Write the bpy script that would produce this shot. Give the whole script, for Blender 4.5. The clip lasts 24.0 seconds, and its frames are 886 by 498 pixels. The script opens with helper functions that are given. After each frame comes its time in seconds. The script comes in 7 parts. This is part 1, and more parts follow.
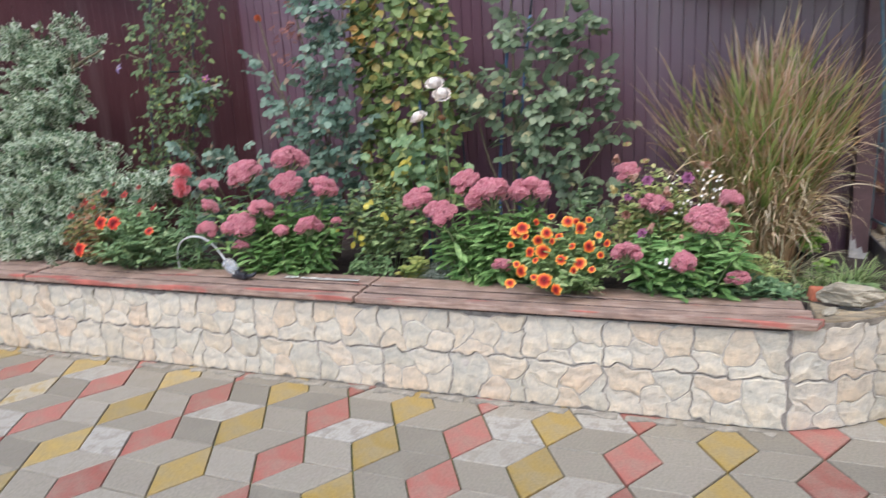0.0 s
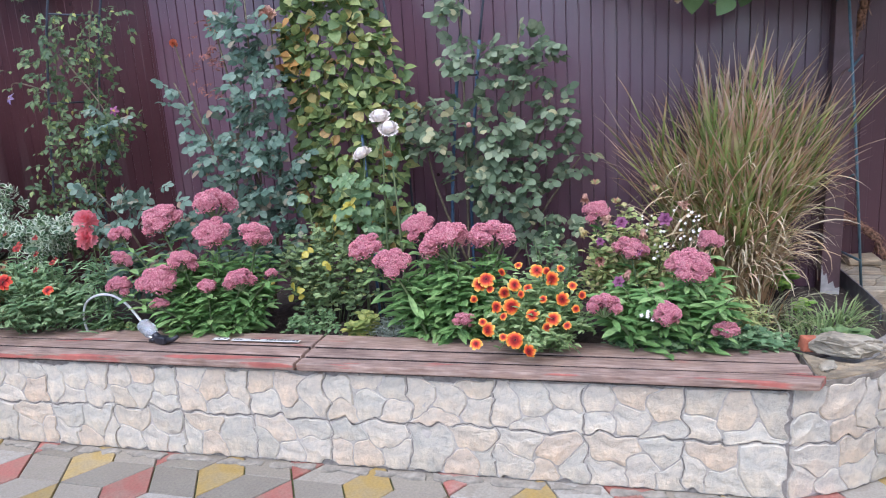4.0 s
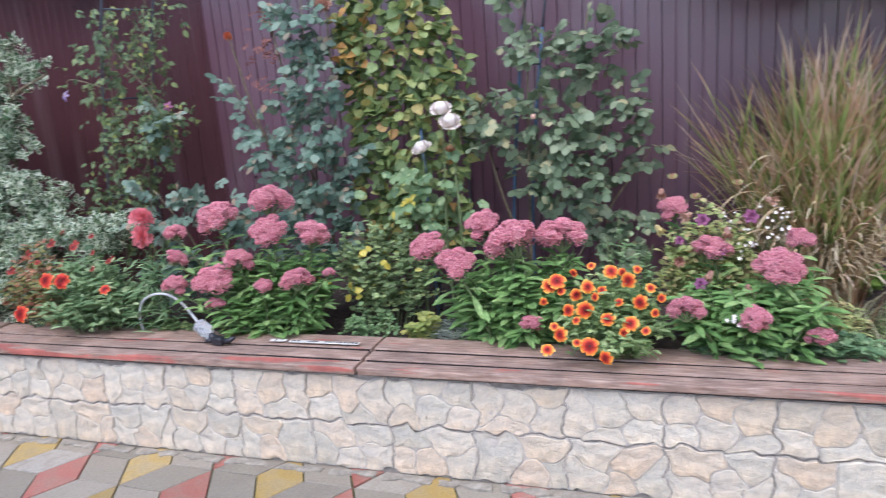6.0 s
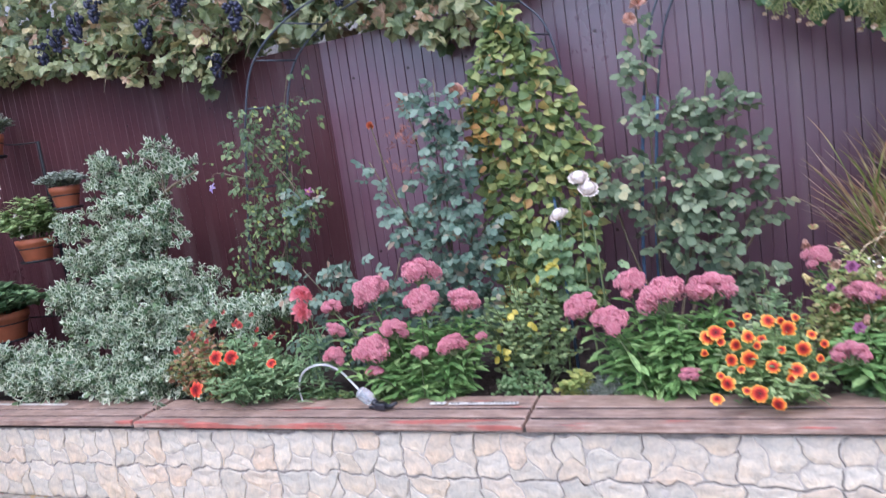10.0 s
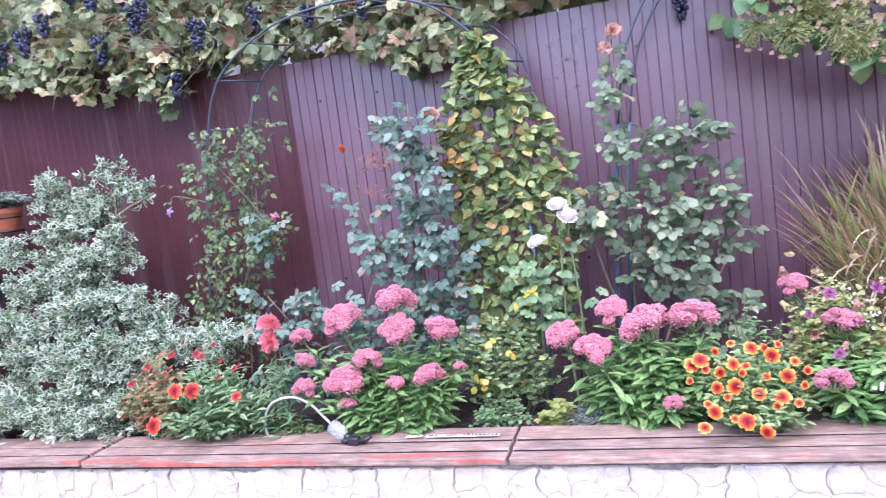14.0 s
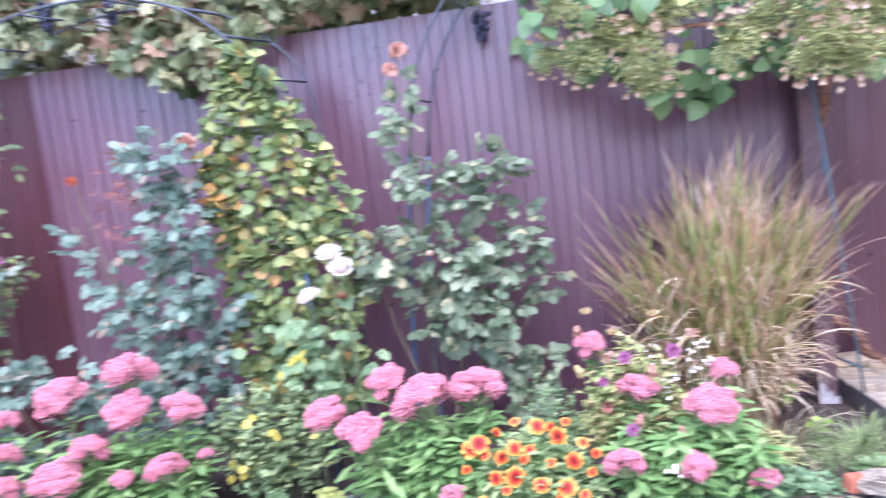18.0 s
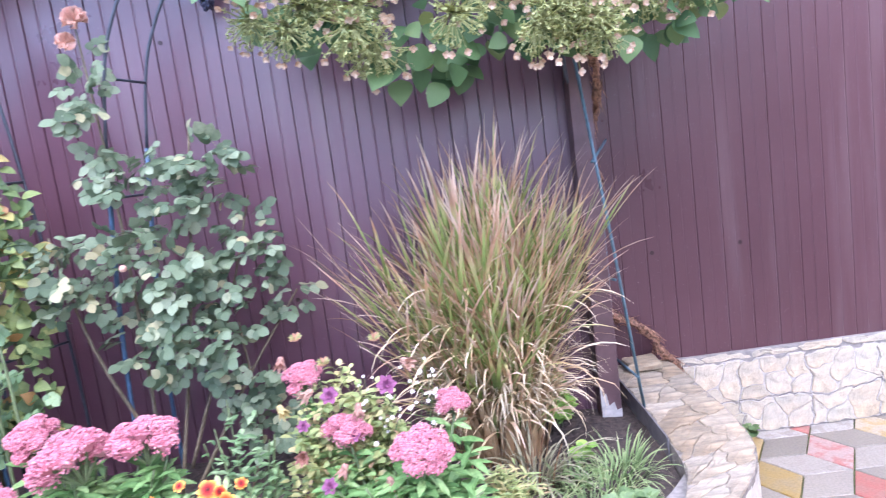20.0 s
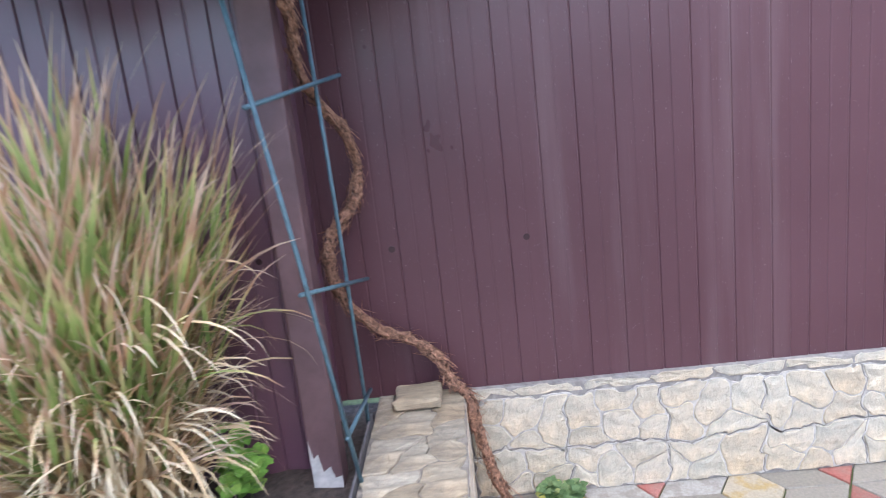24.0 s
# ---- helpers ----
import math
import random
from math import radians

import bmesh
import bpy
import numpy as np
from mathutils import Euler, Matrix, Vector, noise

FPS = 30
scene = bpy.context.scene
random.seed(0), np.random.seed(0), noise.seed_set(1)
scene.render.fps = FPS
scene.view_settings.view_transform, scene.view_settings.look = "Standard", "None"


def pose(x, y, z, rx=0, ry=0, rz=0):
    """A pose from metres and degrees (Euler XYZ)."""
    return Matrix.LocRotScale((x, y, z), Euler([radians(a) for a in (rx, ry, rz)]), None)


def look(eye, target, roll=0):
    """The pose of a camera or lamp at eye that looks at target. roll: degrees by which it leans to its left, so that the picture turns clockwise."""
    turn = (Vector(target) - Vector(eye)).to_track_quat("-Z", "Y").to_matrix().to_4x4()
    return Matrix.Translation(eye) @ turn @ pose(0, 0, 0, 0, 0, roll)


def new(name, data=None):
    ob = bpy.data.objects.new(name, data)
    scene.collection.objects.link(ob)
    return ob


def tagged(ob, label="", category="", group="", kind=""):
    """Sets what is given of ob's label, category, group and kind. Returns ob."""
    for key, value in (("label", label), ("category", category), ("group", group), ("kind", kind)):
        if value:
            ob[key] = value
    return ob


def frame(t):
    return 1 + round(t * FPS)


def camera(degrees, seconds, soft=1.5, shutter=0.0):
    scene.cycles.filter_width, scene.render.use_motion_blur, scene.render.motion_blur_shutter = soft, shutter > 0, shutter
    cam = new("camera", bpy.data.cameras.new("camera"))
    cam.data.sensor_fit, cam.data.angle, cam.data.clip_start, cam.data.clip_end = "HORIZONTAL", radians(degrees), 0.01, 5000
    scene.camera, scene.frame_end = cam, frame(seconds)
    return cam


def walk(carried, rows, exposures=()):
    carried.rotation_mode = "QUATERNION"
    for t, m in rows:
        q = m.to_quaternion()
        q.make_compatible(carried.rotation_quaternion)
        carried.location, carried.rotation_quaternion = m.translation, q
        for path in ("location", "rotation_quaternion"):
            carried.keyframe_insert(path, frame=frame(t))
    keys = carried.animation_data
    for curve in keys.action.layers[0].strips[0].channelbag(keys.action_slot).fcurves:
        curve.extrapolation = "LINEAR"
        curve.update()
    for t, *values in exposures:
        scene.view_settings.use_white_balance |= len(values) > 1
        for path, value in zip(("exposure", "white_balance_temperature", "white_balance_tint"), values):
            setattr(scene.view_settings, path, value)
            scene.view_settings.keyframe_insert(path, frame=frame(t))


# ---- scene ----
SKY, SUN = 0.15, 0.9
EXPOSURES = [(0.0, 1.31, 6450, 11.0), (1.0, 1.33, 6150, 12.0), (2.0, 1.32, 5900, 14.0), (3.5, 1.36, 5800, 15.0), (6.0, 1.38, 6000, 16.0), (7.0, 1.42, 6000, 17.0), (9.5, 1.48, 5850, 19.0), (14.0, 2.18, 5650, 29.5), (16.0, 2.16, 5600, 30.0), (17.0, 2.33, 5600, 31.0), (18.5, 2.48, 5600, 30.0), (19.5, 2.46, 5550, 28.0), (21.5, 2.14, 5650, 20.0), (22.5, 2.14, 5700, 16.0), (23.0, 2.16, 5480, 15.5), (24.0, 2.02, 5650, 13.5)]
cam = camera(65.5, 24.0, soft=1.05, shutter=0.6)
PATH = [
    (0, (0.948, -2.628, 1.35), (0.255, -0.813, 0.877), -3.3),
    (0.5, (0.965, -2.611, 1.353), (0.432, -0.73, 0.933), -3.4),
    (1, (0.947, -2.594, 1.374), (0.698, -0.664, 0.91), -2.8),
    (1.5, (1.023, -2.595, 1.389), (0.819, -0.645, 0.997), -2.8),
    (2, (1.012, -2.589, 1.401), (0.747, -0.634, 1.073), -2.8),
    (2.5, (1.008, -2.511, 1.398), (0.619, -0.57, 1.117), -3.1),
    (3, (0.968, -2.426, 1.398), (0.456, -0.516, 1.096), -3.5),
    (3.5, (0.837, -2.361, 1.405), (0.328, -0.47, 0.997), -3.4),
    (5.5, (0.65, -2.182, 1.442), (0.177, -0.294, 0.982), -4.8),
    (6, (0.611, -2.192, 1.42), (-0.002, -0.342, 0.968), -4.5),
    (6.5, (0.601, -2.19, 1.407), (-0.123, -0.373, 0.991), -4.8),
    (7, (0.573, -2.204, 1.399), (-0.298, -0.437, 1.053), -5.2),
    (7.5, (0.556, -2.22, 1.405), (-0.307, -0.442, 1.099), -7.8),
    (8, (0.539, -2.229, 1.411), (-0.215, -0.404, 1.092), -8.9),
    (8.5, (0.528, -2.252, 1.425), (-0.248, -0.434, 1.119), -8.6),
    (9, (0.539, -2.359, 1.438), (-0.224, -0.538, 1.117), -8.9),
    (9.5, (0.469, -2.465, 1.458), (-0.298, -0.65, 1.117), -8.9),
    (10, (0.278, -2.506, 1.507), (-0.459, -0.664, 1.252), -8.4),
    (10.5, (0.19, -2.503, 1.52), (-0.547, -0.656, 1.308), -6.8),
    (12.5, (0.143, -2.477, 1.516), (-0.566, -0.617, 1.319), -8.5),
    (13, (0.124, -2.481, 1.541), (-0.551, -0.609, 1.347), -8.5),
    (13.5, (0.127, -2.48, 1.513), (-0.524, -0.598, 1.323), -8.0),
    (14, (0.112, -2.477, 1.504), (-0.464, -0.572, 1.311), -7.6),
    (14.5, (0.124, -2.482, 1.526), (-0.406, -0.564, 1.325), -7.4),
    (15, (0.128, -2.485, 1.517), (-0.392, -0.564, 1.316), -7.3),
    (15.5, (0.134, -2.453, 1.501), (-0.308, -0.513, 1.3), -6.3),
    (16, (0.214, -2.352, 1.516), (-0.278, -0.428, 1.281), -6.6),
    (16.5, (0.283, -2.252, 1.491), (-0.349, -0.362, 1.317), -6.4),
    (17, (0.323, -2.17, 1.46), (-0.355, -0.299, 1.26), -6.3),
    (17.5, (0.34, -2.051, 1.421), (-0.169, -0.126, 1.235), -7.1),
    (17.6, (0.364, -2.0, 1.439), (-0.077, -0.062, 1.219), -7.4),
    (18, (0.463, -1.901, 1.547), (0.22, 0.075, 1.354), -7.1),
    (18.5, (0.593, -1.746, 1.526), (0.639, 0.232, 1.228), -6.4),
    (19, (0.828, -1.578, 1.485), (0.83, 0.408, 1.249), -5.7),
    (19.5, (0.969, -1.495, 1.514), (0.964, 0.486, 1.236), -7.1),
    (21.5, (1.507, -1.204, 1.479), (1.627, 0.772, 1.196), -6.9),
    (22, (1.625, -1.076, 1.457), (1.847, 0.905, 1.285), -6.2),
    (22.5, (1.75, -0.923, 1.445), (1.942, 1.057, 1.244), -5.6),
    (23, (1.973, -0.844, 1.409), (1.917, 1.139, 1.158), -4.6),
    (23.5, (2.094, -0.705, 1.413), (2.0, 1.257, 1.033), -7.0),
    (24, (2.149, -0.496, 1.383), (2.075, 1.455, 0.951), -6.5),
]
walk(cam, [(t, look(eye, target, roll)) for t, eye, target, roll in PATH], EXPOSURES)

# world, sun and exposure
world = bpy.data.worlds.new("overcast_sky")
scene.world = world
world.use_nodes = True
wn = world.node_tree.nodes
sky = wn.new("ShaderNodeTexSky")
sky.sky_type, sky.sun_disc, sky.sun_elevation, sky.sun_rotation = "NISHITA", False, radians(48), radians(150)
sky.air_density, sky.dust_density, sky.ozone_density = 1.0, 1.5, 1.0
wn["Background"].inputs["Strength"].default_value = SKY
world.node_tree.links.new(sky.outputs[0], wn["Background"].inputs[0])
sun = new("sun", bpy.data.lights.new("sun", "SUN"))
sun.data.energy, sun.data.angle, sun.data.color = SUN, radians(35), (1.0, 0.98, 0.95)
sun.matrix_basis = look((-1.8, -2.6, 5.0), (0, 0, 0))

# ---------- helpers for meshes and things ----------
R = np.random.RandomState(7)


def place_of(ob):
    return ob.matrix_basis.copy() if ob.parent is None else place_of(ob.parent) @ ob.matrix_parent_inverse @ ob.matrix_basis


def thing(name, at, label, category, group="", kind=""):
    ob = new(name)
    ob.empty_display_size = 0.1
    ob.location = at
    ob.matrix_basis = Matrix.Translation(at)
    return tagged(ob, label, category, group, kind)


def mesh(name, V, F, mats, index=None, smooth=False, uv=None):
    me = bpy.data.meshes.new(name)
    me.from_pydata(np.asarray(V, float).tolist(), [], [list(map(int, f)) for f in F])
    for m in mats if isinstance(mats, (list, tuple)) else [mats]:
        me.materials.append(m)
    if index is not None:
        me.polygons.foreach_set("material_index", np.asarray(index, np.int32))
    if smooth:
        me.polygons.foreach_set("use_smooth", [True] * len(me.polygons))
    if uv is not None:
        ids = np.empty(len(me.loops), np.int32)
        me.loops.foreach_get("vertex_index", ids)
        me.uv_layers.new(name="UVMap").data.foreach_set("uv", np.asarray(uv, float)[ids].ravel())
    me.update()
    return me


def part(name, me, parent, label="", m=None, kind=""):
    """A mesh object under a thing or part; its mesh is in world places, or in its own with the pose m."""
    ob = new(name, me)
    ob.parent = parent
    ob.matrix_parent_inverse = place_of(parent).inverted()
    if m is not None:
        ob.matrix_basis = m
    return tagged(ob, label, kind=kind)


def solo(name, me, label, category, kind="", group="", m=None):
    ob = new(name, me)
    if m is not None:
        ob.matrix_basis = m
    return tagged(ob, label, category, group, kind)


class Build:
    """Gathers verts and faces of several pieces into one mesh."""

    def __init__(self):
        self.V, self.F, self.I, self.U, self.n = [], [], [], [], 0

    def add(self, V, F, i=0, uv=None):
        V = np.asarray(V, float)
        self.V.append(V)
        self.F += [[a + self.n for a in f] for f in F]
        self.I += [i] * len(F) if np.isscalar(i) else list(i)
        self.U.append(np.zeros((len(V), 2)) if uv is None else np.asarray(uv, float))
        self.n += len(V)
        return self

    def mesh(self, name, mats, smooth=False):
        return mesh(name, np.vstack(self.V), self.F, mats, self.I, smooth, np.vstack(self.U))


def unit(a):
    a = np.asarray(a, float)
    return a / np.maximum(np.linalg.norm(a, axis=-1, keepdims=True), 1e-9)


def spread(template, pos, along, up, size):
    """Copies of a template (V, F, I), its +y laid along and its +z near up."""
    V, F, I = template
    pos, along = np.atleast_2d(pos), unit(np.atleast_2d(along))
    up = np.broadcast_to(np.asarray(up, float), along.shape)
    size = np.broadcast_to(np.asarray(size, float).reshape(-1, 1) if np.ndim(size) == 1 else np.asarray(size, float), (len(pos), 1) if np.ndim(size) < 2 else np.shape(size))
    xa = np.cross(along, up)
    bad = np.linalg.norm(xa, axis=1) < 1e-4
    xa[bad] = (1, 0, 0)
    xa = unit(xa)
    za = np.cross(xa, along)
    B = np.stack([xa, along, za], 1) * size[:, :, None] if size.shape[1] == 1 else np.stack([xa, along, za], 1) * size[:, :, None]
    W = np.einsum("vk,nkc->nvc", V, B) + pos[:, None, :]
    n = len(V)
    faces = [[a + n * k for a in f] for k in range(len(pos)) for f in F]
    return W.reshape(-1, 3), faces, list(I) * len(pos)


def pose_of(pos, along, up, size):
    y = Vector(along).normalized()
    x = y.cross(Vector(up))
    x = x.normalized() if x.length > 1e-4 else Vector((1, 0, 0))
    z = x.cross(y)
    m = Matrix((x, y, z)).transposed().to_4x4()
    return Matrix.Translation(pos) @ m @ Matrix.Diagonal((size, size, size, 1))


def tube(points, radii, sides=6, cap=True):
    P = np.asarray(points, float)
    r = np.broadcast_to(np.asarray(radii, float), (len(P),))
    T = unit(np.gradient(P, axis=0))
    ref = np.array((0.31, 0.93, 0.2))
    X = unit(np.cross(T, ref))
    Y = np.cross(T, X)
    a = np.linspace(0, 2 * np.pi, sides, endpoint=False)
    V = (P[:, None] + r[:, None, None] * (np.cos(a)[None, :, None] * X[:, None] + np.sin(a)[None, :, None] * Y[:, None])).reshape(-1, 3)
    F = [[i * sides + j, i * sides + (j + 1) % sides, (i + 1) * sides + (j + 1) % sides, (i + 1) * sides + j] for i in range(len(P) - 1) for j in range(sides)]
    if cap:
        F += [list(range(sides))[::-1], [(len(P) - 1) * sides + j for j in range(sides)]]
    return V, F


def smooth_line(points, n=24):
    """A smooth line through some points (Catmull-Rom)."""
    P = np.asarray(points, float)
    P = np.vstack([2 * P[0] - P[1], P, 2 * P[-1] - P[-2]])
    out = []
    for k in range(n + 1):
        u = k / n * (len(P) - 3)
        i = min(int(u), len(P) - 4)
        f = u - i
        a, b, c, d = P[i:i + 4]
        out.append(0.5 * (2 * b + (c - a) * f + (2 * a - 5 * b + 4 * c - d) * f * f + (3 * b - a - 3 * c + d) * f ** 3))
    return np.array(out)


def lathe(profile, sides=24):
    a = np.linspace(0, 2 * np.pi, sides, endpoint=False)
    V = [(r * math.cos(t), r * math.sin(t), z) for r, z in profile for t in a]
    F = [[i * sides + j, i * sides + (j + 1) % sides, (i + 1) * sides + (j + 1) % sides, (i + 1) * sides + j] for i in range(len(profile) - 1) for j in range(sides)]
    return np.array(V), F


def box(lo, hi, bevel=0.004):
    """A box with bevelled edges."""
    bm = bmesh.new()
    bmesh.ops.create_cube(bm, size=1.0)
    lo, hi = Vector(lo), Vector(hi)
    for v in bm.verts:
        v.co = Vector([lo[k] + (v.co[k] + 0.5) * (hi[k] - lo[k]) for k in range(3)])
    if bevel:
        bmesh.ops.bevel(bm, geom=bm.edges[:], offset=bevel, segments=2, affect="EDGES", profile=0.6)
    V = np.array([v.co[:] for v in bm.verts])
    bm.verts.index_update()
    F = [[v.index for v in f.verts] for f in bm.faces]
    bm.free()
    return V, F


# ---------- materials ----------
def material(name, rough=0.6, metal=0.0):
    m = bpy.data.materials.new(name)
    m.use_nodes = True
    b = m.node_tree.nodes["Principled BSDF"]
    b.inputs["Roughness"].default_value, b.inputs["Metallic"].default_value = rough, metal
    return m, m.node_tree.nodes, m.node_tree.links, b


def ramp(nodes, stops):
    r = nodes.new("ShaderNodeValToRGB")
    while len(r.color_ramp.elements) < len(stops):
        r.color_ramp.elements.new(0.5)
    for e, (p, c) in zip(r.color_ramp.elements, stops):
        e.position, e.color = p, (*c, 1)
    return r


def noise_tex(nodes, links, scale, detail=4, rough=0.6, where="Object", stretch=None):
    c = nodes.new("ShaderNodeTexCoord")
    t = nodes.new("ShaderNodeTexNoise")
    t.inputs["Scale"].default_value, t.inputs["Detail"].default_value, t.inputs["Roughness"].default_value = scale, detail, rough
    if stretch:
        mp = nodes.new("ShaderNodeMapping")
        mp.inputs["Scale"].default_value = stretch
        links.new(c.outputs[where], mp.inputs["Vector"])
        links.new(mp.outputs[0], t.inputs["Vector"])
    else:
        links.new(c.outputs[where], t.inputs["Vector"])
    return t


def mix(nodes, links, a, b, fac, mode="MIX"):
    n = nodes.new("ShaderNodeMix")
    n.data_type, n.blend_type = "RGBA", mode
    for sock, v in ((n.inputs[0], fac), (n.inputs[6], a), (n.inputs[7], b)):
        if hasattr(v, "is_linked"):
            links.new(v, sock)
        else:
            sock.default_value = (*v, 1) if isinstance(v, (tuple, list)) else v
    return n.outputs[2]


def bump(nodes, links, b, height, strength, distance):
    n = nodes.new("ShaderNodeBump")
    n.inputs["Strength"].default_value, n.inputs["Distance"].default_value = strength, distance
    links.new(height, n.inputs["Height"])
    links.new(n.outputs[0], b.inputs["Normal"])


def leaf_material(name, stops, rough=0.5, single=False, thin=0.25, grain=60.0, spec=0.4):
    """Leaf: a colour picked leaf by leaf, mottled, with a little light through it."""
    m, n, l, b = material(name, rough)
    b.inputs["Specular IOR Level"].default_value = spec
    pick = n.new("ShaderNodeNewGeometry").outputs["Random Per Island"]
    if single:
        add, fr = n.new("ShaderNodeMath"), n.new("ShaderNodeMath")
        add.operation, fr.operation = "ADD", "FRACT"
        l.new(n.new("ShaderNodeObjectInfo").outputs["Random"], add.inputs[0])
        l.new(pick, add.inputs[1])
        l.new(add.outputs[0], fr.inputs[0])
        pick = fr.outputs[0]
    r = ramp(n, stops)
    l.new(pick, r.inputs[0])
    t = noise_tex(n, l, grain, 3)
    g = ramp(n, [(0.3, (0.72, 0.74, 0.7)), (0.7, (1.15, 1.12, 1.05))])
    l.new(t.outputs["Fac"], g.inputs[0])
    col = mix(n, l, r.outputs[0], g.outputs[0], 1.0, "MULTIPLY")
    l.new(col, b.inputs["Base Color"])
    tr = n.new("ShaderNodeBsdfTranslucent")
    l.new(col, tr.inputs["Color"])
    mx = n.new("ShaderNodeMixShader")
    mx.inputs[0].default_value = thin
    l.new(b.outputs[0], mx.inputs[1])
    l.new(tr.outputs[0], mx.inputs[2])
    l.new(mx.outputs[0], n["Material Output"].inputs["Surface"])
    bump(n, l, b, t.outputs["Fac"], 0.25, 0.002)
    return m


def plain_material(name, colour, rough=0.5, metal=0.0, vary=0.25, scale=30.0, strength=0.15, distance=0.002, per=None):
    m, n, l, b = material(name, rough, metal)
    t = noise_tex(n, l, scale, 5)
    lo, hi = tuple(c * (1 - vary) for c in colour), tuple(min(1.0, c * (1 + vary)) for c in colour)
    r = ramp(n, [(0.3, lo), (0.7, hi)])
    l.new(t.outputs["Fac"], r.inputs[0])
    col = r.outputs[0]
    if per:
        pr = ramp(n, per)
        l.new(n.new("ShaderNodeObjectInfo").outputs["Random"], pr.inputs[0])
        col = mix(n, l, pr.outputs[0], col, 1.0, "MULTIPLY")
    l.new(col, b.inputs["Base Color"])
    bump(n, l, b, t.outputs["Fac"], strength, distance)
    return m


# ---------- materials of the setting ----------
M_SOIL = plain_material("garden_soil", (0.062, 0.046, 0.037), 0.95, 0, 0.5, 45, 0.9, 0.012)
M_SAND = plain_material("mossy_joint_sand", (0.125, 0.145, 0.055), 0.95, 0, 0.45, 30, 0.6, 0.004)
M_DIRT = plain_material("dirty_mortar", (0.23, 0.20, 0.16), 0.95, 0, 0.5, 30, 0.9, 0.012)
M_ROUGHCAST = plain_material("grey_roughcast", (0.40, 0.39, 0.38), 0.95, 0, 0.35, 60, 0.8, 0.01)
M_EDGING = plain_material("dark_grey_plastic", (0.13, 0.122, 0.12), 0.6, 0, 0.3, 25, 0.2)
M_GROUT = plain_material("dark_seam_mortar", (0.27, 0.245, 0.215), 0.9, 0, 0.3, 40, 0.5, 0.004)
M_JOINT = plain_material("moulded_joint", (0.46, 0.425, 0.37), 0.9, 0, 0.3, 35, 0.5, 0.004)
M_PLASTER = plain_material("beige_plaster", (0.55, 0.5, 0.42), 0.9, 0, 0.12, 6, 0.3, 0.004)


def stone_material(name, per, vein=(0.75, 1.12), scale=14.0, stretch=None):
    m, n, l, b = material(name, 0.8)
    pr = ramp(n, per)
    info = n.new("ShaderNodeObjectInfo")
    l.new(info.outputs["Random"], pr.inputs[0])
    t = noise_tex(n, l, scale, 8, 0.65, stretch=stretch)
    g = ramp(n, [(0.3, (vein[0],) * 3), (0.68, (vein[1],) * 3)])
    l.new(t.outputs["Fac"], g.inputs[0])
    col = mix(n, l, pr.outputs[0], g.outputs[0], 1.0, "MULTIPLY")
    t2 = noise_tex(n, l, 4.5, 4)
    warm = ramp(n, [(0.42, (1, 1, 1)), (0.62, (1.0, 0.93, 0.855))])
    l.new(t2.outputs["Fac"], warm.inputs[0])
    col = mix(n, l, col, warm.outputs[0], 1.0, "MULTIPLY")
    l.new(col, b.inputs["Base Color"])
    t3 = noise_tex(n, l, 18.0, 8, 0.66)
    # creases of the bump noise darkened, highs paled: relief shading put into the colour
    relief_tone = ramp(n, [(0.34, (0.78, 0.785, 0.80)), (0.47, (0.98, 0.98, 0.98)), (0.66, (1.16, 1.15, 1.13))])
    l.new(t3.outputs["Fac"], relief_tone.inputs[0])
    col = mix(n, l, col, relief_tone.outputs[0], 1.0, "MULTIPLY")
    l.new(col, b.inputs["Base Color"])
    both = mix(n, l, t.outputs["Fac"], t3.outputs["Fac"], 0.45)
    bump(n, l, b, both, 0.9, 0.018)
    return m


M_STONE = stone_material("cream_facing_stone", [(0.0, (0.555, 0.512, 0.421)), (0.25, (0.594, 0.551, 0.458)), (0.42, (0.487, 0.470, 0.398)), (0.58, (0.564, 0.502, 0.393)), (0.70, (0.589, 0.497, 0.384)), (0.82, (0.628, 0.590, 0.491)), (1.0, (0.517, 0.497, 0.420))], (0.88, 1.07), 9.0)
# darker, yellower copy of the facing stone for the plinth
M_STONE_PLINTH = stone_material("plinth_facing_stone", [(0.0, (0.508, 0.451, 0.338)), (0.25, (0.546, 0.489, 0.373)), (0.42, (0.451, 0.418, 0.329)), (0.58, (0.518, 0.442, 0.315)), (0.82, (0.570, 0.518, 0.401)), (1.0, (0.475, 0.440, 0.342))], (0.84, 1.07), 9.0)
M_FLAG = stone_material("flagstone", [(0.0, (0.31, 0.25, 0.165)), (0.35, (0.39, 0.325, 0.222)), (0.7, (0.445, 0.39, 0.29)), (1.0, (0.35, 0.305, 0.222))], (0.50, 1.18), 11.0, (0.6, 2.6, 2.6))


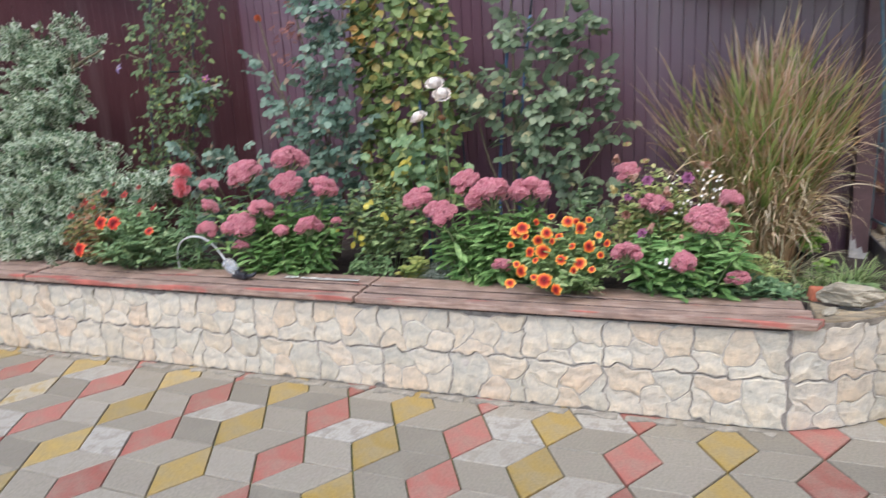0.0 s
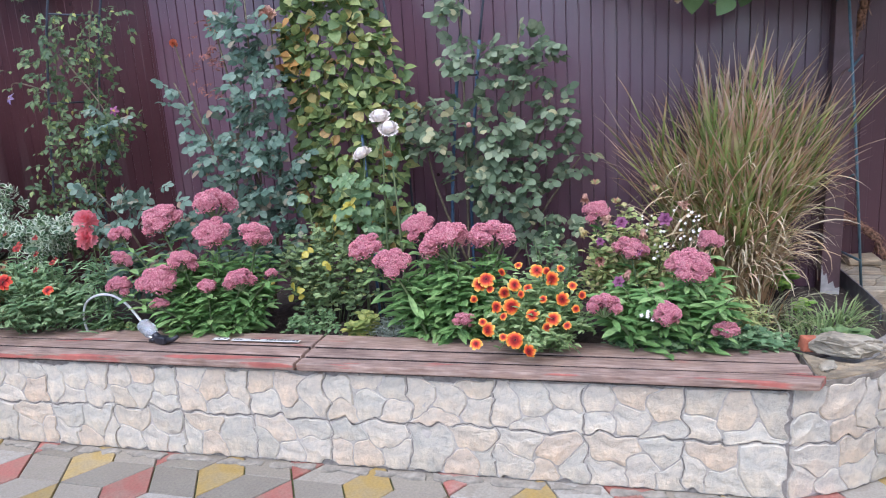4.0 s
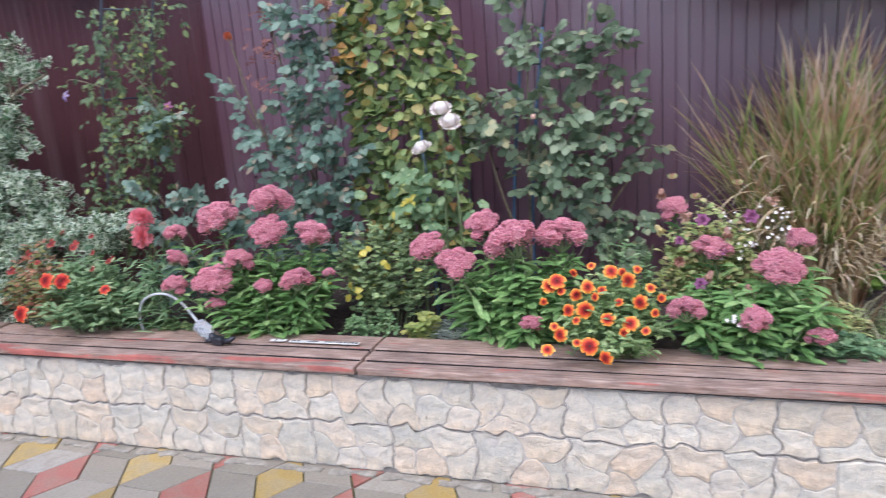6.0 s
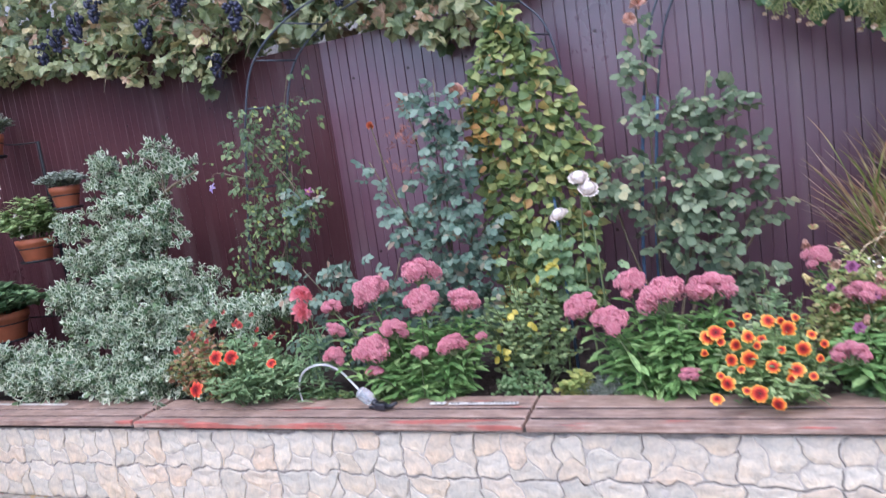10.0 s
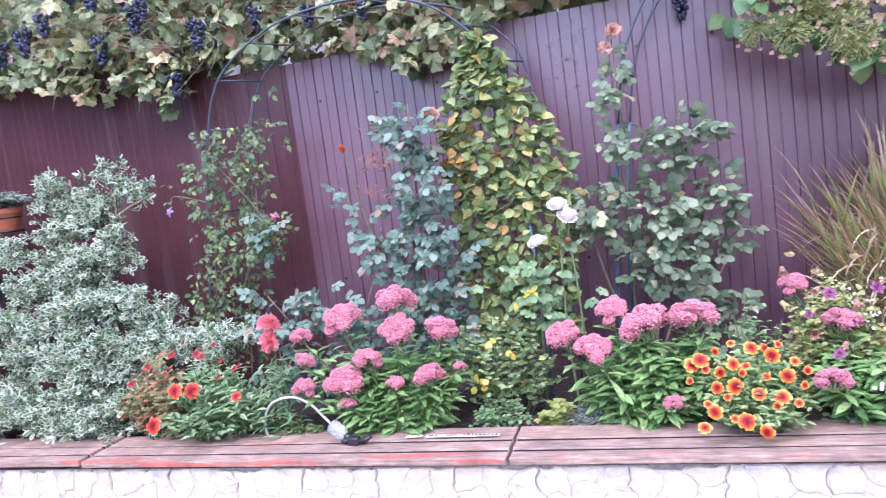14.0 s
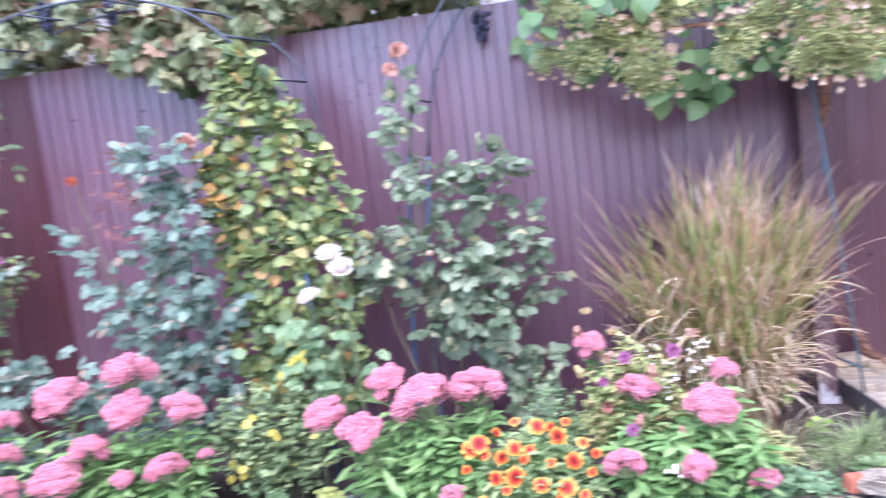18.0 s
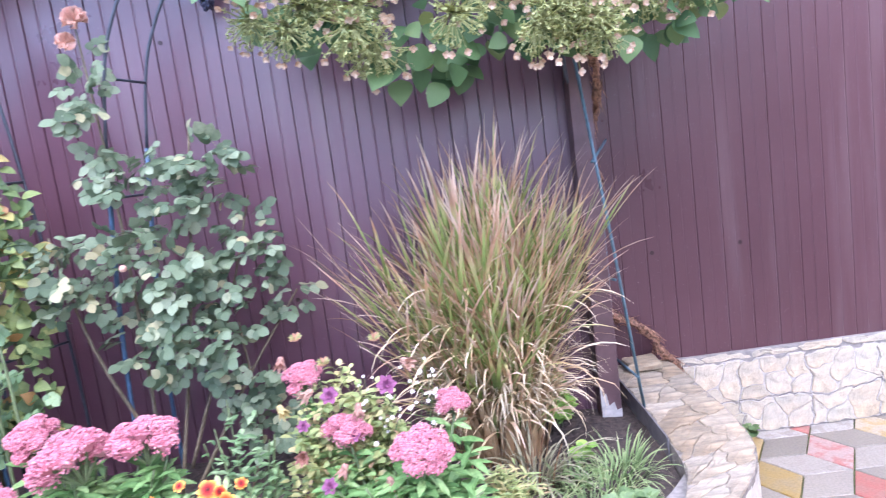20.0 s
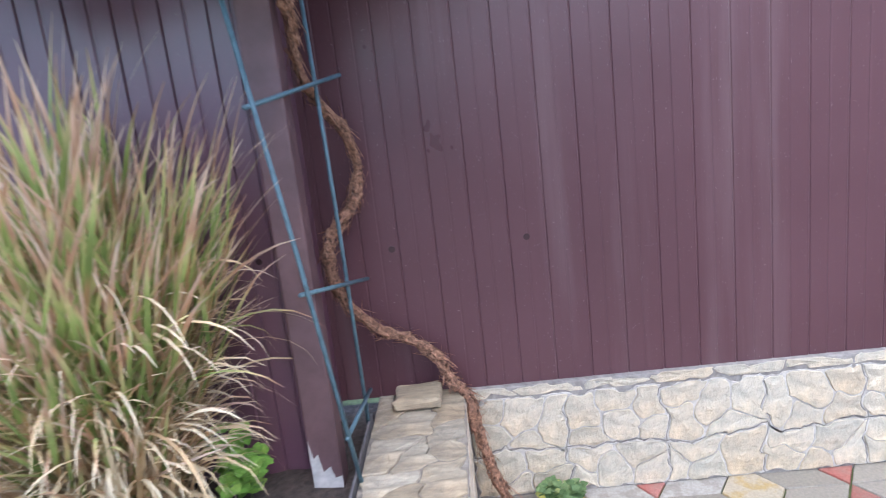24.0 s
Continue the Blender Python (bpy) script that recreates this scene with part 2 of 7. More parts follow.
def paver_material(name, colour, grime=(0.62, 0.6, 0.56)):
    m, n, l, b = material(name, 0.62)
    info = n.new("ShaderNodeObjectInfo")
    add = n.new("ShaderNodeMath")
    add.operation = "ADD"
    l.new(info.outputs["Random"], add.inputs[0])
    l.new(n.new("ShaderNodeNewGeometry").outputs["Random Per Island"], add.inputs[1])
    fr = n.new("ShaderNodeMath")
    fr.operation = "FRACT"
    l.new(add.outputs[0], fr.inputs[0])
    br = ramp(n, [(0.0, tuple(c * 0.72 for c in colour)), (0.5, colour), (0.8, tuple(c * 1.08 + 0.02 for c in colour)), (1.0, tuple(c * 0.85 + 0.07 for c in colour))])
    l.new(fr.outputs[0], br.inputs[0])
    t = noise_tex(n, l, 9.0, 7, 0.68)
    fade = ramp(n, [(0.36, (0, 0, 0)), (0.70, (0.62, 0.62, 0.62))])
    l.new(t.outputs["Fac"], fade.inputs[0])
    col = mix(n, l, br.outputs[0], (0.31, 0.285, 0.215), fade.outputs[0])
    bloom = ramp(n, [(0.76, (0, 0, 0)), (0.97, (0.65, 0.65, 0.65))])
    l.new(fr.outputs[0], bloom.inputs[0])
    t3 = noise_tex(n, l, 14.0, 5, 0.6)
    spot = ramp(n, [(0.42, (0, 0, 0)), (0.52, (1, 1, 1))])
    l.new(t3.outputs["Fac"], spot.inputs[0])
    white = mix(n, l, (0, 0, 0), bloom.outputs[0], spot.outputs[0])
    col = mix(n, l, col, (0.47, 0.44, 0.385), white)
    t2 = noise_tex(n, l, 90.0, 3)
    g = ramp(n, [(0.3, (0.8, 0.8, 0.8)), (0.7, (1.1, 1.1, 1.1))])
    l.new(t2.outputs["Fac"], g.inputs[0])
    col = mix(n, l, col, g.outputs[0], 1.0, "MULTIPLY")
    l.new(col, b.inputs["Base Color"])
    rr = ramp(n, [(0.35, (0.38,) * 3), (0.65, (0.75,) * 3)])
    l.new(t.outputs["Fac"], rr.inputs[0])
    l.new(rr.outputs[0], b.inputs["Roughness"])
    bump(n, l, b, t2.outputs["Fac"], 0.35, 0.003)
    return m


M_PRED = paver_material("red_paver", (0.36, 0.10, 0.075))
M_PYEL = paver_material("yellow_paver", (0.385, 0.255, 0.06))
M_PGREY = paver_material("grey_paver", (0.268, 0.232, 0.182))


def fence_material(name, lo, hi, gloss):
    m, n, l, b = material(name, 0.36)
    t = noise_tex(n, l, 2.2, 5)
    r = ramp(n, [(0.3, lo), (0.7, hi)])
    l.new(t.outputs["Fac"], r.inputs[0])
    t2 = noise_tex(n, l, 160.0, 2)
    dirt = ramp(n, [(0.70, (0, 0, 0)), (0.76, (0.5, 0.5, 0.5))])
    l.new(t2.outputs["Fac"], dirt.inputs[0])
    col = mix(n, l, r.outputs[0], (0.42, 0.36, 0.34), dirt.outputs[0])
    l.new(col, b.inputs["Base Color"])
    rr = ramp(n, [(0.3, (0.27,) * 3), (0.7, (0.40,) * 3)])
    l.new(t.outputs["Fac"], rr.inputs[0])
    l.new(rr.outputs[0], b.inputs["Roughness"])
    b.inputs["Specular IOR Level"].default_value = gloss
    c = n.new("ShaderNodeTexCoord")
    mp = n.new("ShaderNodeMapping")
    mp.inputs["Scale"].default_value = (9.0, 9.0, 0.5)
    l.new(c.outputs["Object"], mp.inputs["Vector"])
    t3 = n.new("ShaderNodeTexNoise")
    t3.inputs["Scale"].default_value, t3.inputs["Detail"].default_value = 1.0, 5
    l.new(mp.outputs[0], t3.inputs["Vector"])
    runs = ramp(n, [(0.55, (0, 0, 0)), (0.70, (0.24, 0.24, 0.24))])
    l.new(t3.outputs["Fac"], runs.inputs[0])
    l.new(mix(n, l, col, (0.22, 0.16, 0.155), runs.outputs[0]), b.inputs["Base Color"])
    bump(n, l, b, t.outputs["Fac"], 0.12, 0.01)
    return m


# three tones of fence brown, with sky sheen and shade put into the colour
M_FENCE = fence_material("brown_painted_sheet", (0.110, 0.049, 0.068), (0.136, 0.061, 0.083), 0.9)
M_FENCE_SIDE = fence_material("shaded_brown_satin_sheet", (0.086, 0.038, 0.043), (0.103, 0.046, 0.052), 0.45)
M_FENCE_DARK = fence_material("darkened_matt_brown_sheet", (0.066, 0.025, 0.029), (0.085, 0.032, 0.036), 0.35)
M_POST = plain_material("painted_steel_post", (0.118, 0.066, 0.066), 0.5, 0, 0.25, 12, 0.2, 0.002)
M_BARE = plain_material("bare_concrete_patch", (0.42, 0.40, 0.37), 0.9, 0, 0.25, 30, 0.4, 0.003)
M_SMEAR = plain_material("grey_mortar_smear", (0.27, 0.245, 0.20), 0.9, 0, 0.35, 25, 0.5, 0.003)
M_SCREW = plain_material("dark_screw_head", (0.05, 0.03, 0.03), 0.4, 0.6)


def wood_material(name, red):
    m, n, l, b = material(name, 0.6)
    c = n.new("ShaderNodeTexCoord")
    mp = n.new("ShaderNodeMapping")
    mp.inputs["Scale"].default_value = (8.0, 75.0, 75.0)
    l.new(c.outputs["Object"], mp.inputs["Vector"])
    t = n.new("ShaderNodeTexNoise")
    t.inputs["Scale"].default_value, t.inputs["Detail"].default_value = 1.5, 6
    l.new(mp.outputs[0], t.inputs["Vector"])
    r = ramp(n, [(0.28, (0.20, 0.125, 0.092)), (0.5, (0.315, 0.215, 0.165)), (0.72, (0.43, 0.325, 0.262))])
    l.new(t.outputs["Fac"], r.inputs[0])
    mp2 = n.new("ShaderNodeMapping")
    mp2.inputs["Scale"].default_value = (2.6, 20.0, 20.0)
    l.new(c.outputs["Object"], mp2.inputs["Vector"])
    t2 = n.new("ShaderNodeTexNoise")
    t2.inputs["Scale"].default_value, t2.inputs["Detail"].default_value = 1.1, 5
    l.new(mp2.outputs[0], t2.inputs["Vector"])
    k = ramp(n, [(red, (0, 0, 0)), (red + 0.04, (0.9, 0.9, 0.9))])
    l.new(t2.outputs["Fac"], k.inputs[0])
    col = mix(n, l, r.outputs[0], (0.43, 0.125, 0.095), k.outputs[0])
    t4 = noise_tex(n, l, 7.0, 6, 0.65)
    wear = ramp(n, [(0.35, (0.72, 0.72, 0.74)), (0.65, (1.22, 1.2, 1.18))])
    l.new(t4.outputs["Fac"], wear.inputs[0])
    col = mix(n, l, col, wear.outputs[0], 1.0, "MULTIPLY")
    l.new(col, b.inputs["Base Color"])
    bump(n, l, b, t.outputs["Fac"], 0.6, 0.004)
    return m


M_WOOD, M_WOOD_RED = wood_material("weathered_stained_wood", 0.66), wood_material("flaking_red_stained_wood", 0.562)
# near-black for grimy plank edges, with the shade of the gaps painted in
M_EDGE = plain_material("dirty_shaded_wood_edge", (0.030, 0.020, 0.017), 0.9, 0, 0.4, 40, 0.5)

# ---------- ground, added unseen walls, neighbour's wall, planter ---
ground = thing("ground", (0, 0, 0), "sandy ground under and around the paved yard", "ground", kind="structure")
part("ground_sheet", mesh("ground_sheet", [(-400, -400, -0.014), (400, -400, -0.014), (400, 400, -0.014), (-400, 400, -0.014)], [[0, 1, 2, 3]], M_SAND), ground)

# added behind the camera to give bounce light and a reflection in the fence
V, F = box((-14.0, -12.3, 0.0), (14.0, -12.0, 2.6), 0.01)
solo("wall_house", mesh("wall_house", V, F, M_PLASTER), "unseen plain beige wall added for bounce and reflections", "wall", "structure")

# unseen blocker, put in so the right-hand fence gets less sky
V, F = box((5.6, -12.0, 0.0), (5.9, 1.69, 3.4), 0.01)
solo("wall_side", mesh("wall_side", V, F, M_PLASTER), "unseen plain beige wall added to keep sky off the fence", "wall", "structure")

V, F = box((-9.0, 2.4, 0.0), (0.6, 2.6, 3.6), 0.01)
solo("wall_neighbour", mesh("wall_neighbour", V, F, M_ROUGHCAST), "grey roughcast wall of the neighbouring house behind the fence", "wall", "structure")

# out of view; added to block light and darken the left fence sheets
V, F = box((-5.3, -3.5, 0.0), (-5.1, 1.28, 3.0), 0.01)
solo("wall_end", mesh("wall_end", V, F, M_FENCE_DARK), "unseen dark brown wall added to darken the fence's left end", "wall", "structure")

FENCE_Y, FENCE_R, TOP = 1.30, 1.69, 2.31


def wall_path():
    """The planter's outer foot line: straight front, bowed end, then straight to the fence."""
    bend = smooth_line([(1.27, 0.0), (1.48, 0.085), (1.70, 0.25), (1.90, 0.46), (2.03, 0.68), (2.075, 0.95), (2.08, 1.25), (2.08, 1.655)], 40)
    return np.vstack([[(-7.0, 0.0)], bend])


PATHLINE = wall_path()
STEP = np.r_[0, np.cumsum(np.linalg.norm(np.diff(PATHLINE, axis=0), axis=1))]
FRONT = 8.27


def on_wall(u, z, out):
    """A place on the planter wall: u metres along, z up, out from its face."""
    x, y = np.interp(u, STEP, PATHLINE[:, 0]), np.interp(u, STEP, PATHLINE[:, 1])
    e = 0.02
    dx = np.interp(u + e, STEP, PATHLINE[:, 0]) - np.interp(u - e, STEP, PATHLINE[:, 0])
    dy = np.interp(u + e, STEP, PATHLINE[:, 1]) - np.interp(u - e, STEP, PATHLINE[:, 1])
    d = math.hypot(dx, dy)
    return (x + out * dy / d, y - out * dx / d, z)


planter = thing("planter_wall", (0, 0.1, 0), "raised planter wall faced with cream crazy-paved stone", "wall", kind="structure")
W_TOP = 0.397
us = np.r_[np.linspace(0.0, FRONT - 0.01, 12), np.linspace(FRONT, STEP[-1], 40)]
outer = [on_wall(u, 0, -0.001) for u in us]
inner = [on_wall(u, 0, -0.20) for u in us]
B = Build()
n = len(us)
V = [(x, y, z) for ring, z in ((outer, -0.03), (outer, W_TOP), (inner, W_TOP), (inner, 0.2)) for x, y, _ in ring]
F = [[k * n + i, k * n + i + 1, (k + 1) * n + i + 1, (k + 1) * n + i] for k in range(3) for i in range(n - 1)]
part("mortar_core", mesh("mortar_core", V, F, M_GROUT), planter, "grey mortar core of the planter wall")

# ledge of flat stone on the bowed end
LEDGE_Z = 0.436
inner_line = smooth_line([(1.36, 0.27), (1.50, 0.18), (1.62, 0.29), (1.72, 0.46), (1.785, 0.66), (1.80, 1.0), (1.80, 1.30), (1.80, 1.655)], 30)
uu = np.linspace(FRONT + 0.10, STEP[-1], 31)
outer_line = np.array([on_wall(u, 0, 0.008)[:2] for u in uu])
V = [(x, y, z) for line, z in ((outer_line, 0.40), (outer_line, LEDGE_Z - 0.012), (inner_line, LEDGE_Z - 0.012), (inner_line, 0.25)) for x, y in line]
F = [[k * 31 + i, k * 31 + i + 1, (k + 1) * 31 + i + 1, (k + 1) * 31 + i] for k in range(3) for i in range(30)]
F += [[0, 31, 62, 93]]
part("ledge_bed", mesh("ledge_bed", V, F, M_DIRT), planter, "rough mortar bed of the ledge")

# dark edging sheet along the inside of the ledge
k0 = [k for k in range(31) if 0.72 < inner_line[k][1] < 1.5]
V = [(inner_line[k][0] - d, inner_line[k][1], z) for d in (0.004, 0.010) for z in (0.30, 0.446) for k in k0]
n = len(k0)
F = [[a * n + i, a * n + i + 1, b * n + i + 1, b * n + i] for a, b in ((0, 1), (2, 3), (1, 3)) for i in range(n - 1)] + [[0, n, 3 * n, 2 * n]]
part("edging_sheet", mesh("edging_sheet", V, F, M_EDGING), planter, "dark plastic edging sheet inside the ledge")

# soil in the planter
nx, ny = 130, 26
V, F = [], []
for j in range(ny):
    for i in range(nx):
        x, y = -7.0 + i * 8.84 / (nx - 1), 0.16 + j * 1.18 / (ny - 1)
        if x > 1.2:
            y = max(y, float(np.interp(x, inner_line[1:, 0], inner_line[1:, 1])) - 0.03)
        V.append((x, y, 0.375 + 0.035 * noise.noise((x * 2.3, y * 2.3, 1)) + 0.018 * noise.noise((x * 11, y * 11, 4))))
for j in range(ny - 1):
    for i in range(nx - 1):
        F.append([j * nx + i, j * nx + i + 1, (j + 1) * nx + i + 1, (j + 1) * nx + i])
V2 = [(1.60, 1.2, 0.36), (1.86, 1.2, 0.36), (1.86, 1.75, 0.36), (1.60, 1.75, 0.36)]
F.append([len(V) + k for k in range(4)])
V += V2
solo("soil", mesh("soil", V, F, M_SOIL, smooth=True), "dark crumbly garden soil filling the raised planter", "soil", "structure")


# ---------- fence ----------
def sheet(x0, x1, y, z0, z1, pitch=0.12, depth=0.009):
    xs, ys = [], []
    k = math.floor(x0 / pitch) - 1
    while k * pitch < x1 + pitch:
        a = k * pitch
        for dx, dy in ((0.0, 0), (0.0025, depth), (0.0050, depth), (0.0075, 0.001), (0.060, 0.0), (0.0625, depth * 0.45), (0.066, depth * 0.45), (0.069, 0.001)):
            xs.append(a + dx)
            ys.append(dy)
        k += 1
    inside = [x for x in xs if x0 + 1e-4 < x < x1 - 1e-4]
    pts = [(x, y + float(np.interp(x, xs, ys))) for x in [x0, *inside, x1]]
    n = len(pts)
    V = [(x, yy, z) for z in (z0, z1) for x, yy in pts]
    V += [(x, yy + 0.002, z) for z in (z0, z1) for x, yy in pts]
    F = [[i, i + 1, n + i + 1, n + i] for i in range(n - 1)] + [[2 * n + i + 1, 2 * n + i, 3 * n + i, 3 * n + i + 1] for i in range(n - 1)]
    F += [[n + i, n + i + 1, 3 * n + i + 1, 3 * n + i] for i in range(n - 1)]
    return V, F


fence = thing("fence", (0, 1.35, 0.4), "tall fence of dark brown ribbed metal sheet", "fence", kind="structure")
x = -9.0
k = 0
while x < -1.90:
    x1 = -1.86 if x > -2.6 else min(x + 1.164, -2.38)
    # left run: darker, duller copy in place of a dark reflection
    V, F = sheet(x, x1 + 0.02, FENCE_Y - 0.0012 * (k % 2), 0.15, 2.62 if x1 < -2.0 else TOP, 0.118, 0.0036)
    part("sheet", mesh("sheet", V, F, M_FENCE_DARK), fence, "matt sheet darkened for a dark reflection, shallow ribs and dried runs")
    x, k = x1, k + 1
while x < 1.60:
    x1 = min(x + 1.20, 1.66)
    V, F = sheet(x, x1 + 0.02, FENCE_Y - 0.0012 * (k % 2), 0.15, TOP)
    part("sheet", mesh("sheet", V, F, M_FENCE), fence)
    x, k = x1, k + 1
x = 1.62
while x < 8.0:
    x1 = x + 1.20
    # side run: darker copy of the paint, for the shade there
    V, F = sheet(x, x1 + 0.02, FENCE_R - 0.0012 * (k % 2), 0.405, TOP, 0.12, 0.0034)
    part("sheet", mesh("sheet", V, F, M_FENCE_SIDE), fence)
    x, k = x1, k + 1
V, F = box((1.655, FENCE_Y - 0.004, 0.15), (1.662, FENCE_R + 0.01, TOP), 0.001)
part("return_sheet", mesh("return_sheet", V, F, M_FENCE), fence)
V, F = lathe([(0.0, 0.0), (0.004, 0.0), (0.005, 0.002), (0.009, 0.003), (0.009, 0.004), (0.0, 0.0042)], 10)
me_screw = mesh("screw", V[:, [0, 2, 1]] * (1, -1, 1), F, M_SCREW)
for z in (2.06, 1.0):
    for i in range(24):
        xs = -6.0 + 0.36 * i + 0.025
        part("screw", me_screw, fence, m=Matrix.Translation((xs - (xs % 0.12) + 0.025, FENCE_Y, z + 0.006 * math.sin(i * 7))))
for z in (2.0,):
    for i in range(10):
        xs = 2.1 + 0.36 * i
        part("screw", me_screw, fence, m=Matrix.Translation((xs - (xs % 0.12) + 0.025, FENCE_R, z + 0.006 * math.sin(i * 5))))

plinth = thing("plinth_wall", (4, 1.72, 0), "low fence plinth faced with cream crazy-paved stone", "wall", kind="structure")
V, F = box((1.80, 1.665, -0.03), (8.0, 1.85, 0.408), 0.004)
part("mortar_core", mesh("mortar_core", V, F, M_GROUT), plinth)

# post
post = thing("fence_post", (1.70, 1.245, 0.37), "brown painted square steel post with peeling paint at its foot", "post")
V, F = box((1.657, 1.205, 0.33), (1.742, 1.285, 2.42), 0.006)
part("shaft", mesh("shaft", V, F, M_POST), post)
pts = [(-0.04, 0), (0.041, 0), (0.041, 0.055), (0.022, 0.05), (0.012, 0.085), (-0.008, 0.07), (-0.018, 0.125), (-0.03, 0.11), (-0.04, 0.165)]
V = [(1.70 + a, 1.2035 + d, 0.35 + z) for d in (0, 0.004) for a, z in pts]
n = len(pts)
F = [list(range(n)), list(range(2 * n - 1, n - 1, -1))] + [[i, n + i, n + (i + 1) % n, (i + 1) % n] for i in range(n)]
part("peeled_patch", mesh("peeled_patch", V, F, M_BARE), post, "bare pale concrete where paint has peeled")

# ---------- wooden seat boards on the planter wall ----------
def bench(x0, x1, label, lift=0.0, right_end=False, tilt=0.0):
    b = thing("seat_board", ((x0 + x1) / 2, 0.12, 0.412), label, "bench", "seat boards on the planter")
    for i, (y0, y1, dz) in enumerate(((-0.032, 0.034, 0.0), (0.049, 0.130, 0.001), (0.146, 0.275, 0.002))):
        e0, e1 = x0 + R.uniform(0, 0.004), x1 - (0.0 if not right_end else (0.0, 0.03, 0.05)[i]) - R.uniform(0, 0.003)
        V, F = box((e0, y0, 0.4135 + lift), (e1, y1, 0.442 + lift + dz), 0.005)
        V[:, 2] += 0.003 * np.sin(V[:, 0] * 2.1 + i) + tilt * (V[:, 0] - x0)
        if right_end and i == 0:
            f = V[:, 0] > e1 - 0.02
            V[f & (V[:, 1] < -0.02), 0] -= 0.03
        # inner side faces go dark, so the gaps between planks read as shaded
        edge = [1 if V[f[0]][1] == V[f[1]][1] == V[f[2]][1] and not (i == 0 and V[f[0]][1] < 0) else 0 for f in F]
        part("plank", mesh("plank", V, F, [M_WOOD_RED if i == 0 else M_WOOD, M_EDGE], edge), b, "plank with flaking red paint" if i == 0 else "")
    # dark strip added as the shadow line between planks and wall
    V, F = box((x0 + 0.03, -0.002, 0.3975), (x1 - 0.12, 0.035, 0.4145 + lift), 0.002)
    part("batten", mesh("batten", V, F, M_EDGE), b, "dark strip standing in for the shadow under the planks")
    return b


bench(-6.4, -4.45, "weathered red-brown stained seat boards laid on the wall", 0.004)
bench(-4.44, -2.515, "weathered red-brown stained seat boards with a raised end", 0.006)
bench(-2.50, -0.492, "weathered red-brown stained seat boards with flaking red paint")
bench(-0.483, 1.385, "weathered red-brown stained seat boards ending in a rounded corner", 0.0, True)


# ---------- leaf and flower shapes: V, F, material numbers ----------
def leaf_shape(widths, fold=0.25, curl=-0.25, wave=0.0):
    """A leaf one long, its base at 0, along +y; half widths from base to tip."""
    n = len(widths)
    V, F = [], []
    for i, w in enumerate(widths):
        t = i / (n - 1)
        z = curl * t * t
        zz = z + fold * w + wave * (-1) ** i * w
        if w < 0.004:
            V.append((0, t, z))
        else:
            V += [(-w, t, zz), (0, t, z), (w, t, zz)]
    rows, k = [], 0
    for w in widths:
        m = 1 if w < 0.004 else 3
        rows.append(list(range(k, k + m)))
        k += m
    for a, b in zip(rows[:-1], rows[1:]):
        if len(a) == 1:
            F += [[a[0], b[1], b[0]], [a[0], b[2], b[1]]]
        elif len(b) == 1:
            F += [[a[0], a[1], b[0]], [a[1], a[2], b[0]]]
        else:
            F += [[a[0], a[1], b[1], b[0]], [a[1], a[2], b[2], b[1]]]
    return np.array(V, float), F, [0] * len(F)


def rim_leaf():
    """An oval leaf with a pale rim round a green heart, cupped."""
    a = np.linspace(0, 2 * np.pi, 6, endpoint=False)
    V, F, I = [], [], []
    for s, z in ((0.66, 0.0), (1.0, 0.05)):
        for t in a:
            V.append((0.27 * s * math.sin(t), 0.52 - 0.5 * s * math.cos(t), z))
    V.append((0, 0.52, -0.02))
    for i in range(6):
        j = (i + 1) % 6
        F += [[i, j, 12], [i, 6 + i, 6 + j, j]]
        I += [0, 1]
    V = np.array(V)
    V[:, 2] -= 0.25 * (V[:, 1] - 0.4) ** 2
    return V, F, I


def lobed_leaf(lobes=5, depth=0.33, seed=0):
    """A vine leaf: pointed lobes round the stalk's end."""
    rs = np.random.RandomState(seed)
    n = lobes * 6
    V = [(0, 0, 0)]
    for i in range(n + 1):
        t = i / n
        ang = math.radians(-150 + 300 * t)
        k = abs(((t * lobes) % 1) - 0.5) * 2
        r = 0.56 * (1 - depth * k) * (1.0 - 0.14 * abs(t - 0.5)) * (1.04 if i % 2 else 0.95) * rs.uniform(0.96, 1.04)
        V.append((r * math.sin(ang), 0.12 + r * math.cos(ang), 0.07 * math.sin(t * 17 + seed) - 0.28 * r * r))
    F = [[0, i + 1, i + 2][::-1] for i in range(n)]
    return np.array(V), F, [0] * len(F)


def joined(parts):
    V, F, I, k = [], [], [], 0
    for v, f, i in parts:
        V.append(v)
        F += [[a + k for a in q] for q in f]
        I += i
        k += len(v)
    return np.vstack(V), F, I


def stick(p, q, r0, r1=None, sides=4, i=0):
    V, F = tube([p, q], [r0, r0 if r1 is None else r1], sides, False)
    return V, F, [i] * len(F)


OVAL = leaf_shape([0.0, 0.22, 0.33, 0.36, 0.33, 0.22, 0.0], 0.2, -0.2)
ROUND = leaf_shape([0.0, 0.26, 0.38, 0.43, 0.43, 0.37, 0.23, 0.0], 0.14, -0.22)
HEART = leaf_shape([0.0, 0.31, 0.42, 0.44, 0.40, 0.31, 0.19, 0.0], 0.16, -0.3, 0.02)
LONG = leaf_shape([0.0, 0.1, 0.17, 0.19, 0.12, 0.0], 0.3, -0.25, 0.05)
LANCE = leaf_shape([0.02, 0.07, 0.085, 0.06, 0.0], 0.4, -0.3)
RIM = rim_leaf()


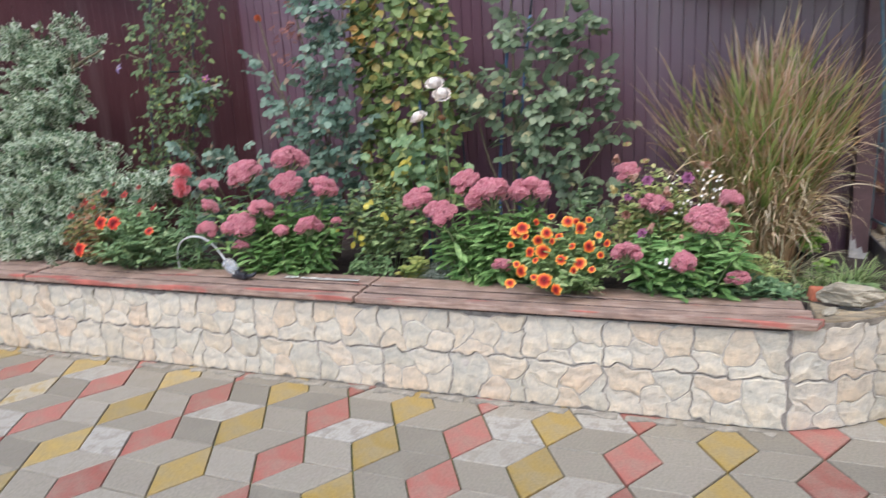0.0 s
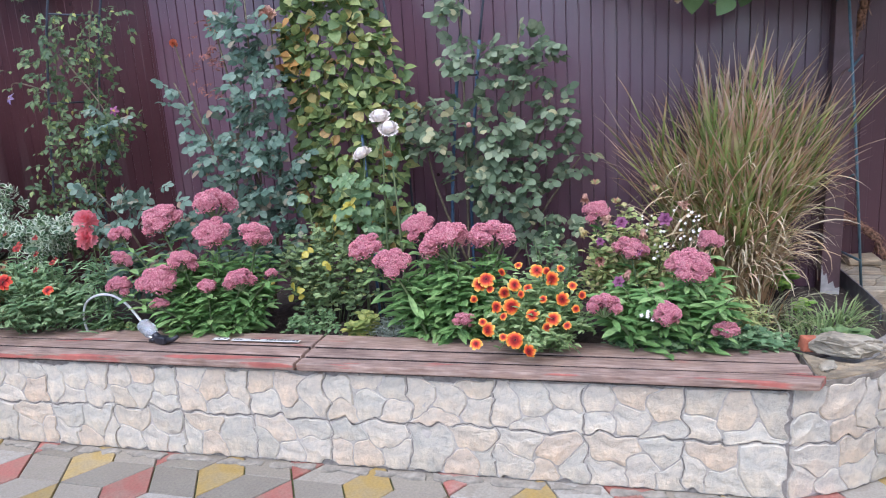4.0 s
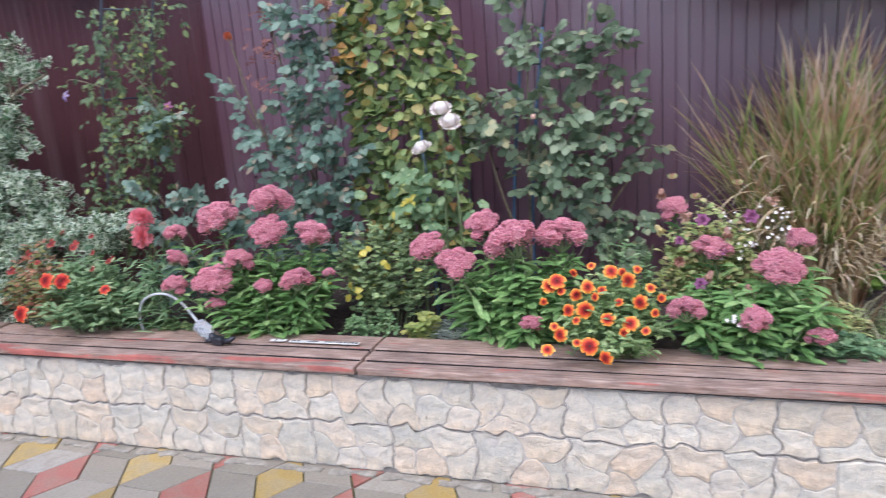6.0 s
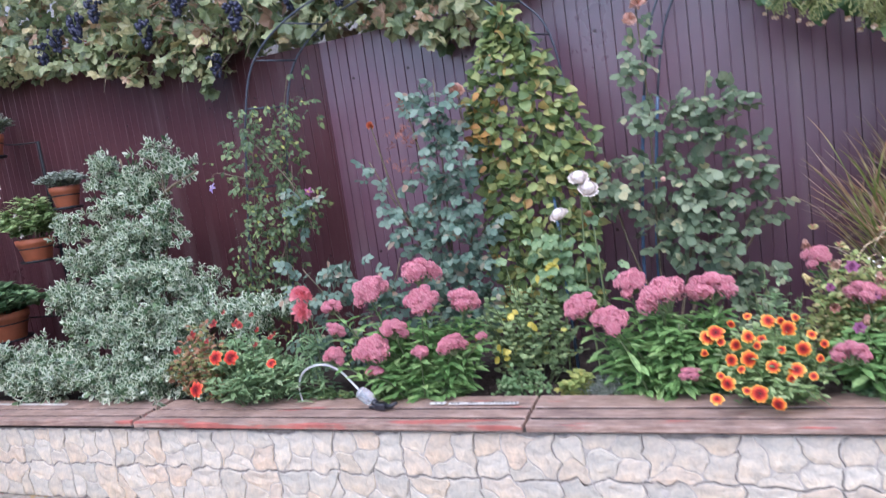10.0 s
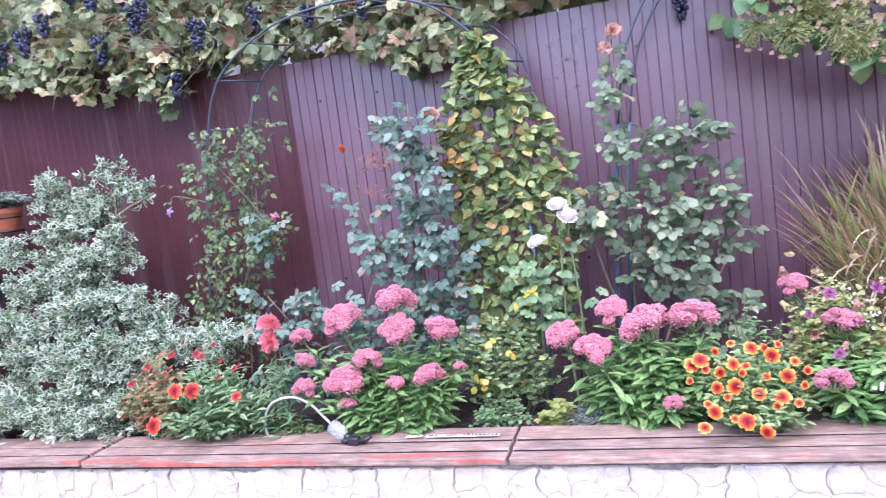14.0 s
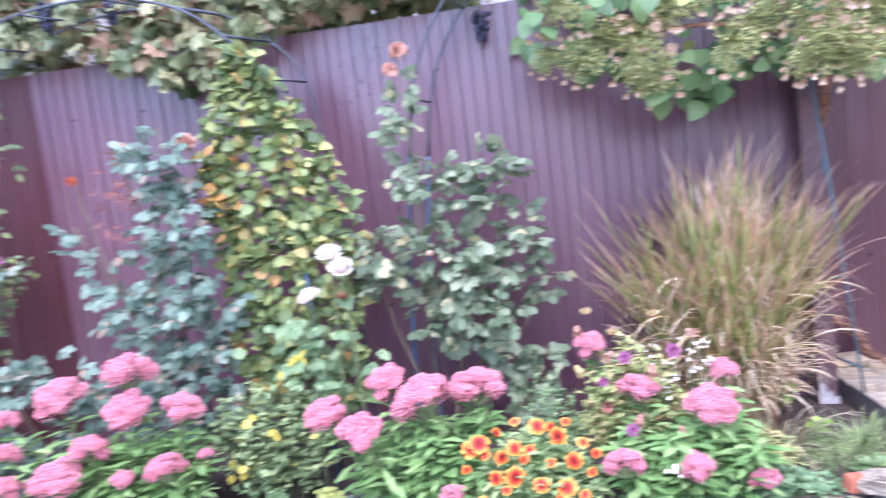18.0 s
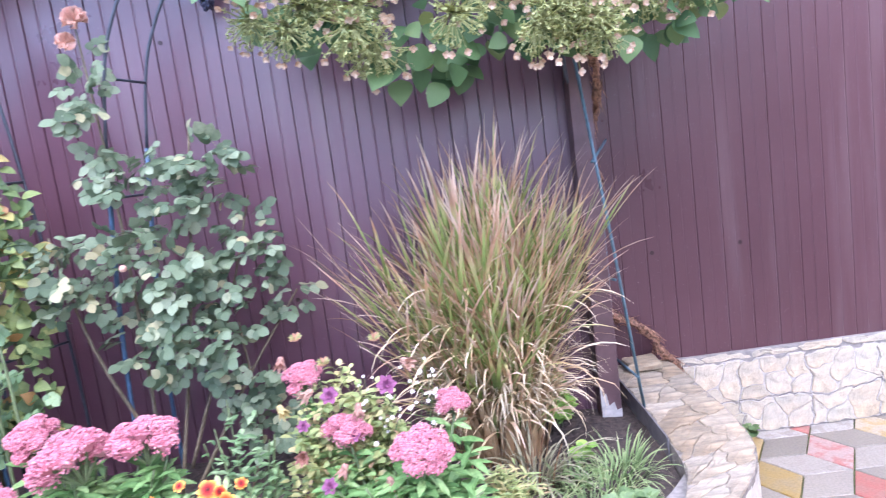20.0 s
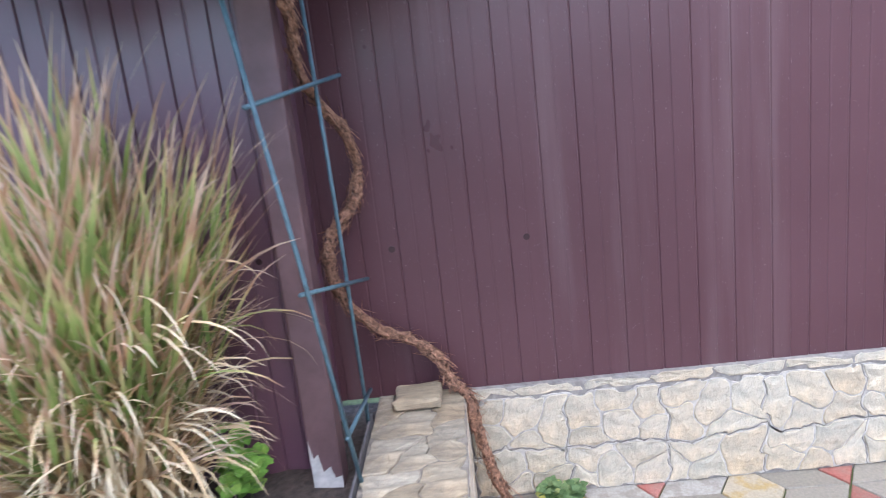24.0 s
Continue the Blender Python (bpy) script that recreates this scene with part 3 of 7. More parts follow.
def compound(leaflets=5, seed=1, shape=OVAL, drop=0.12):
    """A rose leaf: paired leaflets on a stalk, one long."""
    rs = np.random.RandomState(seed)
    bits = [stick((0, 0, 0), (0, 0.62, -0.04), 0.008)]
    pairs = (leaflets - 1) // 2
    at = [(0, 0.6, 0, 1.0)]
    for k in range(pairs):
        y = 0.22 + 0.27 * k
        at += [(-1, y, -62, 0.8 + 0.12 * k), (1, y, 62, 0.8 + 0.12 * k)]
    for sgn, y, ang, sc in at:
        a = math.radians(ang + rs.uniform(-9, 9))
        d = np.array([(math.sin(a), math.cos(a), -drop + rs.uniform(-0.15, 0.1))])
        V, F, I = spread(shape, [(0, y, -0.03)], d, (rs.uniform(-0.25, 0.25), 0, 1), 0.42 * sc * rs.uniform(0.9, 1.1))
        bits.append((V, F, I))
    return joined(bits)


# ---------- plant materials ----------
M_STEM = plain_material("green_stem", (0.13, 0.17, 0.07), 0.6, 0, 0.3, 60)
M_CANE = plain_material("woody_cane", (0.16, 0.13, 0.08), 0.75, 0, 0.35, 50, 0.4)
M_EUO_G = leaf_material("euonymus_green", [(0, (0.06, 0.12, 0.06)), (0.6, (0.112, 0.19, 0.095)), (1, (0.185, 0.27, 0.135))])
M_EUO_W = leaf_material("euonymus_cream", [(0, (0.46, 0.55, 0.40)), (0.6, (0.64, 0.705, 0.56)), (1, (0.77, 0.805, 0.69))])
M_CLEM = leaf_material("clematis_leaf", [(0, (0.062, 0.108, 0.048)), (0.6, (0.122, 0.185, 0.08)), (0.96, (0.22, 0.29, 0.11)), (1, (0.44, 0.47, 0.12))], single=True)
M_ROSE_BLUE = leaf_material("blue_green_rose_leaf", [(0, (0.095, 0.162, 0.122)), (0.5, (0.175, 0.265, 0.205)), (0.9, (0.28, 0.37, 0.295)), (1, (0.38, 0.263, 0.189))], 0.5, single=True, spec=0.25)
M_ROSE_DARK = leaf_material("grey_green_rose_leaf", [(0, (0.10, 0.15, 0.088)), (0.5, (0.195, 0.262, 0.16)), (0.9, (0.31, 0.375, 0.25)), (1, (0.48, 0.44, 0.25))], 0.5, single=True, spec=0.25)
M_YELLOWING = leaf_material("yellowing_leaf", [(0, (0.075, 0.125, 0.05)), (0.3, (0.145, 0.215, 0.08)), (0.6, (0.235, 0.315, 0.112)), (0.82, (0.33, 0.385, 0.14)), (0.92, (0.43, 0.42, 0.155)), (0.97, (0.52, 0.40, 0.14)), (1, (0.42, 0.22, 0.09))], 0.5, single=True)
M_SMALL = leaf_material("small_green_leaf", [(0, (0.10, 0.17, 0.065)), (0.7, (0.20, 0.30, 0.125)), (0.94, (0.28, 0.36, 0.15)), (1, (0.50, 0.45, 0.10))])
M_SEDUM = leaf_material("sedum_leaf", [(0, (0.13, 0.26, 0.085)), (0.6, (0.23, 0.395, 0.14)), (1, (0.34, 0.50, 0.205))], 0.6, spec=0.15)
M_GREYLEAF = leaf_material("grey_green_leaf", [(0, (0.108, 0.200, 0.100)), (0.7, (0.200, 0.333, 0.159)), (1, (0.333, 0.451, 0.250))])
M_FADED = leaf_material("faded_pale_leaf", [(0, (0.30, 0.39, 0.15)), (0.55, (0.48, 0.53, 0.22)), (0.87, (0.58, 0.52, 0.25)), (1, (0.45, 0.29, 0.18))])
M_ROSE_GREEN = leaf_material("mid_green_rose_leaf", [(0, (0.105, 0.19, 0.085)), (0.6, (0.19, 0.30, 0.14)), (1, (0.30, 0.40, 0.20))], single=True)
M_FRESH = leaf_material("fresh_green_leaf", [(0, (0.13, 0.23, 0.10)), (0.7, (0.23, 0.36, 0.165)), (1, (0.36, 0.47, 0.26))])
M_SILVER = leaf_material("silver_leaf", [(0, (0.26, 0.31, 0.26)), (1, (0.42, 0.46, 0.40))])
M_PINK = leaf_material("dusty_pink_floret", [(0, (0.58, 0.185, 0.245)), (0.5, (0.69, 0.28, 0.345)), (1, (0.78, 0.39, 0.435))], 0.9, thin=0.1, spec=0.05)
M_RED = leaf_material("coral_red_petal", [(0, (0.90, 0.13, 0.20)), (0.5, (0.93, 0.28, 0.34)), (1, (0.95, 0.58, 0.60))], 0.6, thin=0.4)
M_ORANGE = leaf_material("orange_petal", [(0, (0.60, 0.13, 0.07)), (0.6, (0.68, 0.20, 0.10)), (1, (0.72, 0.32, 0.15))], 0.6)
M_EYE = plain_material("dark_flower_eye", (0.07, 0.018, 0.012), 0.9, 0, 0.4, 200)
M_WHITE = leaf_material("blush_white_petal", [(0, (0.90, 0.74, 0.71)), (0.6, (0.93, 0.85, 0.82)), (1, (0.94, 0.91, 0.89))], 0.6, thin=0.15, grain=25.0)
M_PEACH = leaf_material("peach_rose_petal", [(0, (0.64, 0.30, 0.24)), (0.6, (0.74, 0.46, 0.38)), (1, (0.80, 0.59, 0.52))], 0.6, grain=45.0)
M_VIOLET = leaf_material("violet_petal", [(0, (0.20, 0.055, 0.14)), (1, (0.33, 0.11, 0.235))], 0.6)
M_LILAC = leaf_material("pale_lilac_petal", [(0, (0.42, 0.33, 0.70)), (1, (0.60, 0.50, 0.80))], 0.6)
M_DRY = leaf_material("dry_brown_flower", [(0, (0.20, 0.09, 0.05)), (1, (0.36, 0.19, 0.10))], 0.8)
M_YFLOWER = leaf_material("yellow_petal", [(0, (0.62, 0.44, 0.03)), (1, (0.72, 0.55, 0.06))], 0.6)


def shell_points(blobs, n, rs, low=0.72, front=0.75, hollow=0.45):
    """Points near the skin of a union of rounded masses, and their outward ways; more on the open side."""
    vol = np.array([c[1][0] * c[1][1] + c[1][0] * c[1][2] for c in blobs])
    vol /= vol.sum()
    P, D = [], []
    while len(P) < n:
        c, r = blobs[rs.choice(len(blobs), p=vol)]
        d = unit(rs.normal(size=3))
        if d[1] > 0.1 and rs.rand() < front:
            d[1] *= -1
        f = rs.uniform(low, 1.0) * (1 + 0.10 * noise.noise((d[0] * 3 + c[0], d[1] * 3, d[2] * 3 + c[2])))
        p = np.array(c) + d * np.array(r) * f
        if sum(sum(((p[k] - q[k]) / s[k]) ** 2 for k in range(3)) < hollow for q, s in blobs) > 0:
            continue
        P.append(p)
        D.append(unit(d / np.array(r)))
    return np.array(P), np.array(D)


def leaf_objects(parent, name, shapes, mats, P, A, U, size, most=300):
    """Leaves as pieces of their own that share a few meshes; those past the limit joined."""
    meshes = [mesh(name, *s[:2], mats, s[2], True) for s in shapes]
    for k in range(min(len(P), most)):
        part(name, meshes[k % len(meshes)], parent, m=pose_of(P[k], A[k], U[k], size[k]))
    if len(P) > most:
        b = Build()
        for j, s in enumerate(shapes):
            idx = np.arange(most + j, len(P), len(shapes))
            if len(idx):
                b.add(*spread(s, P[idx], A[idx], U[idx], size[idx]))
        part("more_leaves", b.mesh("more_leaves", mats, True), parent, kind="stuff")


def canes(lines, radius, mat, parent, name="cane", sides=6):
    for pts in lines:
        L = smooth_line(pts, 14)
        V, F = tube(L, np.linspace(radius, radius * 0.45, len(L)), sides)
        part(name, mesh(name, V, F, mat, smooth=True), parent)


# ---------- variegated euonymus ----------
rs = np.random.RandomState(11)
shrub = thing("euonymus_shrub", (-2.95, 0.75, 0.38), "bushy euonymus with small cream-edged green leaves", "shrub")
EUO = [((-3.16, 0.80, 1.69), (0.14, 0.13, 0.17)), ((-2.72, 0.78, 1.72), (0.14, 0.13, 0.15)), ((-2.93, 0.78, 1.62), (0.20, 0.15, 0.13)), ((-2.56, 0.72, 1.66), (0.17, 0.09, 0.075)), ((-2.74, 0.70, 1.50), (0.13, 0.10, 0.13)), ((-3.10, 0.77, 1.50), (0.23, 0.18, 0.14)),
       ((-3.53, 0.74, 1.43), (0.20, 0.13, 0.08)), ((-3.00, 0.74, 1.32), (0.40, 0.25, 0.15)), ((-3.30, 0.72, 1.22), (0.30, 0.22, 0.12)), ((-2.85, 0.70, 1.10), (0.38, 0.28, 0.17)), ((-3.22, 0.66, 1.00), (0.45, 0.28, 0.15)), ((-2.52, 0.66, 0.98), (0.24, 0.18, 0.11)),
       ((-2.90, 0.58, 0.82), (0.70, 0.30, 0.17)), ((-2.16, 0.55, 0.84), (0.30, 0.20, 0.09)), ((-3.0, 0.42, 0.58), (0.75, 0.26, 0.16)), ((-3.75, 0.46, 0.60), (0.50, 0.26, 0.17)), ((-2.62, 0.36, 0.50), (0.4, 0.16, 0.11)), ((-4.4, 0.42, 0.56), (0.45, 0.24, 0.15)), ((-3.15, 0.33, 0.53), (0.70, 0.16, 0.14))]
EUO = [(c, tuple(max(0.02, q - 0.055) for q in r)) for c, r in EUO]
C, CD = shell_points(EUO, 330, rs, 0.70)
P = np.repeat(C, 10, 0) + rs.normal(size=(3300, 3)) * (0.046, 0.040, 0.026) + np.repeat(CD, 10, 0) * rs.uniform(-0.05, 0.04, (3300, 1))
D = unit(np.repeat(CD, 10, 0) + rs.normal(size=(3300, 3)) * 0.35)
bl = Build()
tips, ways, ups, sz = [], [], [], []
for p, d in zip(P, D):
    axis = unit(d * (1, 1, 0.6) + (0, -0.3, 0.35) + rs.normal(size=3) * 0.3)
    side = unit(np.cross(axis, (0.3, 0.9, 0.2)))
    other = np.cross(axis, side)
    k = rs.randint(7, 10)
    for j in range(k):
        a = j * 2.4 + rs.rand()
        h = j / k
        out = math.cos(a) * side + math.sin(a) * other
        tips.append(p + axis * (h * 0.05 - 0.03))
        ways.append(out * (1.15 - 0.7 * h) + axis * (0.25 + 0.8 * h))
        ups.append(axis)
        sz.append(rs.uniform(0.033, 0.049))
C, CD = shell_points(EUO, 1500, rs, 0.45)
for p, d in zip(C, CD):
    p = p - d * 0.09
    for j in range(5):
        tips.append(p + rs.normal(size=3) * 0.015)
        ways.append(d + rs.normal(size=3) * 0.8)
        ups.append((0, -0.5, 0.8))
        sz.append(rs.uniform(0.028, 0.042))
T, W, U, sz = np.array(tips), np.array(ways), np.array(ups), np.array(sz)
PLAIN = [(RIM[0], RIM[1], [q] * len(RIM[1])) for q in (0, 1)]
kind = rs.rand(len(T))
for tmpl, lo, hi in ((RIM, 0.0, 0.82), (PLAIN[0], 0.82, 0.93), (PLAIN[1], 0.93, 1.01)):
    pick = (kind >= lo) & (kind < hi)
    bl.add(*spread(tmpl, T[pick], W[pick], U[pick], sz[pick]))
part("foliage", bl.mesh("foliage", [M_EUO_G, M_EUO_W]), shrub, "small green leaves with broad cream edges", kind="stuff")
canes([[(-2.95, 0.8, 0.38), (-2.98, 0.8, 0.9), (-3.0, 0.78, 1.3), (-3.08, 0.8, 1.8)], [(-2.92, 0.8, 0.38), (-2.88, 0.78, 1.0), (-2.78, 0.78, 1.5), (-2.76, 0.78, 1.78)],
       [(-2.9, 0.78, 1.38), (-2.74, 0.75, 1.55), (-2.46, 0.73, 1.65)], [(-3.0, 0.78, 0.9), (-3.25, 0.74, 1.2), (-3.65, 0.73, 1.43)], [(-2.9, 0.75, 0.4), (-2.5, 0.62, 0.7), (-2.05, 0.55, 0.88)],
       [(-3.0, 0.7, 0.4), (-3.5, 0.5, 0.5), (-4.2, 0.42, 0.5)]], 0.014, M_CANE, shrub, "branch")

# ---------- clematis on the arch ----------
clem = thing("clematis", (-2.2, 0.9, 0.38), "clematis climbing the arch with a few lilac flowers", "climbing plant")
rs = np.random.RandomState(21)
lines = [[(-2.3, 0.9, 0.38), (-2.28, 0.88, 1.0), (-2.2, 0.88, 1.5), (-2.12, 0.88, 1.95)], [(-2.2, 0.95, 0.38), (-2.1, 0.95, 1.1), (-2.02, 0.95, 1.7), (-1.86, 0.9, 2.1)],
         [(-2.15, 0.9, 1.0), (-1.95, 0.85, 1.3), (-1.9, 0.85, 1.6)], [(-2.2, 0.88, 1.55), (-2.42, 0.85, 1.62), (-2.46, 0.85, 1.56)], [(-2.15, 0.9, 1.75), (-1.9, 0.86, 1.45), (-1.82, 0.84, 1.2)]]
canes(lines, 0.005, M_CANE, clem, "vine_stem", 5)
P = []
for i in range(470):
    z = 0.62 + 1.36 * rs.rand() ** 0.9
    leg = rs.rand() < 0.5
    cx = np.interp(z, [0.6, 0.95, 1.2, 1.4, 1.65, 1.95], [-2.36, -2.32, -2.21, -2.17, -2.17, -2.12] if leg else [-2.2, -2.18, -2.05, -2.0, -2.02, -1.93])
    w = 0.062 + 0.028 * math.sin(z * 11 + 2 * leg)
    P.append((cx + rs.normal() * w, (0.84 if leg else 0.98) + rs.normal() * 0.05, z))
for i in range(60):
    P.append((-1.9 + rs.normal() * 0.06, 0.86 + rs.normal() * 0.05, 1.22 + rs.rand() * 0.25))
P += [(-2.44, 0.85, 1.6), (-2.42, 0.86, 1.68), (-2.36, 0.85, 1.58), (-1.75, 0.88, 2.12), (-1.82, 0.88, 2.1), (-1.7, 0.88, 2.13)]
P = np.array(P)
n = len(P)
A = np.c_[rs.normal(size=(n, 1)) * 0.8, -0.55 + rs.normal(size=(n, 1)) * 0.4, -0.5 + rs.normal(size=(n, 1)) * 0.5]
U = np.c_[rs.normal(size=(n, 1)) * 0.3, -0.8 * np.ones((n, 1)), 0.6 + rs.normal(size=(n, 1)) * 0.3]
leaf_objects(clem, "leaf", [compound(k, q, leaf_shape([0.0, 0.20, 0.30, 0.31, 0.24, 0.12, 0.0], 0.2, -0.3)) for k, q in ((3, 2), (3, 5), (5, 7), (3, 9))], M_CLEM, P, A, U, rs.uniform(0.06, 0.098, n))


def petals(n, shape, lift, size, mat, i=0, twist=0.0, rs=rs):
    bits = []
    for k in range(n):
        a = 2 * math.pi * k / n + rs.uniform(-0.1, 0.1)
        V, F, I = spread(shape, [(0, 0, 0)], [(math.cos(a), math.sin(a), lift + rs.uniform(-0.08, 0.08))], (rs.uniform(-0.2, 0.2), rs.uniform(-0.2, 0.2), 1), size)
        bits.append((V, F, [i] * len(F)))
    return joined(bits)


PETAL = leaf_shape([0.06, 0.24, 0.36, 0.33, 0.12], 0.15, -0.15)
CLF = joined([petals(5, leaf_shape([0.05, 0.2, 0.26, 0.16, 0.0], 0.2, -0.3), 0.1, 0.035, None), petals(8, LANCE, 0.8, 0.012, None, 1)])
me_c1, me_c2 = mesh("flower", *CLF[:2], [M_LILAC, M_YFLOWER], CLF[2]), mesh("flower", *CLF[:2], [M_VIOLET, M_YFLOWER], CLF[2])
part("flower", me_c1, clem, "pale lilac flower", m=pose_of((-2.46, 0.83, 1.54), (0.2, 0.3, 1), (-0.3, -1, 0.2), 1.0))
part("flower", me_c2, clem, "violet flower", m=pose_of((-1.79, 0.8, 1.44), (0.1, 0.3, 1), (0.2, -1, 0.3), 0.9))


# ---------- roses ----------
def cup_petal(name, R, wide, tall, flare, mat, ruffle=0.0, seed=0):
    """A cupped petal: a patch of a bowl, its rim rolled outward."""
    rs = np.random.RandomState(seed)
    nu, nv = 7, 6
    V, F = [], []
    for j in range(nv):
        v = j / (nv - 1)
        for i in range(nu):
            u = 2 * i / (nu - 1) - 1
            th = v * tall * (1 - 0.10 * u * u)
            a = u * wide * (0.35 + 0.65 * math.sin(math.pi * min(1, 0.15 + 0.75 * v)))
            r = R * math.sin(th) + flare * R * v ** 4 + ruffle * R * v * v * math.sin(u * 9 + seed)
            V.append((r * math.cos(a), r * math.sin(a), R * (1 - math.cos(th)) - 0.3 * flare * R * v ** 5))
    F = [[j * nu + i, j * nu + i + 1, (j + 1) * nu + i + 1, (j + 1) * nu + i] for j in range(nv - 1) for i in range(nu - 1)]
    return mesh(name, V, F, mat, smooth=True)


def bloom_on(parent, mat, m, label, seed, name="bloom", ruffle=0.0, full=True):
    """A bloom: a closed heart with rings of cupped petals round it."""
    rs = np.random.RandomState(seed)
    V, F = lathe([(0.0, 0.0), (0.014, 0.003), (0.023, 0.014), (0.0245, 0.026), (0.019, 0.039), (0.009, 0.046), (0.0, 0.047)], 12)
    core = part(name, mesh(name, V, F, mat, smooth=True), parent, label, m=m)
    rings = ((0.0255, 5, 1.0, 2.1, 0.0), (0.028, 5, 0.95, 1.9, 0.06), (0.0305, 6, 0.85, 1.65, 0.14), (0.034, 6, 0.85, 1.3, 0.3)) if full else ((0.017, 4, 1.0, 2.0, 0.05),)
    for k, (R, n, wide, tall, flare) in enumerate(rings):
        pm = cup_petal("petal", R, wide, tall, flare, mat, ruffle, seed + k)
        for i in range(n):
            q = Matrix.Rotation(2 * math.pi * (i + 0.5 * k) / n + rs.uniform(-0.15, 0.15), 4, "Z") @ Matrix.Rotation(rs.uniform(-0.1, 0.16), 4, "Y")
            part("petal", pm, core, m=m @ q)
    return core


def ruffled_on(parent, mat, at, size, label, seed):
    """A carnation's head: many fan-shaped, toothed petals packed into a ball."""
    rs = np.random.RandomState(seed)
    V, F = lathe([(0.0, -0.5), (0.12, -0.48), (0.16, -0.2), (0.25, 0.0), (0.0, 0.1)], 10)
    head = part("bloom", mesh("bloom", V * size, F, mat, smooth=True), parent, label, m=Matrix.Translation(at))
    n = 9
    fans = []
    for q in range(3):
        V, F = [(0, 0, 0)], []
        for r, j0 in ((0.55, 0.0), (1.0, 1.0)):
            for i in range(n):
                a = radians(-48 + 96 * i / (n - 1))
                t = r * (1 + j0 * (0.10 if i % 2 else -0.06))
                V.append((t * math.sin(a), t * math.cos(a), j0 * 0.13 * math.sin(i * 2.1 + q) + 0.05 * math.sin(i * 1.3 + q)))
        F = [[0, 1 + i, 2 + i] for i in range(n - 1)] + [[1 + i, 1 + n + i, 2 + n + i, 2 + i] for i in range(n - 1)]
        fans.append(mesh("petal", np.array(V), F, mat, smooth=True))
    for k in range(30):
        d = unit(rs.normal(size=3) + (0, -0.2, 0.9))
        side = unit(np.cross(d, rs.normal(size=3)))
        part("petal", fans[k % 3], head, m=pose_of(Vector(at) + Vector(d) * size * 0.08, d, side, size * rs.uniform(0.8, 1.05)))
    return head


def rose_bush(name, label, base, cane_lines, blobs, count, mat, size, seed, leaflets=5, shape=ROUND):
    rs = np.random.RandomState(seed)
    b = thing(name, base, label, "rose")
    canes(cane_lines, 0.008, M_CANE, b)
    P, D = shell_points(blobs, count, rs, 0.3, 0.6, 0.0)
    n = len(P)
    A = D * (0.9, 0.5, 0.3) + np.c_[rs.normal(size=(n, 1)) * 0.5, -0.45 + rs.normal(size=(n, 1)) * 0.3, -0.15 + rs.normal(size=(n, 1)) * 0.35]
    U = np.c_[rs.normal(size=(n, 1)) * 0.4, -0.8 + rs.normal(size=(n, 1)) * 0.35, 0.75 + rs.normal(size=(n, 1)) * 0.35]
    leaf_objects(b, "leaf", [compound(leaflets, seed + k, shape) for k in range(4)], mat, P, A, U, rs.uniform(*size, n))
    return b


rose_blue = rose_bush("rose_bush", "tall rose bush with blue-green leaves and an orange bloom", (-1.0, 0.75, 0.38),
    [[(-1.0, 0.75, 0.38), (-0.98, 0.76, 1.0), (-0.95, 0.76, 1.9)], [(-1.0, 0.74, 0.4), (-1.1, 0.72, 1.0), (-1.33, 0.68, 1.55)], [(-0.98, 0.75, 0.4), (-0.85, 0.75, 1.2), (-0.82, 0.74, 1.8)],
     [(-1.02, 0.74, 0.9), (-1.2, 0.7, 1.3), (-1.27, 0.64, 1.72)], [(-0.98, 0.75, 1.0), (-1.05, 0.72, 1.5), (-1.1, 0.72, 1.78)]],
    [((-0.97, 0.76, 1.74), (0.11, 0.10, 0.17)), ((-0.93, 0.74, 1.50), (0.15, 0.15, 0.16)), ((-0.95, 0.72, 1.30), (0.20, 0.15, 0.13)), ((-0.93, 0.74, 1.10), (0.24, 0.16, 0.19)), ((-1.16, 0.68, 1.22), (0.13, 0.09, 0.10)),
     ((-1.31, 0.67, 1.50), (0.07, 0.04, 0.08)), ((-1.23, 0.67, 1.36), (0.08, 0.05, 0.07)), ((-0.9, 0.74, 0.85), (0.24, 0.16, 0.2)), ((-0.80, 0.74, 1.75), (0.05, 0.06, 0.09))], 350, M_ROSE_BLUE, (0.08, 0.125), 31, 5, OVAL)
ruffled_on(rose_blue, M_PEACH, (-0.833, 0.74, 1.82), 0.04, "faded orange bloom", 3)
ruffled_on(rose_blue, M_ORANGE, (-1.27, 0.635, 1.725), 0.019, "small orange-red bloom", 4)

rs = np.random.RandomState(35)
M_SHOOT = leaf_material("red_young_leaf", [(0, (0.26, 0.09, 0.08)), (1, (0.38, 0.17, 0.13))])
P = np.array([(-1.12 + rs.normal() * 0.04, 0.70 + rs.normal() * 0.03, 1.60 + rs.normal() * 0.09) for _ in range(34)])
young = mesh("young_leaf", *compound(5, 36, LONG)[:2], M_SHOOT)
for p in P:
    part("young_leaf", young, rose_blue, "reddish young leaf", m=pose_of(p, rs.normal(size=3) + (0, -0.4, 0.2), (0, -0.4, 1), rs.uniform(0.05, 0.08)))

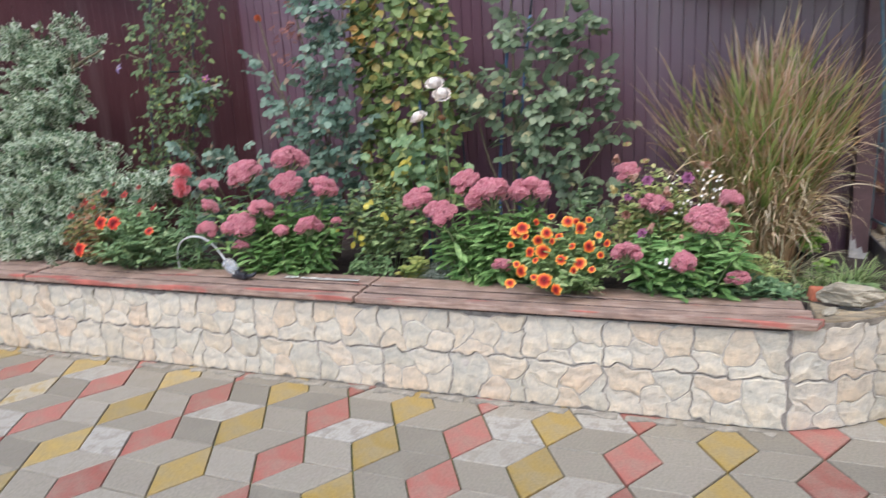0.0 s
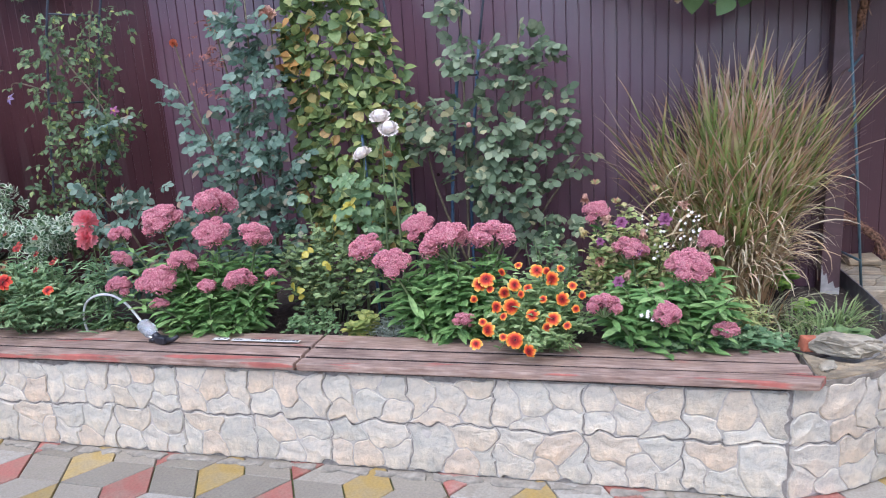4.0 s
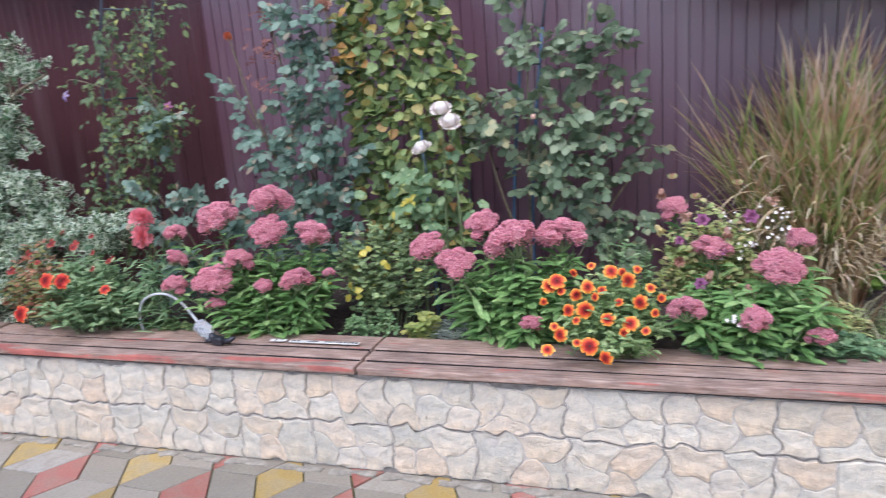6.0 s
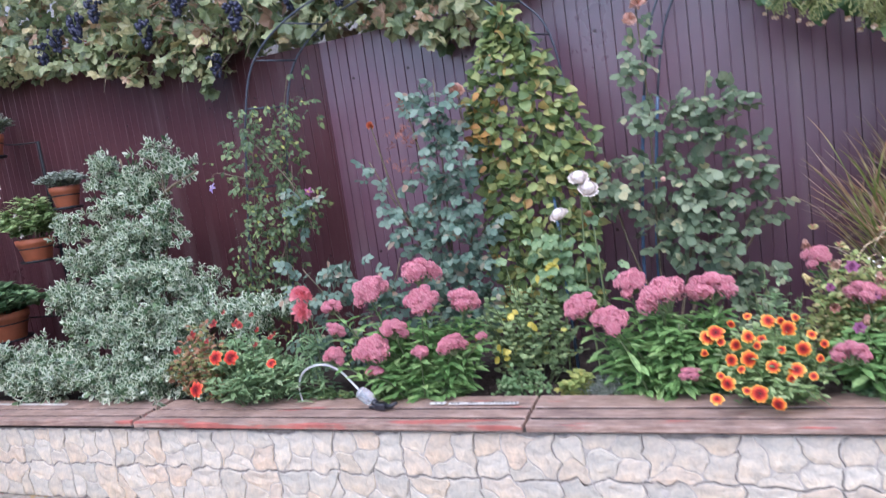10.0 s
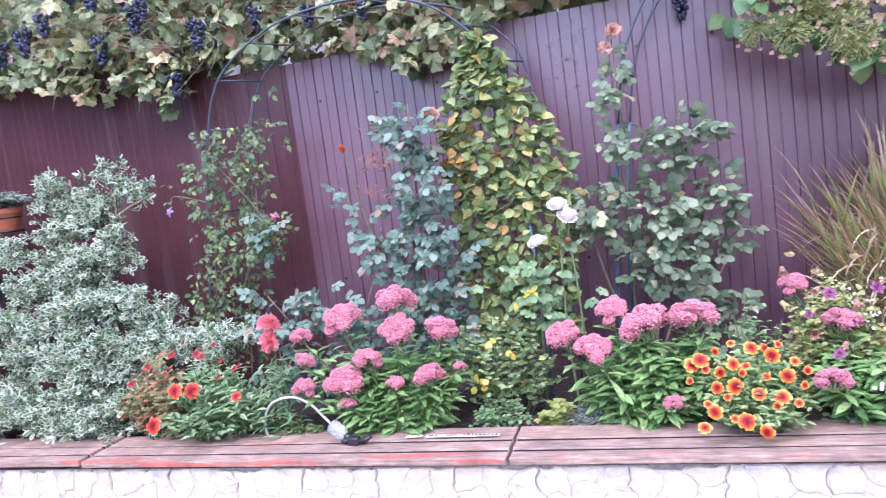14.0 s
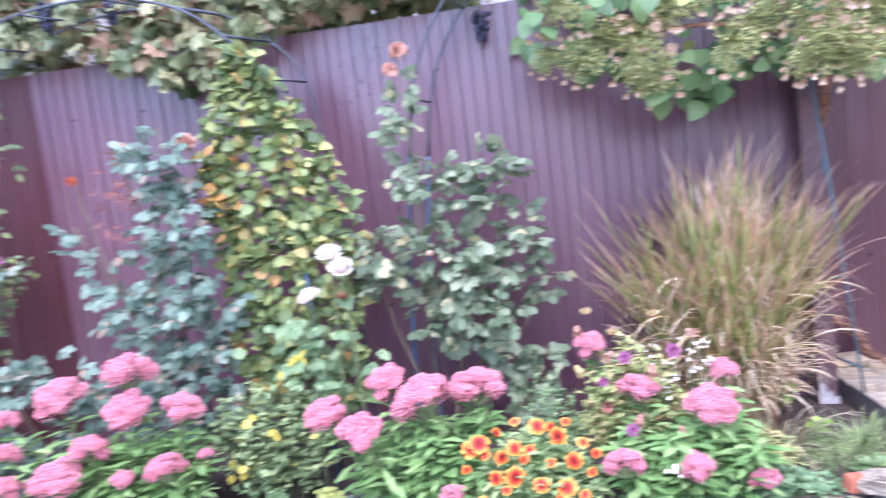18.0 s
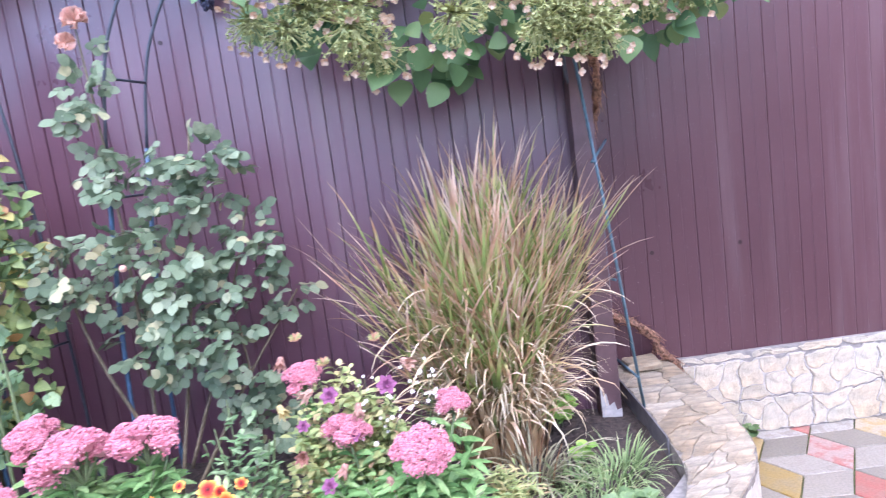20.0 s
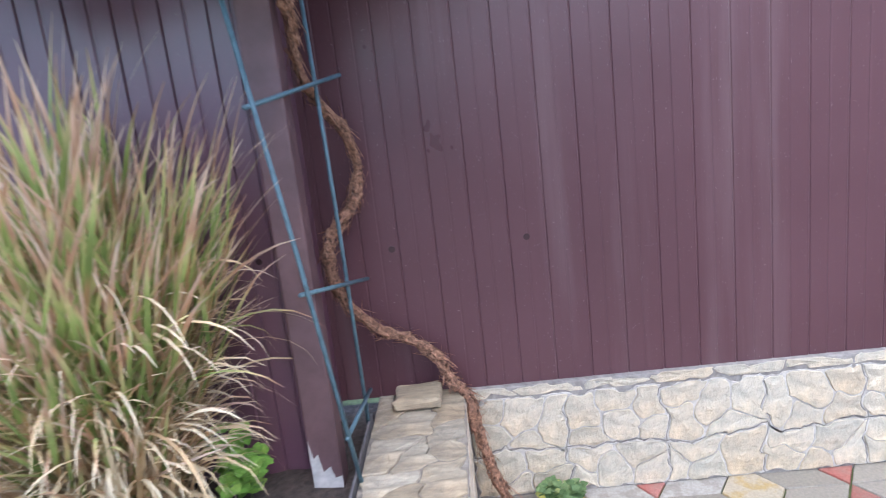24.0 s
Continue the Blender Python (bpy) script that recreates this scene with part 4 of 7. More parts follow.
rose_bush("low_rose_bush", "low blue-green rose foliage behind the flowers", (-1.45, 0.6, 0.38),
    [[(-1.45, 0.6, 0.38), (-1.6, 0.58, 0.8), (-1.75, 0.55, 1.05)], [(-1.4, 0.6, 0.38), (-1.3, 0.6, 0.8), (-1.2, 0.6, 1.05)]],
    [((-1.68, 0.55, 0.95), (0.18, 0.12, 0.14)), ((-1.45, 0.58, 0.98), (0.16, 0.12, 0.09)), ((-1.2, 0.60, 0.92), (0.22, 0.12, 0.14)), ((-1.0, 0.62, 0.75), (0.22, 0.12, 0.2)), ((-1.5, 0.58, 0.65), (0.35, 0.12, 0.2)), ((-1.87, 0.84, 1.36), (0.09, 0.06, 0.13))], 230, M_ROSE_BLUE, (0.08, 0.12), 37, 5, OVAL)

rose_dark = rose_bush("rose_bush", "tall climbing rose with rounded grey-green leaves and peach blooms", (0.05, 0.95, 0.38),
    [[(0.0, 0.95, 0.38), (0.02, 0.95, 1.1), (0.04, 0.9, 1.6), (0.03, 0.88, 2.05)], [(0.05, 0.95, 0.4), (0.2, 0.97, 1.1), (0.3, 0.97, 1.7)], [(0.1, 0.95, 0.4), (0.35, 1.0, 0.8), (0.55, 1.1, 1.08)],
     [(0.0, 0.94, 0.6), (-0.12, 0.88, 1.0), (-0.18, 0.85, 1.4)], [(0.1, 0.96, 0.5), (0.3, 1.0, 1.0), (0.45, 1.02, 1.45)], [(0.3, 0.98, 0.38), (0.36, 1.0, 0.6), (0.34, 1.02, 1.0)]],
    [((0.03, 0.89, 1.86), (0.06, 0.05, 0.16)), ((0.12, 0.94, 1.55), (0.17, 0.13, 0.15)), ((0.33, 0.97, 1.52), (0.15, 0.12, 0.18)), ((0.15, 0.94, 1.25), (0.26, 0.16, 0.22)), ((0.40, 1.0, 1.22), (0.14, 0.12, 0.2)),
     ((0.53, 1.08, 1.08), (0.08, 0.07, 0.10)), ((-0.13, 0.86, 1.28), (0.12, 0.12, 0.20)), ((0.18, 0.95, 0.98), (0.26, 0.14, 0.15)), ((0.35, 0.98, 0.75), (0.1, 0.08, 0.12)), ((0.46, 0.98, 0.82), (0.09, 0.07, 0.16)), ((0.40, 0.96, 0.62), (0.08, 0.06, 0.12))], 350, M_ROSE_DARK, (0.078, 0.124), 41)
ruffled_on(rose_dark, M_PEACH, (0.045, 0.85, 2.065), 0.043, "peach-pink bloom", 5)
ruffled_on(rose_dark, M_PEACH, (0.0, 0.86, 2.01), 0.03, "drooping pink bloom", 6)
bloom_on(rose_dark, M_PEACH, pose_of((0.08, 0.78, 1.27), (0, 0.6, 1), (0, -1, 0.3), 0.5), "closed pink bud", 7, "bud", 0.0, False)

# white rose on tall stems
rose_white = thing("white_rose", (-0.3, 0.58, 0.38), "rose with blush-white blooms on tall green stems", "rose")
canes([[(-0.20, 0.55, 0.38), (-0.21, 0.55, 0.9), (-0.23, 0.56, 1.3)], [(-0.26, 0.56, 0.38), (-0.28, 0.57, 0.8), (-0.26, 0.58, 1.35)], [(-0.42, 0.62, 0.38), (-0.40, 0.62, 0.8), (-0.375, 0.63, 1.18)]], 0.007, M_STEM, rose_white, "stem")
for k, (p, a, s) in enumerate((((-0.262, 0.56, 1.325), (0.1, -0.55, 0.9), 1.08), ((-0.225, 0.545, 1.275), (0.25, -0.6, 0.8), 1.08), ((-0.375, 0.62, 1.165), (-0.3, -0.5, 0.9), 1.05))):
    bloom_on(rose_white, M_WHITE, pose_of(p, np.cross(a, (1, 0.2, 0)), a, s), "open blush-white bloom", 50 + k, ruffle=0.14)
bloom_on(rose_white, M_DRY, pose_of((-0.235, 0.55, 1.165), (0, 1, 0), (0.1, -0.4, 1), 0.6), "withered brown bloom", 55)
rs = np.random.RandomState(51)
P = np.array([(-0.36 + rs.normal() * 0.09, 0.57 + rs.normal() * 0.05, 0.98 + rs.normal() * 0.10) for _ in range(48)])
n = len(P)
A = np.c_[rs.normal(size=(n, 1)), -0.5 + rs.normal(size=(n, 1)) * 0.3, -0.3 + rs.normal(size=(n, 1)) * 0.4]
leaf_objects(rose_white, "leaf", [compound(5, 61, ROUND), compound(5, 62, ROUND)], M_ROSE_GREEN, P, A, np.tile((0, -0.5, 0.9), (n, 1)), rs.uniform(0.062, 0.092, n))

# yellowing climber on the arch's second leg
climber = thing("yellowing_climber", (-0.5, 0.82, 0.38), "dense climber with heart-shaped leaves turning yellow", "climbing plant")
rs = np.random.RandomState(71)
canes([[(-0.5, 0.85, 0.38), (-0.52, 0.85, 1.2), (-0.56, 0.85, 2.1)], [(-0.45, 0.85, 0.38), (-0.35, 0.83, 1.0), (-0.4, 0.82, 1.7)], [(-0.55, 0.85, 0.38), (-0.65, 0.82, 1.0), (-0.62, 0.84, 1.8)]], 0.008, M_CANE, climber, "vine_stem")
ZS, XC, XW = [0.72, 0.95, 1.3, 1.55, 1.75, 1.95, 2.08, 2.14], [-0.52, -0.53, -0.50, -0.50, -0.56, -0.57, -0.55, -0.57], [0.24, 0.27, 0.27, 0.30, 0.25, 0.16, 0.10, 0.03]
P, A, U, sz = [], [], [], []
while len(P) < 1750:
    z = rs.uniform(0.7, 2.15)
    w = np.interp(z, ZS, XW) * (1 + 0.15 * noise.noise((z * 9, 1, 2)))
    t = rs.uniform(-1, 1)
    if rs.rand() > 0.35 + w:
        continue
    P.append((np.interp(z, ZS, XC) + t * w, 0.84 - 0.13 * math.sqrt(max(0, 1 - t * t)) * rs.uniform(0.2, 1.1), z))
    A.append((t * 0.7 + rs.normal() * 0.9, -0.45 + rs.normal() * 0.35, -0.02 + rs.normal() * 0.55))
    U.append((t * 0.4 + rs.normal() * 0.65, -0.7 + rs.normal() * 0.4, 0.75 + rs.normal() * 0.5))
    sz.append(rs.uniform(0.034, 0.068))
leaf_objects(climber, "leaf", [HEART, leaf_shape([0.0, 0.28, 0.41, 0.45, 0.40, 0.30, 0.16, 0.0], 0.26, -0.12, 0.03), leaf_shape([0.0, 0.30, 0.41, 0.42, 0.36, 0.25, 0.11, 0.0], 0.08, -0.42)], M_YELLOWING, np.array(P), np.array(A), np.array(U), np.array(sz))


turned = mesh("turned_leaf", *HEART[:2], leaf_material("orange_yellow_leaf", [(0, (0.44, 0.32, 0.09)), (0.6, (0.52, 0.38, 0.11)), (1, (0.46, 0.23, 0.07))], single=True), smooth=True)
for k in range(30):
    p = (-0.74 + rs.normal() * 0.05, 0.76 + rs.normal() * 0.03, 1.62 + rs.normal() * 0.13)
    part("turned_leaf", turned, climber, "leaf turned orange-yellow", m=pose_of(p, (rs.normal(), -0.5, rs.normal() * 0.5), (rs.normal() * 0.4, -0.7, 0.7), rs.uniform(0.04, 0.06)))

# ---------- sedums ----------
FLESHY = leaf_shape([0.02, 0.05, 0.085, 0.115, 0.13, 0.12, 0.08, 0.0], 0.28, -0.3, 0.07)


def sedum_head(seed):
    """A rounded, lumpy head of tiny florets, one wide."""
    rs = np.random.RandomState(seed)
    cl = [(0, 0, 0.20)] + [(0.27 * math.cos(a + seed), 0.27 * math.sin(a + seed), 0.10 + rs.uniform(-0.05, 0.05)) for a in np.linspace(0, 6.28, 6)[:-1]]
    cl += [(0.36 * math.cos(a), 0.36 * math.sin(a), -0.10 + rs.uniform(-0.06, 0.06)) for a in rs.uniform(0, 6.28, 6)]
    octa = (np.array([(1, 0, 0), (-1, 0, 0), (0, 1, 0), (0, -1, 0), (0, 0, 1), (0, 0, -1)], float), [[0, 2, 4], [2, 1, 4], [1, 3, 4], [3, 0, 4], [2, 0, 5], [1, 2, 5], [3, 1, 5], [0, 3, 5]], [0] * 8)
    P, N = [], []
    for c in cl:
        for _ in range(300):
            d = unit(rs.normal(size=3))
            d[2] = abs(d[2]) if rs.rand() < 0.8 else d[2]
            P.append(np.array(c) + d * 0.19 * rs.uniform(0.9, 1.1))
            N.append(d)
    V, F, I = spread(octa, np.array(P), np.array(N) + rs.normal(size=(len(P), 3)) * 0.3, rs.normal(size=(len(P), 3)), rs.uniform(0.018, 0.028, len(P)))
    b = Build().add(V, F, 0)
    for c in cl:
        b.add(*stick((c[0], c[1], c[2]), (c[0] * 0.1, c[1] * 0.1, -0.45), 0.03, 0.02, 4, 1))
        v, f, i = spread(octa, [c], [(0, 1, 0)], (0, 0, 1), 0.165)
        b.add(v, f, 0)
    return b.mesh("flower_head", [M_PINK, M_STEM])


HEADS = [sedum_head(k) for k in range(5)]


def sedum(label, base, heads, fill, seed, low=0.0):
    """heads: x, y, z and width of each flower head; fill: leafy shoots without one."""
    rs = np.random.RandomState(seed)
    s = thing("sedum", base, label, "sedum", "sedums in the planter")
    bx, by, bz = base
    P, A, U, sz = [], [], [], []

    def shoot(tip, n, first):
        f = np.array((bx + (tip[0] - bx) * 0.3 + rs.normal() * 0.03, by + (tip[1] - by) * 0.3 + rs.normal() * 0.03, bz))
        t = np.array(tip)
        L = smooth_line([f, f * 0.45 + t * 0.55 + (0, 0, 0.03), t], 10)
        for k in range(n):
            u = first + (0.93 - first) * k / n
            p = L[int(u * 10)] + (L[min(10, int(u * 10) + 1)] - L[int(u * 10)]) * (u * 10 % 1)
            a = k * 2.4 + rs.rand()
            P.append(p)
            A.append((math.cos(a), math.sin(a), 0.35 + rs.normal() * 0.25))
            U.append((rs.normal() * 0.2, -0.25, 1))
            sz.append(rs.uniform(0.085, 0.125) * (1.08 - 0.35 * u))
        return L

    for x, y, z, w in heads:
        L = shoot((x, y, z - 0.3 * w), 24, 0.1)
        V, F = tube(L, np.linspace(0.006, 0.004, len(L)), 5)
        part("stem", mesh("stem", V, F, M_STEM, smooth=True), s)
        part("flower_head", HEADS[rs.randint(5)], s, m=Matrix.Translation((x, y, z)) @ Euler((rs.uniform(0.15, 0.5), rs.uniform(-0.2, 0.2), rs.uniform(0, 6))).to_matrix().to_4x4() @ Matrix.Diagonal((1.06 * w * rs.uniform(0.9, 1.1), 1.06 * w * rs.uniform(0.9, 1.1), 0.98 * w * rs.uniform(0.86, 1.12), 1)))
    for x, y, z in fill:
        L = shoot((x, y, z), 34, 0.05)
        V, F = tube(L, np.linspace(0.006, 0.003, len(L)), 5)
        part("stem", mesh("stem", V, F, M_STEM, smooth=True), s)
    part("leaves", Build().add(*spread(FLESHY, np.array(P), np.array(A), np.array(U), np.array(sz))).mesh("leaves", M_SEDUM), s, "fleshy mid-green leaves", kind="stuff")
    return s


def fill_round(cx, cy, rx, ry, z0, z1, n, seed):
    rs = np.random.RandomState(seed)
    return [(cx + rs.uniform(-rx, rx), cy + rs.uniform(-ry, ry), rs.uniform(z0, z1)) for _ in range(n)]


sedum("sedum clump with many dusty-pink flower heads beside the bottle", (-1.05, 0.34, 0.38),
      [(-1.27, 0.35, 0.95, 0.16), (-1.46, 0.31, 0.89, 0.09), (-1.01, 0.39, 1.01, 0.17), (-0.998, 0.31, 0.89, 0.145), (-0.80, 0.33, 0.875, 0.14), (-1.13, 0.27, 0.775, 0.11), (-1.43, 0.25, 0.79, 0.095), (-1.43, 0.21, 0.675, 0.10),
       (-1.24, 0.21, 0.69, 0.165), (-1.22, 0.19, 0.60, 0.07), (-0.85, 0.25, 0.695, 0.115), (-1.0, 0.23, 0.67, 0.085), (-0.73, 0.31, 0.71, 0.055)], fill_round(-1.0, 0.36, 0.26, 0.08, 0.55, 0.80, 46, 3), 5)
sedum("sedum clump with broad dusty-pink flower heads above fleshy leaves", (0.04, 0.34, 0.38),
      [(-0.27, 0.27, 0.83, 0.13), (-0.14, 0.23, 0.775, 0.145), (-0.07, 0.37, 0.895, 0.14), (0.06, 0.30, 0.85, 0.18), (0.245, 0.36, 0.855, 0.165), (0.14, 0.22, 0.545, 0.085)], fill_round(0.05, 0.36, 0.25, 0.09, 0.55, 0.80, 46, 4), 6)
sedum("sedum clump with dusty-pink flower heads among violet flowers", (0.92, 0.32, 0.38),
      [(0.64, 0.55, 0.91, 0.11), (0.78, 0.39, 0.785, 0.135), (0.98, 0.28, 0.755, 0.135), (1.075, 0.47, 0.80, 0.105), (0.68, 0.16, 0.635, 0.115), (0.90, 0.18, 0.595, 0.10), (1.10, 0.21, 0.53, 0.08)], fill_round(0.9, 0.34, 0.25, 0.12, 0.5, 0.70, 44, 9), 7)


# ---------- orange daisies and bells ----------


M_MOTLEY = leaf_material("motley_fading_leaf", [(0, (0.20, 0.24, 0.09)), (0.3, (0.34, 0.34, 0.13)), (0.55, (0.42, 0.25, 0.14)), (0.8, (0.40, 0.20, 0.12)), (1, (0.32, 0.11, 0.07))], 0.6)


M_GREYGREEN = leaf_material("pale_grey_green_leaf", [(0, (0.15, 0.26, 0.12)), (0.7, (0.29, 0.42, 0.21)), (1, (0.43, 0.54, 0.31))])


def rayed_material(name, size, stops):
    """Petals whose colour runs from the eye out to the rim, streaked."""
    m, n, l, b = material(name, 0.6)
    b.inputs["Specular IOR Level"].default_value = 0.2
    far = n.new("ShaderNodeVectorMath")
    far.operation = "LENGTH"
    l.new(n.new("ShaderNodeTexCoord").outputs["Object"], far.inputs[0])
    t = noise_tex(n, l, 160.0, 3)
    grow, add = n.new("ShaderNodeMath"), n.new("ShaderNodeMath")
    grow.operation, add.operation = "MULTIPLY_ADD", "MULTIPLY_ADD"
    l.new(far.outputs["Value"], grow.inputs[0])
    grow.inputs[1].default_value, grow.inputs[2].default_value = 1.0 / size, -0.16
    l.new(t.outputs["Fac"], add.inputs[0])
    add.inputs[1].default_value = 0.32
    l.new(grow.outputs[0], add.inputs[2])
    vary = n.new("ShaderNodeMath")
    vary.operation = "MULTIPLY_ADD"
    l.new(n.new("ShaderNodeObjectInfo").outputs["Random"], vary.inputs[0])
    vary.inputs[1].default_value = -0.16
    l.new(add.outputs[0], vary.inputs[2])
    r = ramp(n, stops)
    l.new(vary.outputs[0], r.inputs[0])
    l.new(r.outputs[0], b.inputs["Base Color"])
    return m


def daisy(seed, outer, size, n=11):
    """An open flower: notched petals in two uneven turns round the eye."""
    rs = np.random.RandomState(seed)
    b = Build()
    for k in range(n):
        a = 2 * math.pi * k * 2 / n + rs.uniform(-0.16, 0.16)
        d = (math.cos(a), math.sin(a), rs.uniform(-0.22, 0.30) + 0.12 * (k % 2))
        V, F, I = spread(leaf_shape([0.08, 0.14, 0.20, 0.26, 0.30, 0.30, 0.25, 0.15], 0.22, -0.25, 0.05), [(0, 0, 0)], [d], (0, 0, 1), size * rs.uniform(0.90, 1.06))
        b.add(V, F, 0)
    V, F, I = stick((0, 0, 0), (0, 0, -0.9 * size), 0.06 * size, None, 4)
    b.add(V, F, 1)
    return b.mesh("flower", [outer, M_STEM], True)


def bushy(name, label, base, spread_x, spread_y, top, count, shape, mat, size, seed, category, droop=0.0, over=None):
    """A mound of leafy shoots; over: how far it hangs over the front."""
    rs = np.random.RandomState(seed)
    t = thing(name, base, label, category)
    bx, by, bz = base
    P, A, U, sz = [], [], [], []
    for k in range(count):
        a, r = rs.uniform(0, 2 * math.pi), math.sqrt(rs.rand())
        tip = np.array((bx + spread_x * r * math.cos(a), by + spread_y * r * math.sin(a), bz + (top - bz) * (1 - 0.55 * r * r) * rs.uniform(0.75, 1.02)))
        f = np.array((bx + spread_x * 0.35 * r * math.cos(a), by + spread_y * 0.35 * r * math.sin(a), bz))
        L = smooth_line([f, f * 0.5 + tip * 0.5 + (0, 0, 0.03), tip - (0, 0, droop * r)], 8)
        if k % 4 == 0:
            V, F = tube(L, 0.0025, 4)
            part("stem", mesh("stem", V, F, M_STEM), t)
        for j in range(13):
            u = 0.25 + 0.75 * j / 13
            q = L[int(u * 8)]
            b = j * 2.4 + rs.rand()
            P.append(q + rs.normal(size=3) * 0.006)
            A.append((math.cos(b), math.sin(b), 0.45 + rs.normal() * 0.3))
            U.append((rs.normal() * 0.2, -0.3, 1))
            sz.append(rs.uniform(*size))
    part("leaves", Build().add(*spread(shape, np.array(P), np.array(A), np.array(U), np.array(sz))).mesh("leaves", mat), t, kind="stuff")
    return t


V, F = lathe([(0.0, 0.16), (0.09, 0.14), (0.15, 0.07), (0.15, -0.02)], 10)
EYE = mesh("eye", V * 0.030, F, M_EYE, smooth=True)
M_SCARLET = rayed_material("red_petal_with_orange_rim", 0.034, [(0.25, (0.17, 0.009, 0.010)), (0.52, (0.48, 0.035, 0.024)), (0.78, (0.68, 0.10, 0.045)), (0.92, (0.75, 0.24, 0.06)), (1.0, (0.80, 0.40, 0.10))])
D1, D2 = daisy(1, M_SCARLET, 0.034), daisy(2, M_SCARLET, 0.034)
M_CRIMSON = rayed_material("dull_crimson_petal", 0.026, [(0.2, (0.12, 0.012, 0.012)), (0.6, (0.27, 0.03, 0.025)), (1.0, (0.40, 0.08, 0.04))])
D3 = daisy(3, M_CRIMSON, 0.026, 9)
blanket = bushy("blanket_flower", "mound of grey-green leaves with orange-red daisy flowers", (-1.95, 0.27, 0.40), 0.35, 0.21, 0.86, 190, LONG, M_GREYGREEN, (0.035, 0.062), 81, "flowering plant", 0.06)
for k, (x, y, z, s, a) in enumerate(((-2.02, 0.09, 0.725, 1.1, (0.0, -1, 0.35)), (-1.922, 0.08, 0.725, 1.1, (0.1, -1, 0.35)), (-2.06, -0.035, 0.61, 1.15, (-0.1, -1, 0.3)), (-1.71, 0.10, 0.685, 0.7, (0.2, -0.7, 0.6)))):
    fl = part("flower", (D1, D2)[k % 2], blanket, "orange-red flower with a dark heart", m=pose_of((x, y, z), np.cross(a, (1, 0, 0.1)), a, s))
    part("eye", EYE, fl, "dark heart", m=pose_of((x, y, z), np.cross(a, (1, 0, 0.1)), a, s))
for k, (x, y, z, s) in enumerate(((-2.16, 0.28, 0.85, 0.9), (-2.02, 0.28, 0.845, 0.9), (-2.29, 0.25, 0.80, 1.1), (-2.36, 0.21, 0.735, 0.95), (-1.86, 0.20, 0.75, 0.6), (-1.78, 0.22, 0.78, 0.55), (-2.1, 0.3, 0.9, 0.5), (-1.93, 0.3, 0.88, 0.55), (-1.82, 0.18, 0.83, 0.6), (-1.90, 0.16, 0.86, 0.7), (-1.74, 0.2, 0.80, 0.5), (-2.08, 0.12, 0.80, 0.5))):
    a = (0.3 * math.sin(k * 3), -0.6, 0.7)
    fl = part("flower", D3, blanket, "small dark red flower", m=pose_of((x, y, z), np.cross(a, (1, 0, 0.1)), a, s))
    part("eye", EYE, fl, "dark heart", m=pose_of((x, y, z), np.cross(a, (1, 0, 0.1)), a, s))
faded = bushy("faded_annual", "fading annual with yellowed leaves and dull flowers", (-2.24, 0.27, 0.40), 0.27, 0.14, 0.93, 60, OVAL, M_MOTLEY, (0.022, 0.042), 83, "flowering plant", 0.05)

M_BELLS = leaf_material("pale_fresh_leaf", [(0, (0.175, 0.28, 0.105)), (0.6, (0.30, 0.42, 0.175)), (1, (0.44, 0.54, 0.27))])
bells = bushy("orange_bells", "mound of small leaves covered with orange and yellow flowers", (0.42, 0.24, 0.40), 0.24, 0.24, 0.80, 150, LONG, M_BELLS, (0.026, 0.050), 85, "flowering plant", 0.08)


M_AMBER = rayed_material("orange_petal_with_yellow_rim", 0.036, [(0.22, (0.22, 0.012, 0.012)), (0.42, (0.50, 0.04, 0.022)), (0.60, (0.68, 0.125, 0.03)), (0.78, (0.78, 0.29, 0.045)), (1.0, (0.84, 0.52, 0.12))])
B1, B2, B3 = [daisy(20 + k, M_AMBER, 0.036) for k in range(3)]
BELLS = [(0.245, 0.19, 0.725), (0.355, 0.17, 0.71), (0.49, 0.20, 0.725), (0.565, 0.20, 0.70), (0.43, 0.25, 0.745), (0.29, 0.13, 0.635), (0.35, 0.11, 0.645), (0.425, 0.11, 0.615), (0.50, 0.11, 0.60), (0.48, 0.09, 0.575), (0.27, 0.05, 0.575),
         (0.23, 0.02, 0.53), (0.37, 0.03, 0.545), (0.425, -0.01, 0.52), (0.215, 0.21, 0.70), (0.40, 0.2, 0.69), (0.53, 0.16, 0.66), (0.31, 0.2, 0.67), (0.26, 0.18, 0.69), (0.46, 0.16, 0.66), (0.58, 0.14, 0.63), (0.38, 0.15, 0.68), (0.33, 0.02, 0.56), (0.25, 0.06, 0.60), (0.30, 0.22, 0.745), (0.52, 0.24, 0.755), (0.36, 0.25, 0.765), (0.60, 0.18, 0.67), (0.20, 0.16, 0.655), (0.32, 0.10, 0.61), (0.55, 0.10, 0.58), (0.47, 0.22, 0.75)]
for k, (x, y, z) in enumerate(BELLS):
    a = (0.55 * math.sin(k * 2.3), -1, 0.45 + 0.45 * math.cos(k * 1.7))
    fl = part("flower", (B1, B2, B3)[k % 3], bells, "orange flower with yellow rim and dark heart", m=pose_of((x, y - 0.02, z), np.cross(a, (1, 0.1 * k, 0.1)), a, ((0.88, 0.72, 0.82, 0.5, 0.78, 0.66)[k % 6] if k < 18 else 0.44)))
    part("eye", EYE, fl, "dark heart", m=pose_of((x, y - 0.02, z), np.cross(a, (1, 0.1 * k, 0.1)), a, ((0.88, 0.72, 0.82, 0.5, 0.78, 0.66)[k % 6] if k < 18 else 0.44)))

